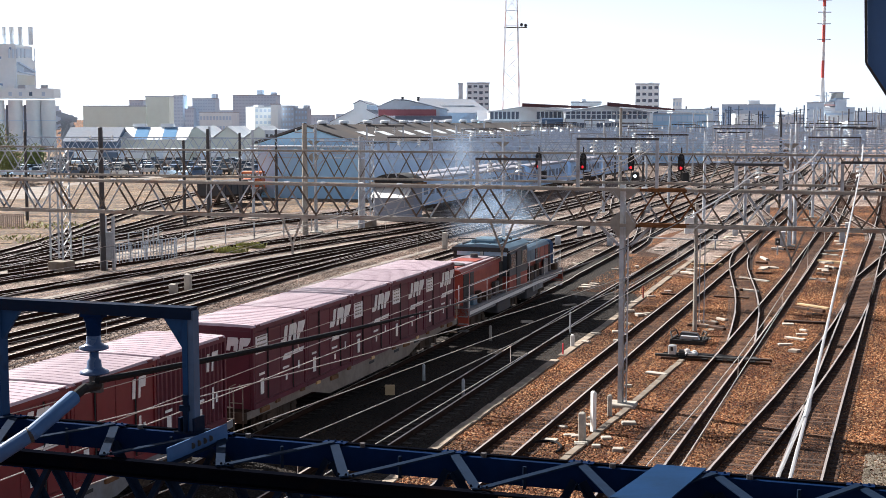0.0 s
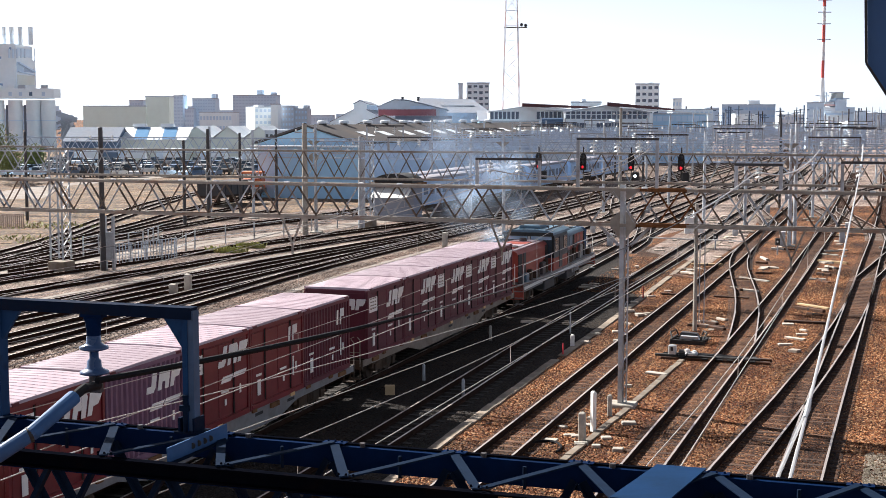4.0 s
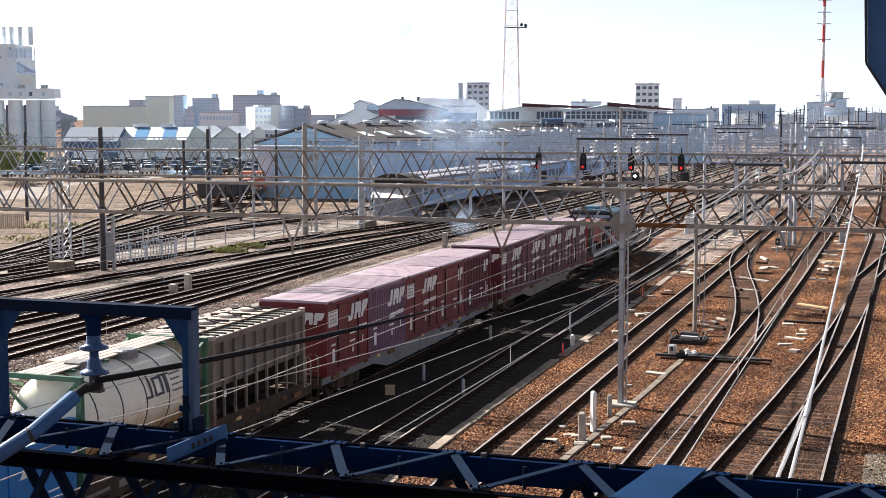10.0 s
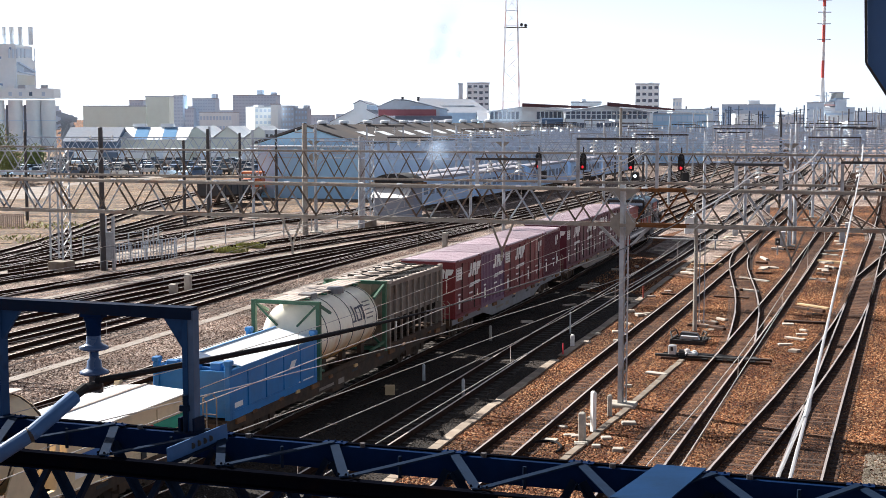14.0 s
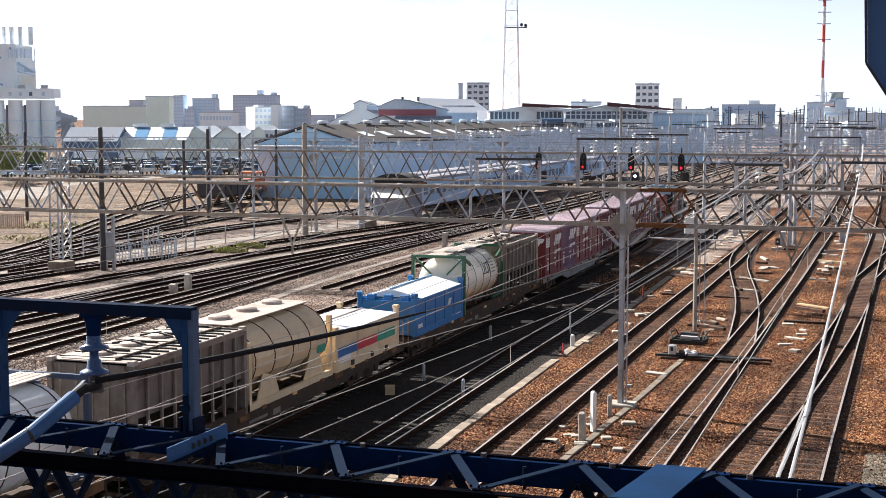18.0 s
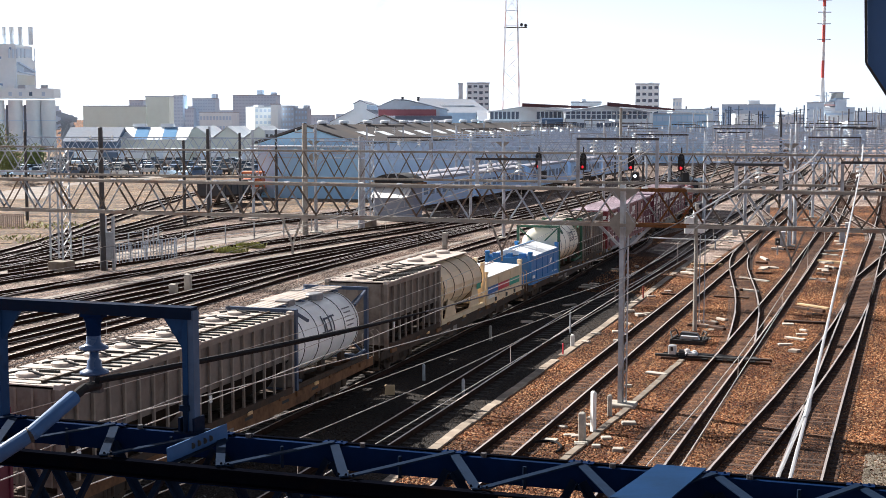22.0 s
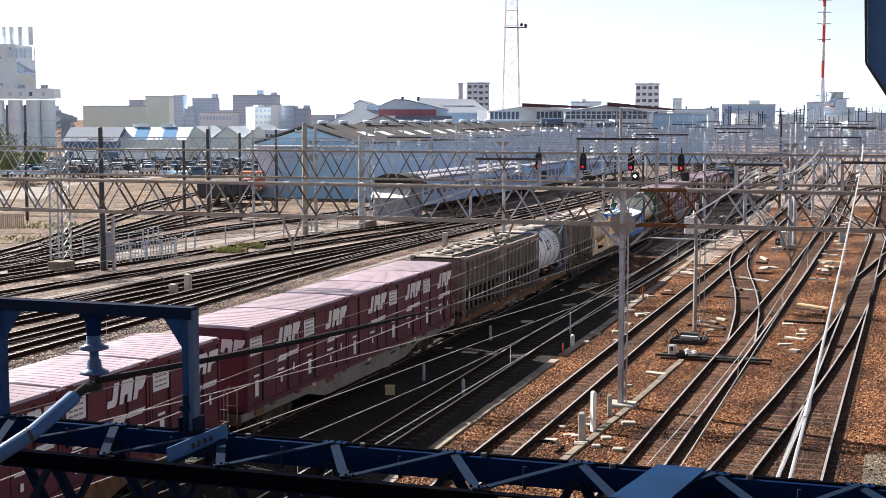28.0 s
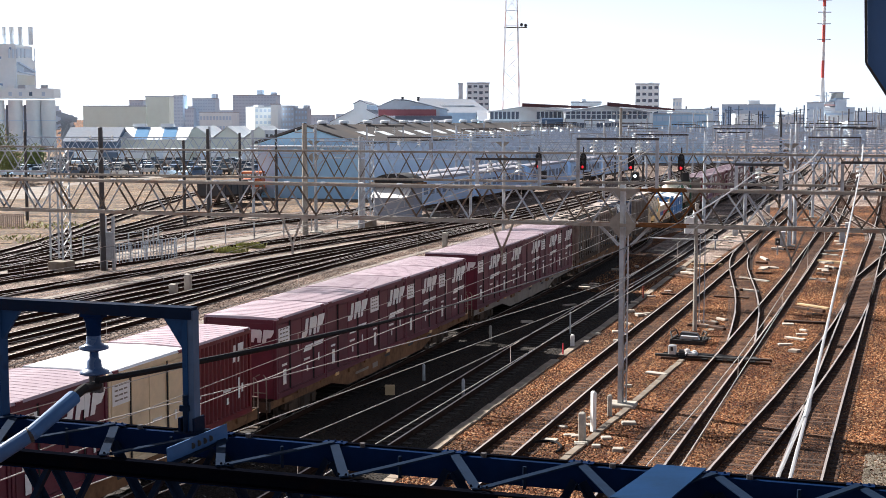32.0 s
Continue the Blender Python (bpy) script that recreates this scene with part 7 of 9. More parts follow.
for y in (5.6, 11.5):
    part("exhaust", Mesh().tube([(0, y, 2.9), (0, y, 3.12)], [0.22, 0.18], 12), M["dark"], loco)
    part("fan_ring", Mesh().tube([(0, y + (-3.4 if y < 8 else 3.6), 2.92), (0, y + (-3.4 if y < 8 else 3.6), 3.0)], 0.6, 18), M["dark"], loco)
for y in (0.2, 17.5):
    part("end_beam", Mesh().box(-1.42, 1.42, y, y + 0.12, 0.55, 1.28), M["orange"], loco)
    part("coupler", Mesh().box(-0.13, 0.13, y - (0.4 if y < 5 else 0), y + (0.5 if y > 5 else 0), 0.72, 1.0, 0, 0.02), M["underframe"], loco)
for y in (3.2, 14.4):
    bogie(loco, y, axles=(-1.1, 1.1), wheel=BIGWHEEL, r=0.43)
bogie(loco, 8.9, axles=(0.0,), wheel=BIGWHEEL, r=0.43)

# ---- the town behind ----
AHEAD = Matrix.Rotation(radians(18.6), 4, "Z")


def spot(across, ahead, z=0.0, turn=0.0):
    """A pose by metres across and ahead of the bridge."""
    return AHEAD @ pose(across, ahead, z, 0, 0, turn)


def block(across0, across1, ahead, deep, height, wall, label, category="building", grid=None, win="glass", roof="wallgrey", extras=(), name="apartment_building", base=GROUND, balcony=False, turn=0.0, side=0):
    """A flat-roofed building: walls, parapet roof, windows in rows, roof huts."""
    w = across1 - across0
    top = thing(name, spot((across0 + across1) / 2, ahead, 0, turn), label, category)
    part("wall", Mesh().box(-w / 2, w / 2, 0, deep, base, height), M[wall], top)
    t = max(0.15, height * 0.012)
    part("roof", Mesh().box(-w / 2 - t / 2, w / 2 + t / 2, -t / 2, deep + t / 2, height, height + t * 2), M[roof], top)
    for x0, x1, h, m in extras:
        part("roof_hut", Mesh().box(x0, x1, deep * 0.2, deep * 0.7, height, h), M[m], top)
    if grid:
        rows, cols, z0, frac, hfrac = grid
        dz, dx = (height - z0) / rows, w / cols
        pane = Mesh().box(-dx * frac / 2, dx * frac / 2, -0.08, 0.05, 0, dz * hfrac).data("window", M[win])
        slab = Mesh().box(-dx * 0.46, dx * 0.46, -0.9, 0.0, -0.1, 0.9, 0, 0.05).data("balcony", M[wall]) if balcony else None
        for r in range(rows):
            for c in range(cols):
                part("window", pane, None, top, at=pose(-w / 2 + dx * (c + 0.5), 0, z0 + dz * r + dz * 0.25))
                if slab and c % 2:
                    part("balcony", slab, None, top, at=pose(-w / 2 + dx * (c + 0.5), 0, z0 + dz * r))
        if side:
            dy = deep / side
            pane = Mesh().box(-0.05, 0.08, -dy * 0.3, dy * 0.3, 0, dz * hfrac).data("window", M[win])
            for r in range(rows):
                for c in range(side):
                    for s in (-1, 1):
                        part("window", pane, None, top, at=pose(s * w / 2 - (0.03 if s > 0 else 0), dy * (c + 0.5), z0 + dz * r + dz * 0.25))
    return top


# cement works with silos
D = 430.0
works = thing("cement_works", spot(0, D), "pale cement works with a row of white silos", "industrial building")
for u0, u1 in ((-18, 12), (19, 44), (51, 76), (77, 102)):
    x = ((u0 + u1) / 2 - 784) / 2412 * D
    r = (u1 - u0) / 2 / 2412 * D
    part("silo", Mesh().tube([(x, 0, GROUND), (x, 0, 14.90)], r, 20), M["wallwhite"], works, "white round silo", smooth=False)
    part("silo_ring", Mesh().tube([(x, 0, 8.31), (x, 0, 8.66)], r + 0.12, 20), M["haze"], works)
part("deck", Mesh().box(-145.1, -121.2, -3.0, 5.0, 15.62, 18.47), M["wallwhite"], works)
part("deck_rail", Mesh().box(-145.1, -120.8, -3.3, -3.1, 15.08, 15.44), M["haze"], works)
part("tower", Mesh().box(-152.0, -133.57, 0.0, 20.0, 18.4, 27.97), M["wallwhite"], works)
part("tower_head", Mesh().box(-152.0, -133.57, 0.0, 17.6, 27.97, 32.35), M["wallwhite"], works)
for y0, y1, z0, z1, m in ((1.5, 16.5, 28.67, 31.3, "haze"), (0.8, 18.8, 19.73, 22.89, "beige"), (0.6, 7.5, 23.59, 26.57, "hazewin"), (8.5, 18.5, 23.94, 25.17, "greyblue")):
    part("wall_bay", Mesh().box(-133.57, -133.57+0.12, y0, y1, z0, z1), M[m], works)
part("tower_stair", Mesh().bar((-133.57+0.5, 1.0, 26.57), (-133.57+0.5, 18.0, 24.29), 0.9, 0.5).bar((-133.57+0.5, 1.0, 23.77), (-133.57+0.5, 18.0, 23.24), 0.9, 0.3), M["haze"], works)
part("corner_pipe", Mesh().tube([(-133.57-0.2, 20.2, 18.4), (-133.57-0.2, 20.2, 32.0)], 0.3, 8), M["wallbrown"], works)
for u0, u1, v in ((-4, 6, 105), (-4, 7, 152), (20, 24, 89)):
    part("window", Mesh().box((u0 - 784) / 2423 * D, (u1 - 784) / 2423 * D, -0.1, 0.1, 19.73 + (150 - v) * 0.178, 20.43 + (150 - v) * 0.178), M["coachgrey"], works)
for u in (9, 22, 37, 55):
    x = (u - 784) / 2412 * D
    part("vent_pipe", Mesh().tube([(x, 4, 32.19), (x, 4, 35.76), (x, 4, 37.85)], [0.75, 0.75, 0.8], 12), M["wallwhite"], works, "pale vent stack")
    part("pipe_ring", Mesh().tube([(x, 4, 35.40), (x, 4, 35.58)], 0.75, 12), M["haze"], works)
part("conveyor", Mesh().bar((-121.9, 2, 10.80), (-115.5, 2, 8.66), 1.4, 1.6).bar((-121.9, 2, 7.59), (-116.6, 2, 9.91), 0.8, 0.8).box(-120.5, -117.6, 2, 6, GROUND, 10.27), M["wallgrey"], works)

for u in (6, 30, 48, 66, 88):
    x = (u - 784) / 2412 * D
    part("deck_box", Mesh().box(x - 1.1, x + 1.1, -3.2, -2.2, 18.47, 19.54, 0, 0.1), M["wallwhite" if u % 4 else "wallgrey"], works)
    part("deck_window", Mesh().box(x - 0.8, x + 0.2, -3.06, -2.98, 16.15, 17.40), M["coachblue" if u in (6, 66) else "hazewin"], works)
# slate boxes added to give the dark gaps between the silos
for u in (15, 47, 76):
    x = (u - 784) / 2412 * D
    part("silo_gap", Mesh().box(x - 0.45, x + 0.45, 1.0, 2.0, GROUND, 13.48), M["slate"], works, "dark fill added in the gap between silos")
for k in range(5):
    x = (24 + k * 7 - 784) / 2412 * D
    part("tower_pipe", Mesh().tube([(x, -0.4, 27.91), (x, -0.4, 30.76)], 0.35, 8), M["haze"], works)
for k, (u0, v0, u1, v1) in enumerate(((104, 226, 130, 214), (104, 236, 134, 222), (110, 240, 122, 214), (118, 244, 138, 228), (106, 214, 128, 232))):
    part("conveyor_strut", Mesh().bar(((u0 - 784) / 2412 * D, 1.0, 9.47 + (207.5 - v0) / 2412 * D), ((u1 - 784) / 2412 * D, 1.0, 9.47 + (207.5 - v1) / 2412 * D), 0.5), M["wallgrey"], works)

# big plain halls and towers, the far ones in haze-tinted colours
block(-94.6, -78.11, 360, 30, 12.31, "beige", "plain beige warehouse with a flat roof", name="warehouse", roof="wallgrey")
block(-78.33, -72.08, 361, 6, 14.83, "beige", "plain beige warehouse with a flat roof", name="warehouse", extras=((-3, 0, 15.23, "beige"),))
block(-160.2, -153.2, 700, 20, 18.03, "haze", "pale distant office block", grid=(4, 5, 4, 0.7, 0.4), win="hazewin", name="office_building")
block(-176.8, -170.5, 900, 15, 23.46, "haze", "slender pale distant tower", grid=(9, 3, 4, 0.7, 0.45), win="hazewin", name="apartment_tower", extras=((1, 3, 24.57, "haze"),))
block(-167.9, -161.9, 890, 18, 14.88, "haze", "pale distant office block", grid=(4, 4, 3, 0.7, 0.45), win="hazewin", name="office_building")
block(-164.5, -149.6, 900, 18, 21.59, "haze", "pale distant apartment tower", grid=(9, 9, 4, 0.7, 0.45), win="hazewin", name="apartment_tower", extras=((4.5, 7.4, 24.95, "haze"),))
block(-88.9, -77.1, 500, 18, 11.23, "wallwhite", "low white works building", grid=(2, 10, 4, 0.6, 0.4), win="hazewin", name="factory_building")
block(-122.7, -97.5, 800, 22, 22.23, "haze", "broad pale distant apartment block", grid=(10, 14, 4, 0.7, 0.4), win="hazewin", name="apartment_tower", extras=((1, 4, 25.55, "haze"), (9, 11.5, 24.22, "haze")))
block(-61.9, -56.3, 450, 14, 12.73, "wallwhite", "plain white apartment block", grid=(5, 4, 3, 0.6, 0.45), win="hazewin", extras=((-1, 1, 13.48, "wallwhite"),), turn=20)
block(-55.3, -53.1, 440, 10, 13.57, "wallwhite", "narrow white stair tower", name="stair_tower")
block(-54.1, -49.2, 452, 14, 13.10, "wallbrown", "plain blue-grey apartment block", grid=(6, 5, 3, 0.6, 0.45), win="hazewin")
block(-50.2, -45.1, 455, 14, 12.20, "wallbrown", "plain blue-grey apartment block", grid=(5, 5, 3, 0.6, 0.45), win="hazewin", extras=((1, 2.5, 13.52, "wallgrey"),))
block(-64.4, -52.3, 650, 14, 10.41, "haze", "row of pale distant houses", grid=(2, 9, 3, 0.5, 0.4), win="hazewin", name="house_row")
block(6.3, 8.1, 560, 10, 23.05, "wallgrey", "grey stair tower of an apartment block", name="stair_tower")
block(9.7, 18.8, 556, 14, 23.05, "wallwhite", "white apartment block with balconies", grid=(8, 4, 4, 0.62, 0.5), balcony=True, win="darkwin", extras=((0, 3, 23.74, "wallwhite"),))
block(86.9, 97.7, 620, 14, 24.24, "wallwhite", "white apartment block with balconies", grid=(7, 4, 4, 0.62, 0.5), balcony=True, win="darkwin", extras=((1, 3, 25.27, "wallwhite"),))
block(93.79, 97.49, 560, 4, 16.87, "wallwhite", "plain white apartment block", grid=(4, 3, 3, 0.5, 0.4), win="hazewin", extras=((-1, 2, 17.01, "wallwhite"),))
block(142.36, 169.79, 700, 6, 15.86, "greyblue", "grey-blue office block with bands of windows", grid=(3, 12, 5, 0.8, 0.4), win="coachgrey", name="office_building", extras=((0, 6, 18.15, "wallwhite"),))
block(114.06, 119.56, 430, 3, 13.92, "haze", "pale blue works block with a flat roof", name="works_building", grid=(2, 2, 9, 0.7, 0.3), win="hazewin")
tiers = thing("works_tower", spot(123.38, 436), "white stepped works tower with open landings", "industrial building")
part("lower_storey", Mesh().box(-2.16, 5.76, 0, 7, 8.26, 11.66, 0, 0.1), M["wallwhite"], tiers)
part("window_band", Mesh().box(-1.8, 5.4, -0.2, 6.8, 10.23, 10.94, 0, 0.1), M["hazewin"], tiers)
part("storey", Mesh().box(-3.59, 1.44, 0.3, 7.3, 11.66, 12.73, 0, 0.1), M["wallwhite"], tiers)
part("landing", Mesh().box(-6.11, 1.8, -0.4, 6.6, 14.25, 14.52, 0, 0.1), M["wallgrey"], tiers)
part("red_band", Mesh().box(-2.16, 1.44, 0.1, 7.1, 13.09, 13.63, 0, 0.1), M["palered"], tiers)
part("storey", Mesh().box(-1.8, 1.08, 0.5, 7.5, 13.63, 14.34, 0, 0.1), M["wallwhite"], tiers)
part("stair_core", Mesh().box(1.44, 5.04, 0.2, 7.2, 11.66, 15.23, 0, 0.1), M["haze"], tiers)
part("landing", Mesh().box(1.44, 5.76, -0.3, 6.7, 15.32, 15.59, 0, 0.1), M["greyblue"], tiers)
part("head_house", Mesh().box(1.8, 3.96, 0.4, 7.4, 15.59, 17.2, 0, 0.1), M["beige"], tiers)
part("roof_slab", Mesh().box(-0.72, 4.14, 0, 7, 17.29, 17.55, 0, 0.1), M["wallbrown"], tiers)
part("roof_slab", Mesh().box(-1.08, 1.8, 0, 7, 16.22, 16.39, 0, 0.1), M["wallgrey"], tiers)
part("post", Mesh().box(-0.54, -0.36, 3, 10, 14.34, 17.55, 0, 0.1), M["wallgrey"], tiers)
part("annexe", Mesh().box(4.68, 8.28, 2, 9, 8.26, 12.73, 0, 0.1), M["haze"], tiers)
block(135.9, 142.2, 460, 12, 11.47, "haze", "pale low building behind the yard", grid=(2, 6, 4, 0.6, 0.4), win="hazewin", name="works_building")
# distant town: haze painted into walls and windows as pale blue
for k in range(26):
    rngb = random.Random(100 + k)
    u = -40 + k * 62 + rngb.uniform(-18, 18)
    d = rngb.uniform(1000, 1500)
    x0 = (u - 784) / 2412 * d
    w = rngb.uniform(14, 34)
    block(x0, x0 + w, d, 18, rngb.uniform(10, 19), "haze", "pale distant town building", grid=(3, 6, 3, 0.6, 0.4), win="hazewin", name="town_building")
block(220.5, 244.7, 900, 14, 11.14, "wallwhite", "row of pale distant houses", grid=(2, 12, 3, 0.5, 0.4), win="hazewin", name="house_row")

# roofs with several gables


def gable_shed(across0, across1, ahead, deep, eave, ridge, wall, roof, label, turn=0.0, stripes=0, vents=0, name="shed", gable_front=False, rim=None):
    """A shed with a pitched roof; the ridge runs across, or ahead where the gable faces the yard."""
    w = across1 - across0
    top = thing(name, spot((across0 + across1) / 2, ahead, 0, turn), label, "shed")
    h = w / 2
    if gable_front:
        part("wall", Mesh().extrude([(-h, GROUND), (h, GROUND), (h, eave), (0, ridge - 0.1), (-h, eave)], 0, deep), M[wall], top)
        for s in (-1, 1):
            part("roof", Mesh().add([(0, -0.4, ridge), (s * (h + 0.4), -0.4, eave - 0.05), (s * (h + 0.4), deep + 0.4, eave - 0.05), (0, deep + 0.4, ridge), (0, -0.4, ridge + 0.15), (s * (h + 0.4), -0.4, eave + 0.1), (s * (h + 0.4), deep + 0.4, eave + 0.1), (0, deep + 0.4, ridge + 0.15)],
                                    [(0, 1, 2, 3), (7, 6, 5, 4), (0, 4, 5, 1), (1, 5, 6, 2), (2, 6, 7, 3), (3, 7, 4, 0)]), M[roof], top)
    else:
        part("wall", Mesh().extrude([(0, GROUND), (deep, GROUND), (deep, eave), (deep / 2, ridge - 0.1), (0, eave)], -h, h, axis="x"), M[wall], top)
        for y0, y1 in ((-0.4, deep / 2), (deep + 0.4, deep / 2)):
            part("roof", Mesh().add([(-h - 0.3, y0, eave - 0.05), (h + 0.3, y0, eave - 0.05), (h + 0.3, y1, ridge), (-h - 0.3, y1, ridge), (-h - 0.3, y0, eave + 0.1), (h + 0.3, y0, eave + 0.1), (h + 0.3, y1, ridge + 0.15), (-h - 0.3, y1, ridge + 0.15)],
                                    [(0, 1, 2, 3), (7, 6, 5, 4), (0, 4, 5, 1), (1, 5, 6, 2), (2, 6, 7, 3), (3, 7, 4, 0)]), M[roof], top)
        for k in range(stripes):
            x = -h + w * (k + 0.75) / (stripes + 0.35)
            a = w * 0.1
            part("skylight", Mesh().add([(x - a, -0.3, eave + 0.2), (x + a, -0.3, eave + 0.2), (x + a * 0.4, deep / 2, ridge + 0.22), (x - a * 1.6, deep / 2, ridge + 0.22)], [(0, 1, 2, 3)]), M["skylight"], top, "blue roof sheet")
            part("vent", Mesh().box(x - a * 2.2, x - a * 0.2, deep / 2 - 0.8, deep / 2 + 0.8, ridge + 0.1, ridge + 0.9, 0, 0.1), M["roofpale"], top)
    return top


gable_shed(-71.0, -56.5, 300, 16, 4.55, 7.17, "beige", "roofpale", "beige shed with a white roof and blue roof sheets", stripes=2)
gable_shed(-82.0, -70.7, 296, 13, 4.22, 7.18, "coachblue", "slate", "dark blue sloping lean-to shed")
for k in range(3):
    gable_shed(-58.6 + 7.0 * k - 0.05, -58.6 + 7.0 * (k + 1) - 0.1, 306, 26, 4.58, 7.37, "beige", "roofpale", "beige shed bay with a white gable roof", gable_front=True)
block(-39.2, -35.4, 301, 15, 6.41, "wallgrey", "low grey works building", grid=(2, 4, 3, 0.6, 0.4), name="factory_building")
# long shed whose gable faces the yard, with a row of roof vents
shed_y = 150.0
shed = thing("long_shed", (-67.6, shed_y, 0), "long shed with pale blue walls and slate roof", "shed")
h = 6.6
part("wall", Mesh().extrude([(-h, GROUND), (h, GROUND), (h, 6.3), (0, 8.3), (-h, 6.3)], 0, 250), M["paleblue"], shed)
part("side_cladding", Mesh().box(h + 0.005, h + 0.06, 0.3, 250, GROUND, 6.2), M["greyblue"], shed, "grey-blue side cladding")
for s in (-1, 1):
    part("roof", Mesh().add([(0, -0.5, 8.4), (s * (h + 0.5), -0.5, 6.3), (s * (h + 0.5), 250, 6.3), (0, 250, 8.4), (0, -0.5, 8.6), (s * (h + 0.5), -0.5, 6.5), (s * (h + 0.5), 250, 6.5), (0, 250, 8.6)],
                            [(0, 1, 2, 3), (7, 6, 5, 4), (0, 4, 5, 1), (1, 5, 6, 2), (2, 6, 7, 3), (3, 7, 4, 0)]), M["darkroof"], shed)
part("gable_window", Mesh().box(-2.2, -1.6, -0.06, 0.02, 6.6, 7.0).box(1.6, 2.2, -0.06, 0.02, 6.6, 7.0), M["white"], shed)
part("canopy", Mesh().box(-h - 0.3, h + 0.6, -2.6, -0.02, 6.0, 6.15), M["roofpale"], shed)
part("big_door", Mesh().box(-4.6, 4.6, -0.1, 0.02, GROUND, 4.6), M["paleblue"], shed)
part("door_rail", Mesh().box(-5, 5, -0.2, -0.02, 4.6, 4.75), M["wallgrey"], shed)
for y in (3.4, 10.2, 18.3, 24.7, 32.1, 38.3, 45.7, 52.2, 60.0, 66.2, 74.0):
    part("vent_neck", Mesh().box(-0.35, 0.35, y + 0.8, y + 1.5, 8.2, 8.72), M["darkroof"], shed)
    part("roof_vent", Mesh().tube([(0, y + 1.15, 8.7), (0, y + 1.15, 8.76), (0, y + 1.15, 9.02), (0, y + 1.15, 9.12)], [0.5, 0.64, 0.66, 0.5], 14), M["roofpale"], shed, "white round roof ventilator")
    part("skylight", Mesh().add([(3.2, y + 4, 7.72), (4.9, y + 4, 7.18), (4.9, y + 6.6, 7.18), (3.2, y + 6.6, 7.72)], [(0, 1, 2, 3)]), M["roofpale"], shed, "pale roof light")
# great hall behind
hall_a = thing("hall", spot(-20.01, 330), "white-gabled hall with a raised middle roof", "shed")
part("wall", Mesh().extrude([(-7.22, GROUND), (4.76, GROUND), *[(4.76, 9.77), (1.63, 11.4), (1.63, 12.75), (0.0, 13.43), (-1.5, 12.62), (-1.5, 11.4), (-7.22, 8.42)]], 0, 60), M["wallwhite"], hall_a)
for pts in ([(-1.63, 12.68), (0.0, 13.56), (0.0, 13.7), (-1.77, 12.75)], [(0.0, 13.56), (1.77, 12.68), (1.9, 12.75), (0.0, 13.7)], [(1.63, 11.26), (4.9, 9.64), (4.9, 9.77), (1.63, 11.47)], [(-1.5, 11.26), (-7.35, 8.28), (-7.35, 8.42), (-1.5, 11.47)]):
    part("roof", Mesh().extrude(pts, -0.5, 60.5), M["slate"], hall_a)
part("clerestory", Mesh().box(1.63, 1.63+0.1, 1.0, 59.0, 11.53, 12.48), M["greyblue"], hall_a, "band of clerestory glass")
hall = thing("works_hall", spot(-11.16, 322), "grey-gabled works hall with a maroon band", "building")
part("wall", Mesh().extrude([(-4.12, GROUND), (12.22, GROUND), *[(12.22, 11.09), (2.92, 13.4), (-0.26, 13.53), (-4.12, 11.88)]], 0, 30), M["wallgrey"], hall)
part("roof", Mesh().extrude([(-4.25, 11.88), (-0.26, 13.6), (2.92, 13.46), (12.49, 11.09), (12.49, 11.29), (2.92, 13.66), (-0.26, 13.77), (-4.25, 12.08)], -0.4, 30.4), M["slate"], hall)
part("band", Mesh().box(-3.98, 9.57, -0.3, -0.02, 9.9, 11.35), M["maroon"], hall, "maroon cladding band")
part("light_panel", Mesh().box(3.46, 8.77, -0.3, -0.02, 11.46, 12.21), M["greyblue"], hall)
part("light_panel", Mesh().box(10.36, 12.09, -0.3, -0.02, 9.24, 11.62), M["greyblue"], hall)
part("lower_roof", Mesh().extrude([(-6.0, 8.46), (-0.3, 9.77), (-0.3, 9.63), (-6.0, 8.33)], 0.0, 13.29, axis="x"), M["slate"], hall)
for x in (1.6, 5.32):
    part("cowl", Mesh().tube([(x, 2, 13.33), (x, 2, 14.12), (x, 2, 14.32)], [0.28, 0.28, 0.5], 10), M["dark"], hall)
rear = thing("rear_hall", spot(2.46, 372), "long hall with a dark blue roof and pale ridge line", "shed")
part("wall", Mesh().box(-9.98, 10.43, 0, 24, GROUND, 10.88), M["greyblue"], rear)
part("roof", Mesh().add([(-9.98, -0.4, 10.73), (10.74, -0.4, 10.73), (5.83, 12, 14.55), (-9.21, 12, 14.94), (-9.98, 24.4, 10.65), (10.74, 24.4, 10.65)],
     [(0, 1, 2, 3), (3, 2, 5, 4), (1, 5, 2), (0, 3, 4)]), M["slate"], rear)
part("ridge_strip", Mesh().bar((-3.07, 5.4, 12.84), (6.13, 5.4, 12.69), 0.3, 0.25), M["roofpale"], rear)
near_gable = thing("brown_shed", spot(-13.3, 306), "brown-roofed shed with a low gable", "shed")
part("wall", Mesh().extrude([(-7.32, GROUND), (7.58, GROUND), *[(7.58, 6.48), (0.0, 9.88), (-7.32, 7.49)]], 0, 10), M["wallbrown"], near_gable)
part("roof", Mesh().extrude([(-7.57, 7.36), (0.0, 9.88), (7.83, 6.36), (7.83, 6.61), (0.0, 10.07), (-7.57, 7.55)], -0.4, 10.4), M["darkroof"], near_gable)
gable_shed(9.0, 16.8, 340, 30, 8.52, 11.13, "paleblue", "slate", "pale blue shed behind the yard")

# long depot offices with ribbon windows under thin maroon roofs
off = thing("depot_office", spot(17.95, 292), "long white depot office with ribbon windows", "building")
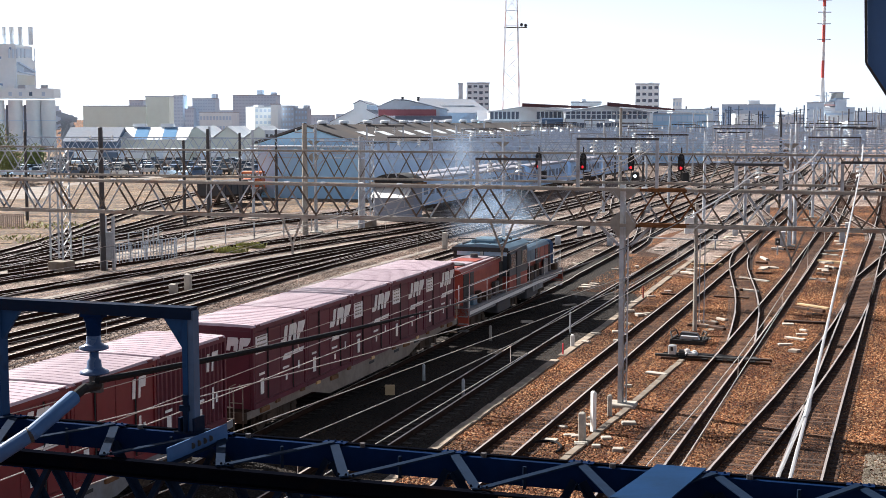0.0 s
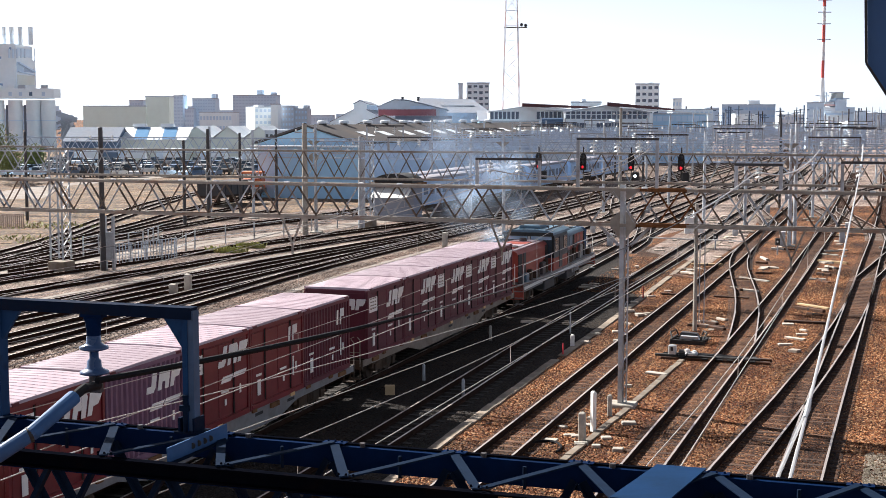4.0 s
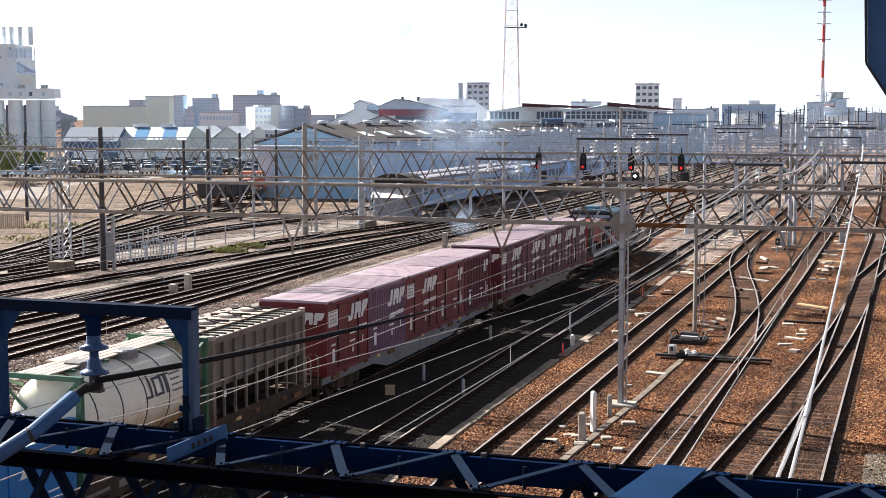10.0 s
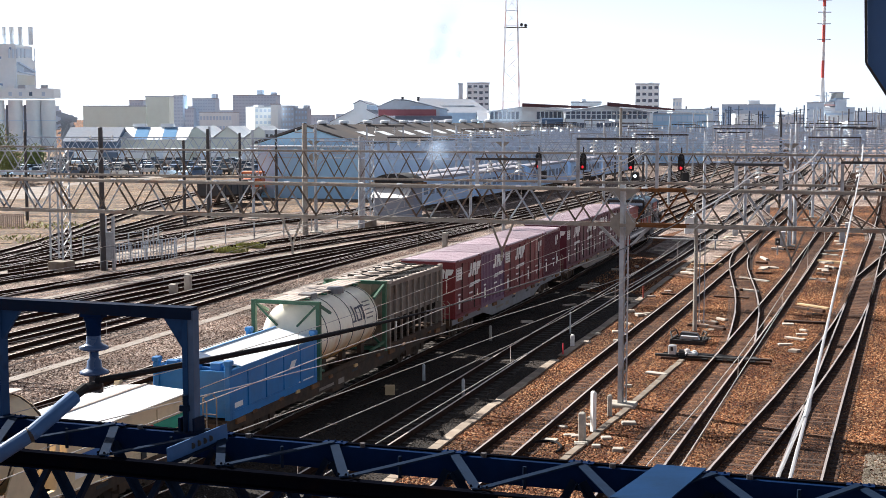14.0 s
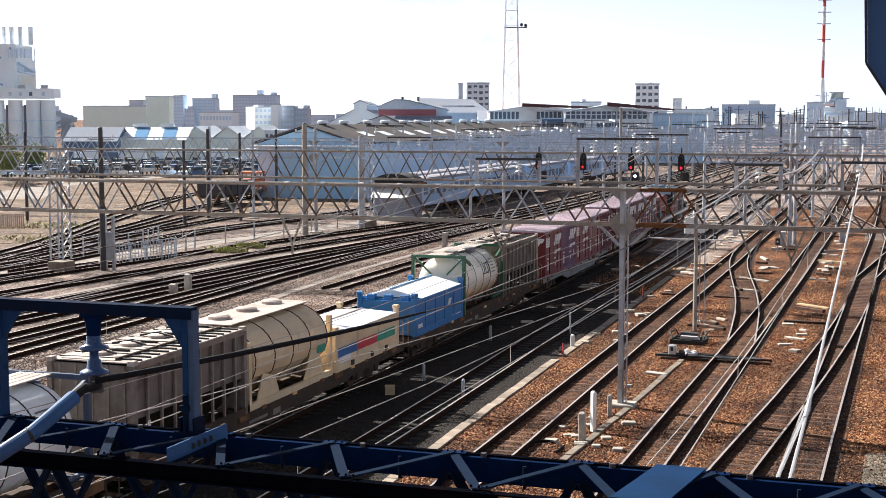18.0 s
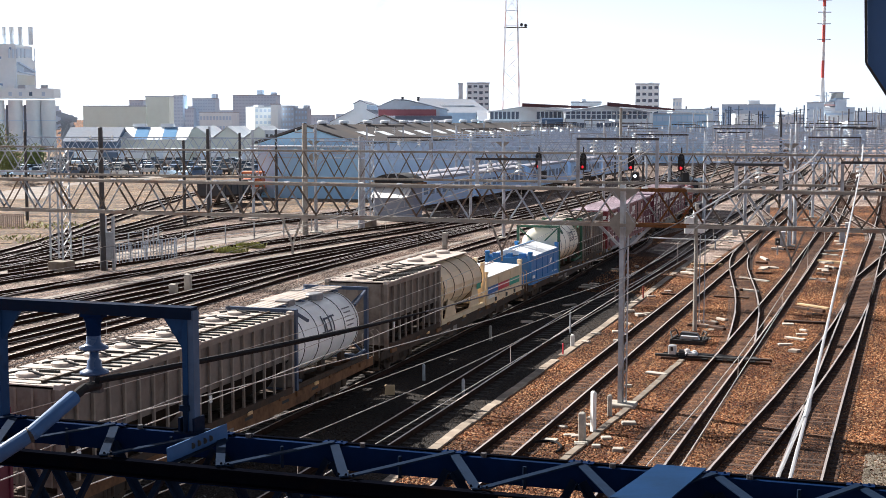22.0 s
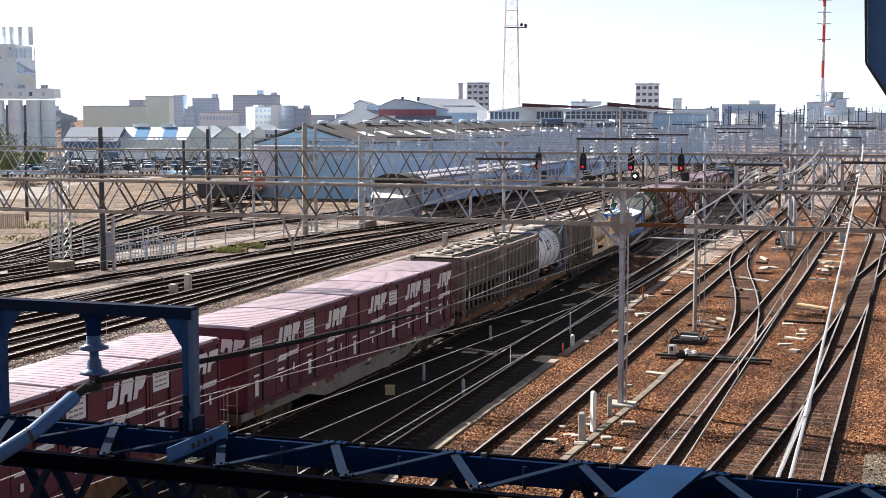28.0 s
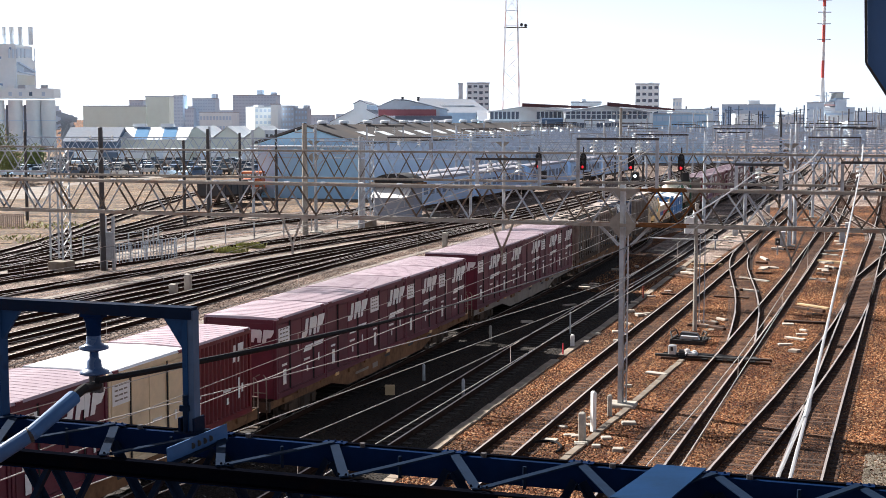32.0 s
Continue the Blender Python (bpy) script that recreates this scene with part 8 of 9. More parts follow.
part("wall", Mesh().extrude([(-8.07, GROUND), (8.19, GROUND), *[(8.19, 11.3), (-0.36, 11.77), (-8.07, 10.58)]], 0, 12), M["wallwhite"], off)
part("roof", Mesh().extrude([(-8.31, 10.58), (-0.36, 11.77), (8.43, 11.24), (8.43, 11.36), (-0.36, 11.92), (-8.31, 10.7)], -0.5, 12.4), M["wallgrey"], off)
pane = Mesh().box(0, 0.65, -0.08, 0.04, 9.14, 10.7).data("window", M["darkwin"])
for k in range(18):
    if 7 <= k <= 10:
        continue
    part("window", pane, None, off, at=pose(-7.83 + k * 0.897, 0, 0))
part("lower_wall", Mesh().box(-8.07, 7.95, -0.12, -0.02, GROUND, 8.78), M["wallgrey"], off)
part("roof_edge", Mesh().extrude([(-1.21, 11.77), (15.54, 11.3), (15.54, 11.66), (-1.21, 12.49)], -2.6, -0.6), M["maroonroof"], off, "thin dark maroon roof")
part("eave", Mesh().extrude([(1.44, 11.3), (8.07, 10.82), (11.2, 11.06), (11.2, 11.24), (1.44, 11.54)], -3.0, -2.65), M["roofpale"], off)
off2 = thing("depot_office", spot(34.1, 286), "white depot office with two rows of windows", "building")
part("wall", Mesh().extrude([(-8.62, GROUND), (9.08, GROUND), *[(9.08, 10.44), (0.0, 11.9), (-8.62, 10.55)]], 0, 12), M["wallwhite"], off2)
part("roof", Mesh().extrude([(-8.85, 10.44), (0.0, 11.87), (9.32, 10.32), (9.32, 10.55), (0.0, 12.08), (-8.85, 10.67)], -0.5, 12.4), M["wallgrey"], off2)
pane = Mesh().box(0, 0.79, -0.08, 0.04, 9.2, 10.73).data("window", M["darkwin"])
rail = Mesh().box(0, 0.79, -0.12, -0.085, 10.01, 10.13).data("transom", M["wallwhite"])
for k in range(16):
    x = -8.38 + k * 1.069
    part("transom", rail, None, part("window", pane, None, off2, at=pose(x, 0, 0)))
for u0 in (-7.08, -2.01, 0.23):
    for k in range(2):
        part("window", Mesh().box(u0 + k * 1.5, u0 + k * 1.5 + 1.3, -0.08, 0.04, 7.27, 8.32), M["darkwin"], off2)
part("roof_edge", Mesh().extrude([(0.0, 11.84), (13.8, 10.91), (13.8, 11.26), (0.0, 12.61)], -2.6, -0.6), M["maroonroof"], off2, "thin dark maroon roof")
part("canopy", Mesh().extrude([(2.24, 11.32), (21.11, 10.03), (21.11, 10.26), (2.24, 11.61)], -3.4, -2.65), M["roofpale"], off2, "long white canopy")
for u in (8.96, 20.88):
    part("canopy_post", Mesh().box(u - 0.3, u + 0.3, -3.3, -2.7, GROUND, 10.32), M["wallwhite"], off2)
dep = block(43.9, 55.63, 290, 10, 10.09, "paleblue", "pale blue depot hall under a canopy", grid=(1, 9, 8.19, 0.85, 0.6), win="hazewin", name="depot_hall")
block(55.27, 65.07, 330, 8, 11.26, "wallwhite", "low white building behind the depot", grid=(1, 9, 10.18, 0.6, 0.4), win="hazewin", name="office_building")
block(32.16, 39.85, 345, 8, 13.18, "wallwhite", "white rooftop plant of a depot building", name="office_building", extras=((-1.0, 0.2, 14.17, "wallwhite"),))
# white storage tanks and stacked sheets before the offices
for k in range(7):
    drum = thing("covered_stack", spot(14.95 + k * 1.6, 240, 0), "white sheeted stack standing before the depot", "stack", "sheeted stacks")
    part("sheet", Mesh().extrude([(-0.75, GROUND), (0.75, GROUND), (0.75, 6.83), (0.45, 7.22), (-0.4, 7.32), (-0.75, 6.83)], 0, 3.0), M["roofpale"], drum)
tankd = thing("storage_tank", spot(20.75, 262), "dark grey lying storage tank", "tank")
part("barrel", cylinder_x(Mesh(), -2.2, 2.2, 0, 8.53, 0.85, 20), M["coachblue"], tankd)
part("saddle", Mesh().box(-1.6, -1.2, -0.5, 0.5, GROUND, 7.99).box(1.2, 1.6, -0.5, 0.5, GROUND, 7.99), M["wallgrey"], tankd)
lean = thing("canopy_shed", spot(29.3, 200), "grey open canopy with a sloping roof", "shed")
part("roof", Mesh().add([(-4.2, 0, 8.84), (4.2, 0, 6.94), (4.2, 7, 7.10), (-4.2, 7, 9.01), (-4.2, 0, 9.09), (4.2, 0, 7.19), (4.2, 7, 7.35), (-4.2, 7, 9.26)],
                        [(0, 1, 2, 3), (7, 6, 5, 4), (0, 4, 5, 1), (1, 5, 6, 2), (2, 6, 7, 3), (3, 7, 4, 0)]), M["wallgrey"], lean)
part("beam", Mesh().box(-4.2, 4.2, -0.1, 0.1, 6.61, 6.77), M["dark"], lean)
for x in (-4.1, 0, 4.1):
    part("post", Mesh().box(x - 0.12, x + 0.12, -0.12, 0.12, GROUND, 7.0), M["dark"], lean)
block(136.9, 147.8, 640, 10, 10.93, "wallwhite", "small white building with a pale roof", name="small_building", roof="roofpale")

# ---- masts ----


def lattice_mast(at, h, w0, w1, rungs, label):
    top = thing("radio_mast", at, label, "mast")
    for sx in (-1, 1):
        for sy in (-1, 1):
            leg = Mesh()
            for k in range(rungs):
                t0, t1 = k / rungs, (k + 1) / rungs
                a, b = w0 + (w1 - w0) * t0, w0 + (w1 - w0) * t1
                leg.bar((sx * a / 2, sy * a / 2, t0 * h), (sx * b / 2, sy * b / 2, t1 * h), 0.13, 0.13, k % 2)
            part("leg", leg, [M["mastwhite"], M["palered"]], top)
    for k in range(rungs):
        t0, t1 = k / rungs, (k + 1) / rungs
        a, b = w0 + (w1 - w0) * t0, w0 + (w1 - w0) * t1
        br = Mesh()
        for s in (-1, 1):
            br.bar((-s * a / 2, -a / 2, t0 * h), (s * b / 2, -b / 2, t1 * h), 0.07)
            br.bar((a / 2 * s, -a / 2, t0 * h), (b / 2 * s, b / 2, t1 * h), 0.07)
        br.bar((-b / 2, -b / 2, t1 * h), (b / 2, -b / 2, t1 * h), 0.1)
        part("bracing", br, M["mastwhite" if k % 2 else "palered"], top)
    return top


m1 = lattice_mast(spot(14.9, 300), 52, 4.2, 1.6, 16, "tall red and white lattice radio mast")
part("platform", Mesh().box(-1.6, 3.4, -1.2, 1.2, 28.93, 29.05), M["dark"], m1)
for x, z in ((2.2, 29.55), (3.1, 29.42)):
    part("dish", Mesh().tube([(x, -0.3, z), (x, 0.3, z)], 0.35, 12), M["dark"], m1)
m2 = thing("chimney_mast", spot(121.6, 440), "slender red and white banded mast", "mast")
bands = [(172, "mastwhite"), (138, "mastred"), (108, "mastwhite"), (76, "mastred"), (46, "mastwhite"), (14, "mastred"), (-14, "mastwhite"), (-44, "mastred"), (-70, "mastred")]
for (v0, m), (v1, _) in zip(bands, bands[1:]):
    z0, z1 = 9.47 + (207.5 - v0) / 2412 * 440, 9.47 + (207.5 - v1) / 2412 * 440
    r = 0.85 if v0 == 172 else 0.55
    part("mast_section", Mesh().tube([(0, 0, z0), (0, 0, z1)], [r, 0.6 if v0 == 172 else 0.5], 10), M[m], m2)
for v in (170, 72, 45, 25, 4):
    z = 9.47 + (207.5 - v) / 2412 * 440
    part("platform", Mesh().box(-2.2, 2.2, -0.3, 0.3, z, z + 0.25), M["wallgrey"], m2)
part("base_tower", Mesh().tube([(0, 0, GROUND), (0, 0, 15.94)], [1.2, 0.9], 10), M["mastwhite"], m2)

# ---- stock standing in the yard ----


def coach(x, y0, n, label):
    L = 19.5
    c = thing("parked_coach", (x, y0, 0), label, "railway coach", "parked coaches")
    part("body", Mesh().extrude([(-1.4, 0.95), (1.4, 0.95), (1.42, 3.0), (1.2, 3.4), (0.6, 3.62), (-0.6, 3.62), (-1.2, 3.4), (-1.42, 3.0)], 0, L), M["coachgrey"], c)
    part("roof", Mesh().extrude([(-1.3, 3.35), (1.3, 3.35), (1.0, 3.58), (0.5, 3.68), (-0.5, 3.68), (-1.0, 3.58)], 0.05, L - 0.05), M["coachroof"], c)
    for k in range(9):
        for s in (-1, 1):
            part("window", Mesh().box(s * 1.42 - 0.02, s * 1.42 + 0.02, 1.4 + k * 1.9, 2.6 + k * 1.9, 2.0, 2.8), M["coachblue"], c)
    part("underframe", Mesh().box(-1.25, 1.25, 0.3, L - 0.3, 0.7, 0.95), M["underframe"], c)
    for y in (3.0, L - 3.0):
        bg = part("bogie", BOGIE, None, c, at=pose(0, y, 0))
        for a in (-0.875, 0.875):
            part("wheelset", WHEEL, None, bg, at=pose(0, a, 0.4))
    return c


co = coach(-45.2, 121, 9, "dull blue coach standing on a siding")
for k in range(1, 5):
    copy_thing(co, pose(-45.2 + 0.35 * k, 121 + 20.3 * k, 0))
copy_thing(co, pose(-48.9, 134, 0))
copy_thing(co, pose(-48.8, 154.3, 0))

shunter = thing("track_machine", (-73.41, 147.15, 0, 0, 0, 18), "orange track machine standing on a siding", "track machine")
part("frame", Mesh().box(-1.2, 1.2, -3.0, 3.2, 0.6, 1.0), M["dark"], shunter)
part("cab", Mesh().box(-1.25, 1.25, -1.6, 1.2, 1.0, 2.2, 0, 0.08), M["machine"], shunter)
part("engine_cover", Mesh().box(-1.1, 0.3, 1.25, 3.0, 1.0, 1.9, 0, 0.06), M["machine"], shunter)
part("cab_roof", Mesh().box(-1.2, 1.2, -1.8, 1.5, 2.86, 3.06, 0, 0.05), M["machine"], shunter)
for x in (-1.05, 0.0, 1.05):
    for y in (-1.5, 1.1):
        part("roof_post", Mesh().box(x - 0.05, x + 0.05, y - 0.05, y + 0.05, 2.2, 2.86), M["dark"], shunter)
part("stripe", Mesh().box(-1.26, 1.26, -1.63, -1.6, 1.1, 1.25), M["white"], shunter)
for y in (-1.8, 1.8):
    part("wheelset", WHEEL, None, shunter, at=pose(0, y, 0.4))
for x in (-1.3, 1.3):
    part("step", Mesh().box(x - 0.1, x + 0.1, -1.2, -0.7, 0.3, 0.36).bar((x, -1.2, 0.36), (x, -1.2, 0.7), 0.04), M["dark"], shunter)
for x, y in ((-71.67, 136.5),):
    wgn = thing("open_wagon", (x, y, 0), "dark open wagon standing on a siding", "freight wagon", "parked wagons")
    part("body", Mesh().box(-1.25, 1.25, -4, 4, 0.95, 2.4).box(-1.3, 1.3, -4.05, 4.05, 2.3, 2.42), M["dark"], wgn)
    for k in range(6):
        part("side_post", Mesh().box(1.25, 1.32, -3.6 + k * 1.44 - 0.06, -3.6 + k * 1.44 + 0.06, 0.9, 2.4), M["dark"], wgn)
    part("frame", Mesh().box(-1.1, 1.1, -3.9, 3.9, 0.65, 0.95), M["underframe"], wgn)
    for yy in (-2.6, 2.6):
        part("wheelset", WHEEL, None, wgn, at=pose(0, yy, 0.4))
hut = thing("yard_hut", (-45.01, 119.34, 0), "low white-walled hut under a rusty roof", "hut")
part("wall", Mesh().box(-1.95, 1.95, 0, 2.4, GROUND, 3.0), M["slate"], hut)
for x0, x1 in ((-1.8, -0.95), (-0.87, 0.05), (0.13, 0.97), (1.05, 1.85)):
    part("awning_sheet", Mesh().extrude([(-1.7, 2.05), (0.0, 2.93), (0.0, 2.97), (-1.7, 2.09)], x0, x1, axis="x"), M["white"], hut, "white sloping awning sheet")
part("eave_beam", Mesh().box(-2.3, 2.3, -0.45, 2.8, 3.0, 3.4, 0, 0.03), M["rust"], hut, "rusty brown eave beam")
part("roof", Mesh().extrude([(2.0 * math.cos(radians(a)), 3.4 + 0.85 * math.sin(radians(a))) for a in range(0, 181, 15)], -0.3, 2.7), M["rubber"], hut, "black arched roof")

# ---- fence, cabinets and small things between the tracks ----
fence = thing("fence", (0, 0, 0), "grey-blue mesh fence round a pit", "fence")
corner = [Vector((-48.73, 77.35, 0)), Vector((-47.25, 82.77, 0)), Vector((-49.43, 89.34, 0)), Vector((-48.41, 97.05, 0)), Vector((-46.11, 114.00, 0))]
for a, b in zip(corner, corner[1:]):
    close = a.y < 82
    n = max(2, int((b - a).length / (1.4 if close else 4.0)))
    for k in range(n):
        q = a.lerp(b, k / n)
        part("post", Mesh().box(q.x - 0.04, q.x + 0.04, q.y - 0.04, q.y + 0.04, GROUND - 0.1, 1.25), M["galv"], fence)
    if close:
        wire = Mesh()
        for k in range(int((b - a).length / 0.28)):
            q = a.lerp(b, (k + 0.5) * 0.28 / (b - a).length)
            wire.bar((q.x, q.y, GROUND), (q.x, q.y, 1.2), 0.035)
        tagged(part("mesh_infill", wire, M["galvpale"], fence), kind="stuff")
    for z in (0.15, 0.45, 0.75, 1.2) if close else (0.5, 1.1):
        part("rail", Mesh().bar(a + Vector((0, 0, z)), b + Vector((0, 0, z)), 0.04), M["galv"], fence)
back = [q + Vector((-5.0, 4.0, 0)) for q in corner[:3]]
for a, b in zip(back, back[1:]):
    for z in (0.3, 0.7, 1.2):
        part("rail", Mesh().bar(a + Vector((0, 0, z)), b + Vector((0, 0, z)), 0.04), M["galv"], fence)
    n = max(2, int((b - a).length / 1.4))
    for k in range(n):
        q = a.lerp(b, k / n)
        part("post", Mesh().box(q.x - 0.04, q.x + 0.04, q.y - 0.04, q.y + 0.04, GROUND - 0.1, 1.25), M["galv"], fence)
cabin = thing("trackside_cabinet", (-47.73, 75.22, 0), "tall grey trackside cabinet on posts", "cabinet")
part("post", Mesh().box(-0.35, -0.22, -0.1, 0.1, GROUND - 0.1, 3.2).box(0.22, 0.35, -0.1, 0.1, GROUND - 0.1, 3.2), M["galv"], cabin)
part("body", Mesh().box(-0.3, 0.3, -0.16, 0.16, 0.4, 2.2, 0, 0.03), M["galv"], cabin)
pfence = thing("paling_fence", (0, 0, 0), "faded pinkish board fence on the bank", "fence")
for k in range(16):
    q = Vector((-75.51, 100.53, 0)).lerp(Vector((-73.73, 102.44, 0)), k / 15)
    part("board", Mesh().box(q.x - 0.08, q.x + 0.08, q.y - 0.02, q.y + 0.02, GROUND - 0.1, 1.0, 0, 0.01), M["paleboard"], pfence)
for z in (0.15, 0.75):
    part("rail", Mesh().bar((-75.51, 100.53 + 0.06, z), (-73.73, 102.44 + 0.06, z), 0.07), M["paleboard"], pfence)


def marker(x, y, w, d, h, material, label, name="marker_post", lean=0.0, turn=0.0):
    t = thing(name, (x, y, 0, 0, lean, turn), label, "post")
    part("shaft", Mesh().box(-w / 2, w / 2, -d / 2, d / 2, GROUND - 0.1, h, 0, 0.02), M[material], t)
    part("top", Mesh().add([(-w / 2 + 0.02, -d / 2 + 0.02, h), (w / 2 - 0.02, -d / 2 + 0.02, h), (w / 2 - 0.02, d / 2 - 0.02, h), (-w / 2 + 0.02, d / 2 - 0.02, h), (-w / 2 + 0.04, 0, h + 0.04), (w / 2 - 0.04, 0, h + 0.04)],
                           [(0, 1, 5, 4), (2, 3, 4, 5), (1, 2, 5), (3, 0, 4)]), M[material], t)


marker(-8.81, 40.74, 0.12, 0.2, 1.05, "white", "white painted marker post between the tracks", turn=42)
marker(-8.84, 39.32, 0.2, 0.18, 0.68, "concrete", "short weathered concrete post")
marker(-8.77, 43.04, 0.14, 0.14, 0.5, "concrete", "short weathered concrete post")
marker(-13.03, 55.91, 0.16, 0.16, 0.3, "white", "short white post by the trough")
marker(-16.75, 56.24, 0.12, 0.1, 0.45, "concrete", "thin concrete post in the train's shadow")
marker(-37.62, 67.14, 0.35, 0.3, 0.75, "concrete", "squat concrete post beside the sidings")
marker(-37.78, 65.80, 0.4, 0.35, 0.35, "concrete", "squat concrete block beside the sidings")
marker(-31.86, 95.09, 0.35, 0.3, 1.0, "concrete", "squat concrete post beside the sidings")
marker(-13.89, 59.15, 0.07, 0.07, 0.8, "galv", "thin steel post by the track")
marker(-16.51, 46.84, 0.1, 0.1, 0.4, "galv", "thin steel post by the track")
marker(-14.25, 44.56, 0.1, 0.1, 0.4, "galv", "thin steel post by the track")
marker(-12.92, 53.76, 0.06, 0.06, 0.3, "red_mark", "short red painted stake by the trough")
marker(-12.93, 72.00, 0.08, 0.08, 0.5, "orange", "short orange stake between the tracks")
crate = thing("wooden_box", (-16.78, 44.03, 0, 0, 0, 20), "small straw-coloured box on the ballast", "box")
part("body", Mesh().box(-0.17, 0.17, -0.13, 0.13, GROUND, 0.1, 0, 0.01), M["straw"], crate)
part("lid", Mesh().box(-0.18, 0.18, -0.14, 0.14, 0.1, 0.13, 0, 0.01), M["straw"], crate)

pm = thing("point_machine", (-7.98, 54.42, 0), "black point machine with a small grey box", "point machine")
part("timber", Mesh().box(-1.0, 3.3, -0.32, -0.1, GROUND, -0.09, 0, 0.02), M["sleeper"], pm)
part("timber", Mesh().box(-1.0, 3.3, 0.42, 0.64, GROUND, -0.09, 0, 0.02), M["sleeper"], pm)
part("base_bar", Mesh().box(-1.25, 2.9, -0.22, -0.06, -0.09, 0.0, 0, 0.01), M["rubber"], pm)
part("base_bar", Mesh().box(-1.0, 1.0, 0.3, 0.42, -0.09, -0.01, 0, 0.01), M["rubber"], pm)
part("motor_box", Mesh().box(-0.72, -0.42, -0.2, 0.08, 0.0, 0.36, 0, 0.03), M["galv"], pm, "small grey enamelled box")
part("box_door", Mesh().box(-0.62, -0.52, -0.215, -0.2, 0.14, 0.3), M["rubber"], pm)
part("motor", cylinder_x(Mesh(), -0.3, 0.12, 0.0, 0.06, 0.13, 16), M["dark"], pm)
part("gear_housing", Mesh().box(-0.05, 0.42, -0.24, 0.2, -0.02, 0.1, 0, 0.04), M["galv"], pm)
part("cap", Mesh().tube([(0.02, -0.05, 0.1), (0.02, -0.05, 0.2), (0.02, -0.05, 0.24)], [0.11, 0.1, 0.04], 14), M["white"], pm, "white bell cover")
part("cap", Mesh().tube([(0.3, 0.06, 0.1), (0.3, 0.06, 0.17)], [0.1, 0.07], 14), M["white"], pm)
part("hose", Mesh().tube([(-0.35, -0.25, 0.02), (-0.28, -0.34, -0.06), (-0.15, -0.36, -0.1), (0.02, -0.33, -0.04), (0.05, -0.22, 0.06)], 0.03, 8), M["cable"], pm)
for y, x1 in ((-0.32, 2.7), (0.12, 2.9), (0.36, 2.4)):
    part("rod", Mesh().tube([(0.3, y, 0.0), (1.2, y, -0.02), (x1, y + 0.03, -0.06)], 0.025, 8), M["dark"], pm)
for x in (0.75, 1.35, 1.75, 2.2, 2.6):
    part("slide_chair", Mesh().box(x - 0.12, x + 0.12, -0.4, 0.7, -0.12, -0.07, 0, 0.01), M["rubber"], pm)
lock = thing("lock_mechanism", (-8.50, 58.33, 0), "low black lever frame on the ballast", "point machine")
for y in (-0.3, 0.25, 0.75):
    part("frame_bar", Mesh().box(-0.75, 0.75, y - 0.06, y + 0.06, GROUND, -0.02, 0, 0.01), M["rubber"], lock)
for x in (-0.7, -0.2, 0.25, 0.7):
    part("cross_bar", Mesh().bar((x, -0.35, 0.0), (x + 0.12, 0.8, 0.02), 0.07, 0.05), M["rubber"], lock)
part("cover", Mesh().extrude([(-0.45, 0.0), (0.4, 0.0), (0.34, 0.2), (-0.35, 0.24)], 0.2, 0.6), M["dark"], lock)
part("cover", Mesh().extrude([(-0.35, 0.0), (0.5, 0.0), (0.42, 0.12), (-0.3, 0.14)], -0.25, 0.05), M["galv"], lock)
for s in (-1, 1):
    part("crank", Mesh().tube([(s * 0.65, -0.2, 0.0), (s * 0.78, 0.1, 0.26), (s * 0.6, 0.45, 0.3), (s * 0.5, 0.6, 0.05)], 0.035, 8), M["rubber"], lock)
part("rod", Mesh().tube([(0.5, 0.3, 0.1), (1.4, 0.9, 0.02)], 0.03, 8), M["rust"], lock)

rng = random.Random(41)
for k in range(26):
    x, y = rng.choice(((-8.4, 41), (-8.2, 47), (-9.3, 36), (-9.2, 40), (-8.3, 62), (-12.0, 60), (-7.9, 37), (-4.5, 96), (-8.4, 74)))
    s = thing("concrete_slab", (x + rng.uniform(-1.0, 1.0), y + rng.uniform(-3, 3), 0, 0, 0, rng.uniform(-25, 25)), "pale broken concrete slab on the ballast", "slab", "loose slabs")
    w, d = rng.uniform(0.18, 0.5), rng.uniform(0.12, 0.3)
    part("slab", Mesh().box(-w / 2, w / 2, -d / 2, d / 2, GROUND - 0.03, GROUND + rng.uniform(0.05, 0.11), 0, 0.015), M["concrete"], s)
slab = thing("trough_lid", (-8.57, 50.77, 0, 0, 0, 70), "pale concrete lid lying on the ballast", "slab")
part("slab", Mesh().box(-0.16, 0.16, -0.42, 0.42, GROUND, GROUND + 0.08, 0, 0.015), M["concrete"], slab)
gutter = thing("black_pipe", (0, 0, 0), "black cable loop lying on the ballast", "cable")
part("loop", Mesh().tube([(-9.75 + 0.55 * math.cos(a), 38.0 + 0.9 * math.sin(a), GROUND + 0.05) for a in [radians(d) for d in range(-20, 200, 15)]], 0.04, 6), M["cable"], gutter)

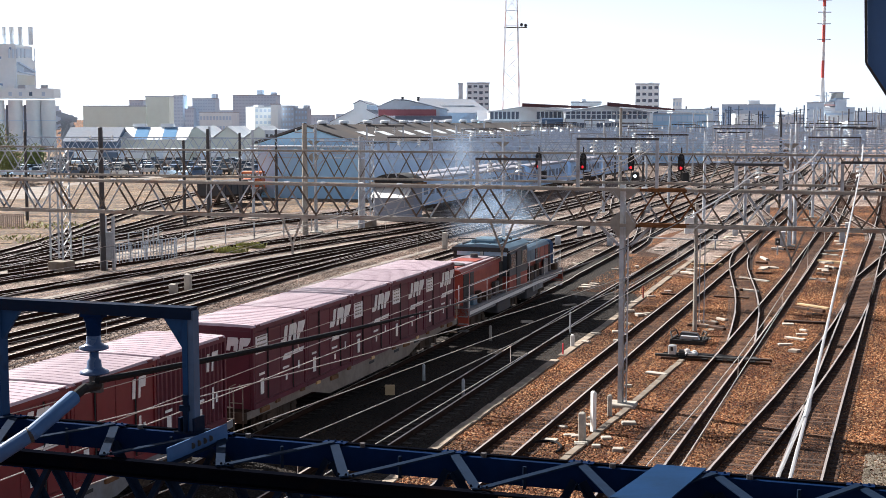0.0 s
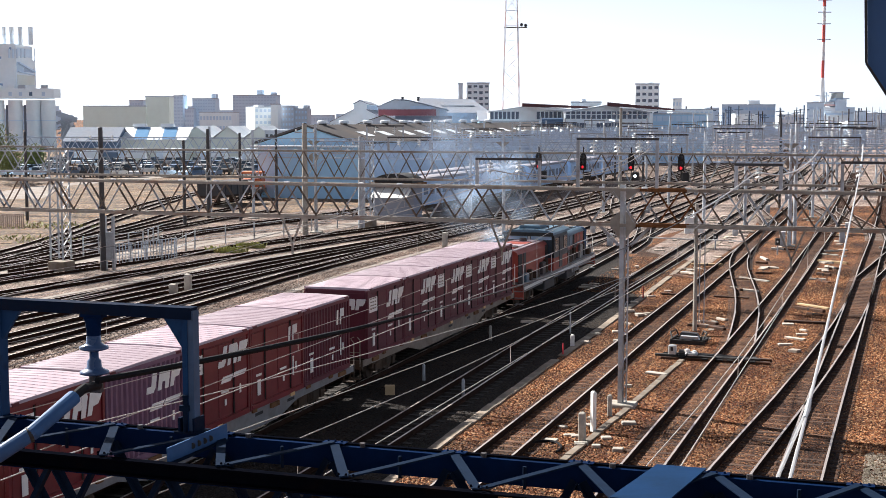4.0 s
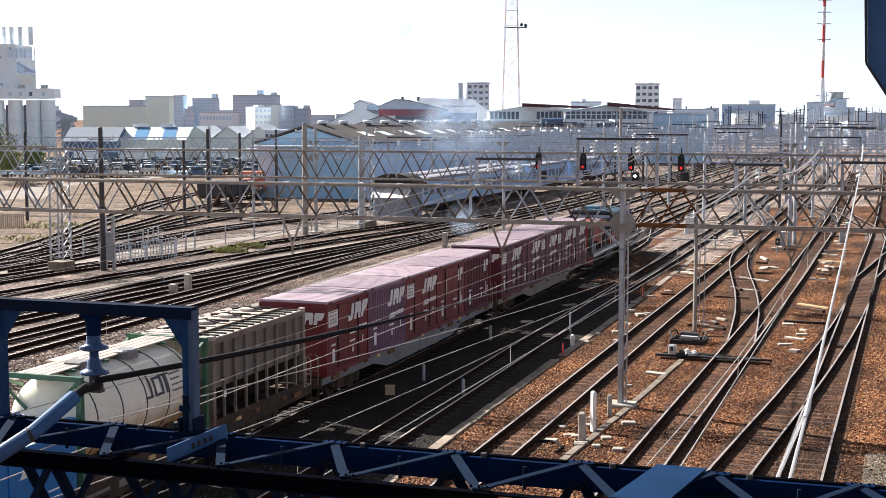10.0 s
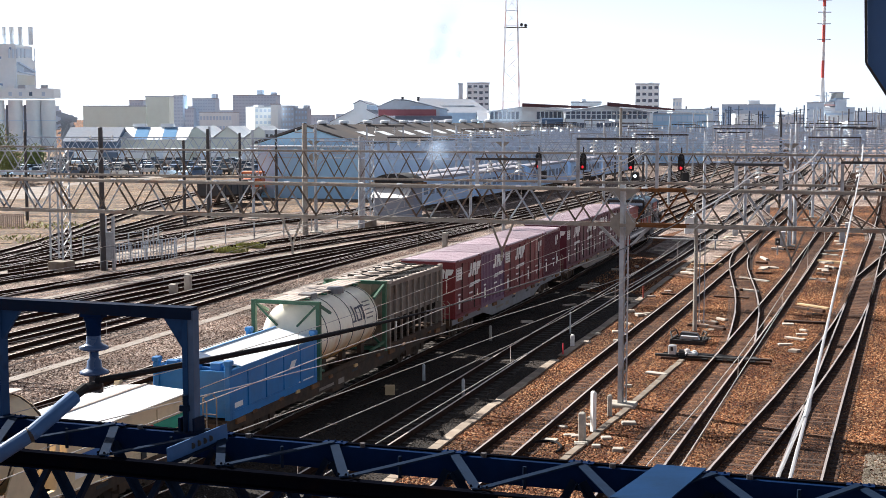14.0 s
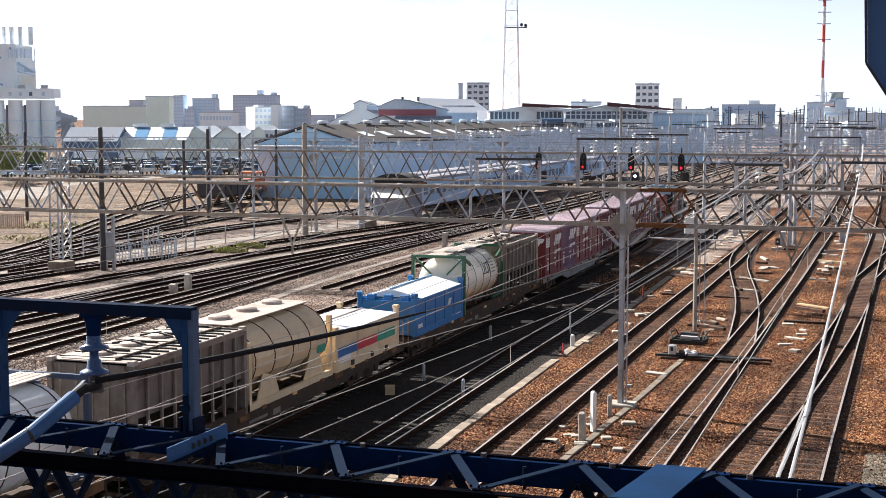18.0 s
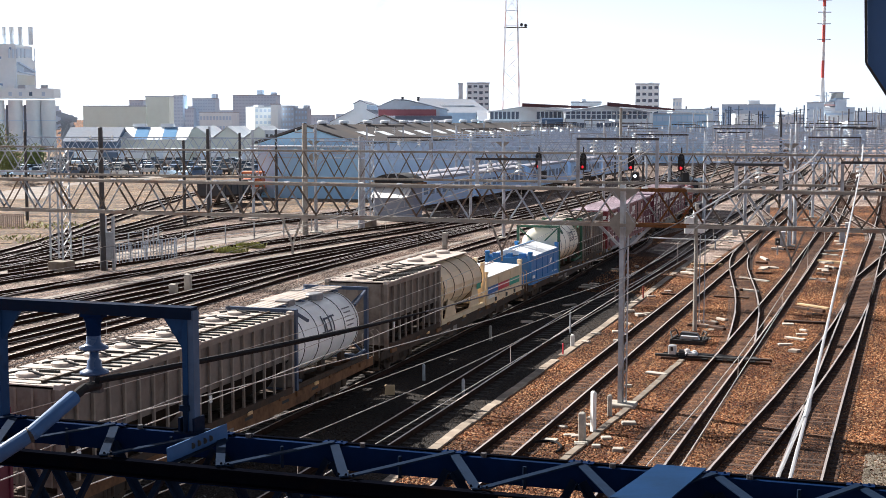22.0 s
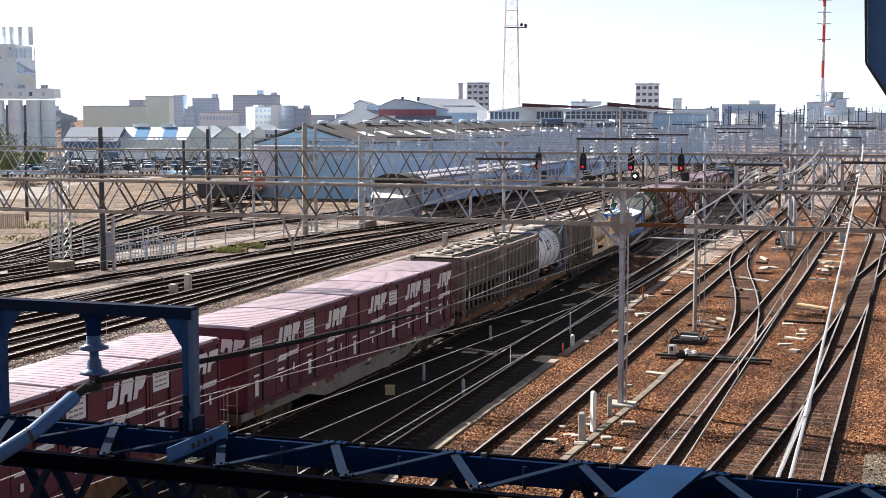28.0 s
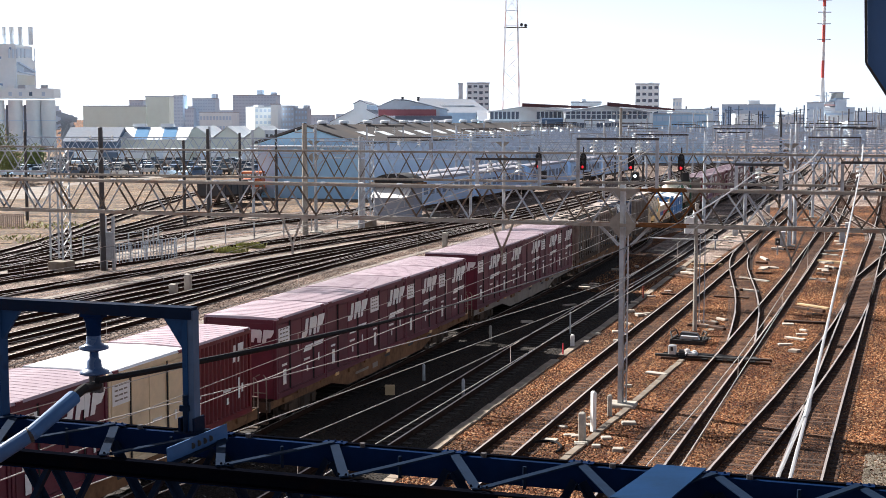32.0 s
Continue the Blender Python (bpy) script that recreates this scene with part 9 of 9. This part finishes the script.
# ---- trees and weeds ----


def tree(at, h, r, seed, label):
    rng = random.Random(seed)
    t = thing("tree", at, label, "tree")
    trunk = Mesh().tube([(0, 0, GROUND - 0.1), (0.1, 0, h * 0.3), (0, 0.1, h * 0.75)], [0.22, 0.17, 0.06], 8)
    for k in range(7):
        a = rng.uniform(0, math.tau)
        trunk.tube([(0, 0, h * rng.uniform(0.25, 0.6)), (r * 0.6 * math.cos(a), r * 0.6 * math.sin(a), h * rng.uniform(0.55, 0.85))], [0.09, 0.03], 5)
    part("trunk", trunk, M["bark"], t)
    crown = Mesh()
    for c in range(34):
        a, q = rng.uniform(0, math.tau), r * math.sqrt(rng.random())
        cz = h * rng.uniform(0.35, 1.0)
        q *= 1.15 - abs(cz / h - 0.6)
        cx, cy = q * math.cos(a), q * math.sin(a)
        for k in range(60):
            d = Vector((rng.gauss(0, 1), rng.gauss(0, 1), rng.gauss(0, 0.8))) * 0.42
            n = Vector((rng.uniform(-1, 1), rng.uniform(-1, 1), rng.uniform(-0.2, 1))).normalized()
            e = n.orthogonal().normalized() * rng.uniform(0.12, 0.22)
            f = n.cross(e) * 0.6
            p0 = Vector((cx, cy, cz)) + d
            crown.add([p0 - e, p0 - f, p0 + e, p0 + f], [(0, 1, 2, 3)])
    part("crown", crown, M["leaf"], t)


tree(spot(-66.8, 205), 8.3, 2.3, 1, "broad evergreen tree at the edge of the yard")
tree(spot(-66.8, 200), 8.0, 2.8, 2, "broad evergreen tree at the edge of the yard")
tree(spot(-67.7, 212), 4.8, 1.8, 3, "small evergreen tree at the edge of the yard")
tree(spot(-71.4, 240), 4.2, 1.1, 4, "dark evergreen tree before the silos")
tree(spot(-71.4, 236), 3.8, 1.1, 5, "dark evergreen tree before the silos")


def weeds(name, spots, label, h=0.5, material="weed"):
    rng = random.Random(17)
    m = Mesh()
    for x, y, r, n in spots:
        for k in range(n):
            a, q = rng.uniform(0, math.tau), r * math.sqrt(rng.random())
            p0 = Vector((x + q * math.cos(a) * 2.0, y + q * math.sin(a), GROUND))
            up = Vector((rng.uniform(-0.3, 0.3), rng.uniform(-0.3, 0.3), rng.uniform(0.4, 1.0) * h))
            e = Vector((rng.uniform(-1, 1), rng.uniform(-1, 1), 0)).normalized() * 0.05
            m.add([p0 - e, p0 + e, p0 + up + e * 0.5, p0 + up - e], [(0, 1, 2, 3)])
    solid(name, m, M[material], label, "weeds", "stuff")


weeds("weed_clump", ((-45.96, 87.79, 0.8, 300), (-45.85, 91.44, 0.6, 160)), "yellow-green weeds beside the pit fence", 0.45)
weeds("bank_weeds", ((-65.03, 91.63, 2.5, 150), (-71.63, 104.35, 2.5, 120), (-74.53, 103.41, 3.5, 260), (-78.56, 121.43, 3.0, 100)), "dry yellow-green weeds on the bank", 0.28)
def parked_car(at, paint, label):
    car = thing("parked_car", at, label, "car", "parked cars")
    part("body", Mesh().extrude([(-2.1, 0.25), (2.1, 0.25), (2.12, 0.75), (1.2, 0.9), (-1.9, 0.95), (-2.12, 0.7)], -0.82, 0.82, axis="x"), M[paint], car)
    part("cabin", Mesh().extrude([(-1.7, 0.95), (1.1, 0.9), (0.5, 1.42), (-1.3, 1.45)], -0.74, 0.74, axis="x"), M["glass"], car)
    part("roof", Mesh().box(-0.7, 0.7, -1.25, 0.45, 1.43, 1.48, 0, 0.02), M[paint], car)
    for yy in (-1.3, 1.35):
        for xx in (-0.74, 0.74):
            part("wheel", cylinder_x(Mesh(), xx - 0.1, xx + 0.1, yy, 0.12, 0.3, 14), M["rubber"], car)
    return car


rng = random.Random(77)
models = [parked_car(spot(-70 + 4 * k, 236), p, l) for k, (p, l) in enumerate((("haze", "pale blue car parked behind the sidings"), ("white", "white car parked behind the sidings"), ("galv", "silver car parked behind the sidings"), ("coachblue", "dark blue car parked behind the sidings"), ("dark", "black car parked behind the sidings")))]
for row in range(6):
    for k in range(20):
        if rng.random() < 0.78:
            copy_thing(rng.choice(models), spot(-82 + k * 2.65 + rng.uniform(-0.3, 0.3), 222 + row * 11 + rng.uniform(-0.5, 0.5), 0, rng.choice((0, 180)) + rng.uniform(-6, 6)))
for k in range(6):
    van = thing("box_truck", spot(-74 + k * 8.6, 286 + (k % 2) * 3, 0, 90), "white box truck parked before the sheds", "truck", "parked trucks")
    part("box", Mesh().box(-1.1, 1.1, -2.6, 1.6, 0.9, 3.0, 0, 0.04), M["wallwhite"], van)
    part("cab", Mesh().box(-1.0, 1.0, 1.65, 3.1, 0.5, 2.3, 0, 0.12), M["haze"], van)
    part("windscreen", Mesh().box(-0.9, 0.9, 3.1, 3.13, 1.4, 2.1), M["glass"], van)
    for yy in (-1.6, 2.2):
        for xx in (-0.9, 0.9):
            part("wheel", cylinder_x(Mesh(), xx - 0.12, xx + 0.12, yy, 0.25, 0.42, 14), M["rubber"], van)

# timbers and brackets left lying between the tracks
rng = random.Random(93)
for k in range(48):
    x = rng.choice((-0.4, -4.4, -4.3, -8.4, -8.3, -12.4, 1.2)) + rng.uniform(-0.5, 0.5)
    y = rng.uniform(62, 118)
    long = rng.uniform(0.7, 2.2)
    t = thing("loose_timber", (x, y, 0, 0, 0, rng.gauss(75, 28)), "weathered timber lying between the tracks", "timber", "loose timbers")
    h = GROUND + rng.uniform(0.08, 0.16)
    part("timber", Mesh().box(-0.11, 0.11, -long / 2, long / 2, GROUND - 0.02, h, 0, 0.015), M["concrete" if k % 3 == 0 else ("straw" if k % 7 == 0 else "sleeper")], t)
    if k % 2:
        part("iron_strap", Mesh().box(-0.125, 0.125, -0.05, 0.05, GROUND, h + 0.012), M["rubber"], t)

rng = random.Random(57)
for k in range(90):
    x = rng.choice((-12.4, -12.6, -16.6, -8.4, -20.6, -4.3)) + rng.uniform(-0.6, 0.6)
    s = thing("trough_lid", (x, rng.uniform(56, 135), 0, 0, 0, rng.gauss(80, 30)), "pale concrete lid lying on the ballast", "slab", "loose slabs")
    w, d = rng.uniform(0.16, 0.4), rng.uniform(0.35, 1.0)
    part("slab", Mesh().box(-w / 2, w / 2, -d / 2, d / 2, GROUND - 0.02, GROUND + rng.uniform(0.07, 0.13), 0, 0.015), M["palelid"], s)

# trackside boxes, lids and stakes among the far tracks
rng = random.Random(88)
for k in range(46):
    x = rng.choice((-4.2, -8.4, -12.9, -16.6, -20.6, -24.6, 0.6, 4.4)) + rng.uniform(-0.25, 0.25)
    y = rng.uniform(96, 200)
    if x < -11 and y < 66:
        continue
    kind = rng.random()
    if kind < 0.4:
        b = thing("trackside_box", (x, y, 0, 0, 0, rng.uniform(-8, 8)), "small grey relay box beside the track", "box", "trackside boxes")
        hgt = rng.uniform(0.4, 0.9)
        part("body", Mesh().box(-0.2, 0.2, -0.16, 0.16, GROUND - 0.05, hgt, 0, 0.02), M["galv"], b)
        part("lid", Mesh().box(-0.23, 0.23, -0.19, 0.19, hgt, hgt + 0.05, 0, 0.015), M["white_ins"], b)
    elif kind < 0.75:
        b = thing("concrete_slab", (x, y, 0, 0, 0, rng.uniform(-30, 30)), "pale concrete slab lying between tracks", "slab", "loose slabs")
        part("slab", Mesh().box(-0.3, 0.3, -0.2, 0.2, GROUND - 0.03, GROUND + 0.09, 0, 0.015), M["concrete"], b)
    else:
        b = thing("ground_signal", (x, y, 0), "low dwarf signal on a short post", "signal", "dwarf signals")
        part("post", Mesh().tube([(0, 0, GROUND - 0.1), (0, 0, 0.5)], 0.05, 8), M["galv"], b)
        part("head", Mesh().box(-0.17, 0.17, -0.1, 0.1, 0.5, 1.0, 0, 0.04), M["rubber"], b)
        part("lens", Mesh().tube([(0, -0.12, 0.75), (0, -0.1, 0.75)], 0.07, 10), M["white_ins"], b)

# ---- smoke from the exhaust ----
def smoke_mat(reach):
    """Thin smoke that fades out at reach metres from the middle of its lump."""
    smoke = bpy.data.materials.new("thin_blue_smoke")
    smoke.use_nodes = True
    sn = smoke.node_tree
    coord = sn.nodes.new("ShaderNodeTexCoord")
    cloud = sn.nodes.new("ShaderNodeTexNoise")
    cloud.inputs["Scale"].default_value, cloud.inputs["Detail"].default_value = 0.7, 6
    sn.links.new(coord.outputs["Object"], cloud.inputs["Vector"])
    flat = sn.nodes.new("ShaderNodeVectorMath")            # distance from the lump's middle, seen along its depth
    flat.operation = "MULTIPLY"
    flat.inputs[1].default_value = (1, 0, 1)
    far = sn.nodes.new("ShaderNodeVectorMath")
    far.operation = "LENGTH"
    sn.links.new(coord.outputs["Object"], flat.inputs[0])
    sn.links.new(flat.outputs["Vector"], far.inputs[0])
    edge = sn.nodes.new("ShaderNodeMapRange")
    edge.interpolation_type = "SMOOTHSTEP"
    edge.inputs["From Min"].default_value, edge.inputs["From Max"].default_value = 0.1, reach
    edge.inputs["To Min"].default_value, edge.inputs["To Max"].default_value = 0.4, 0.0
    sn.links.new(far.outputs["Value"], edge.inputs["Value"])
    thin = sn.nodes.new("ShaderNodeMapRange")
    thin.inputs["From Min"].default_value, thin.inputs["From Max"].default_value = 0.2, 0.75
    sn.links.new(cloud.outputs["Fac"], thin.inputs["Value"])
    both = sn.nodes.new("ShaderNodeMath")
    both.operation = "MULTIPLY"
    sn.links.new(edge.outputs["Result"], both.inputs[0])
    sn.links.new(thin.outputs["Result"], both.inputs[1])
    sn.nodes.remove(sn.nodes["Principled BSDF"])
    clear, lit, through_light, mist, film = [sn.nodes.new("ShaderNode" + k) for k in ("BsdfTransparent", "BsdfDiffuse", "BsdfTranslucent", "MixShader", "MixShader")]
    lit.inputs["Color"].default_value = through_light.inputs["Color"].default_value = (0.58, 0.75, 0.98, 1)
    sn.links.new(lit.outputs[0], mist.inputs[1])
    sn.links.new(through_light.outputs[0], mist.inputs[2])
    sn.links.new(both.outputs[0], film.inputs[0])
    sn.links.new(clear.outputs[0], film.inputs[1])
    sn.links.new(mist.outputs[0], film.inputs[2])
    sn.links.new(film.outputs[0], sn.nodes["Material Output"].inputs["Surface"])
    return smoke


def puff(seed, size):
    """One thin lump of smoke: an uneven, bulging veil that thins out to nothing at its rim."""
    off = Vector((seed * 3.7, seed * 1.3, 0))
    n, m = 16, Mesh()
    for side in (-1,):
        k = len(m.v)
        for i in range(n + 1):
            for j in range(n + 1):
                x, z = (i / n - 0.5) * 4.6 * size, (j / n - 0.5) * 4.2 * size
                q = math.sqrt(x * x + z * z)
                y = side * max(0.0, 1 - (q / (2.3 * size)) ** 2) * (0.9 + 0.8 * noise.noise(Vector((x, side, z)) * 0.7 + off))
                m.v.append((x, y, z))
        for i in range(n):
            for j in range(n):
                x, z = ((i + 0.5) / n - 0.5) * 4.6 * size, ((j + 0.5) / n - 0.5) * 4.2 * size
                if math.hypot(x, z) > 2.25 * size:
                    continue
                m.f.append((k + i * (n + 1) + j, k + i * (n + 1) + j + 1, k + (i + 1) * (n + 1) + j + 1, k + (i + 1) * (n + 1) + j))
                m.m.append(0)
    ob = new("smoke_puff", m.data("smoke_puff", smoke_mat(2.05 * size), True))
    return tagged(ob, "thin blue-grey diesel smoke drifting over the train", "smoke", "exhaust smoke", "stuff")


PUFFS = []
for k in range(5):
    PUFFS.append((puff(k + 1, 1.0), -4.2 + k * 0.95, 2 * k))
for k in range(2):
    PUFFS.append((puff(k + 21, 0.55), 0.7 + k * 1.4, 20 + k))


# ---- what moves ----
TRAVEL = [(float(t), 2.0094 * t + 0.05536 * t * t + 0.00009 * t ** 3) for t in range(33)]


def rolled(t):
    """How far the train has gone at t seconds."""
    for (a, x), (b, y) in zip(TRAVEL, TRAVEL[1:]):
        if a <= t <= b:
            return x + (y - x) * (t - a) / (b - a)
    return TRAVEL[-1][1]


def motions():
    for ob, u, dx, z, reach in MOVING:
        walk(ob, [(t, on_track(START + u + s, reach, dx, z)) for t, s in TRAVEL])
    for w, a, r in WHEELS:
        rows = []
        for i in range(321):
            t = i / 10
            rows.append((t, Matrix.Translation((0, a, r)) @ Matrix.Rotation(-rolled(t) / r, 4, "X")))
        walk(w, rows)
    for ob, born, k in PUFFS:
        rng = random.Random(500 + k)
        wind, lift, spread = rng.uniform(0.14, 0.36), rng.uniform(1.2, 5.5), rng.uniform(-2.5, 1.0)
        stack = START + LOCO_U + 8.6
        y0 = stack + (rolled(born) if born > 0 else born * 1.9) + (5.5 + spread if born < 0 else 1.0)
        rows = []
        for t in sorted({float(i) for i in range(0, 33, 2)} | ({round(born, 1)} if born > 0 else set())):
            age = t - born
            if age < 0:
                rows.append((t, pose(TRAIN_X, stack + rolled(t), 2.2)))
            else:
                rise = lift * (1 - math.exp(-age / 3.0)) + 0.9 * max(0.0, age - 9)
                rows.append((t, pose(TRAIN_X - wind * age, y0 + 0.5 * min(age, 7), (3.6 if born < 0 else 2.4) + rise, 0, 3 * min(age, 15) * (1 if k % 2 else -1), 0)))
        walk(ob, rows)


motions()
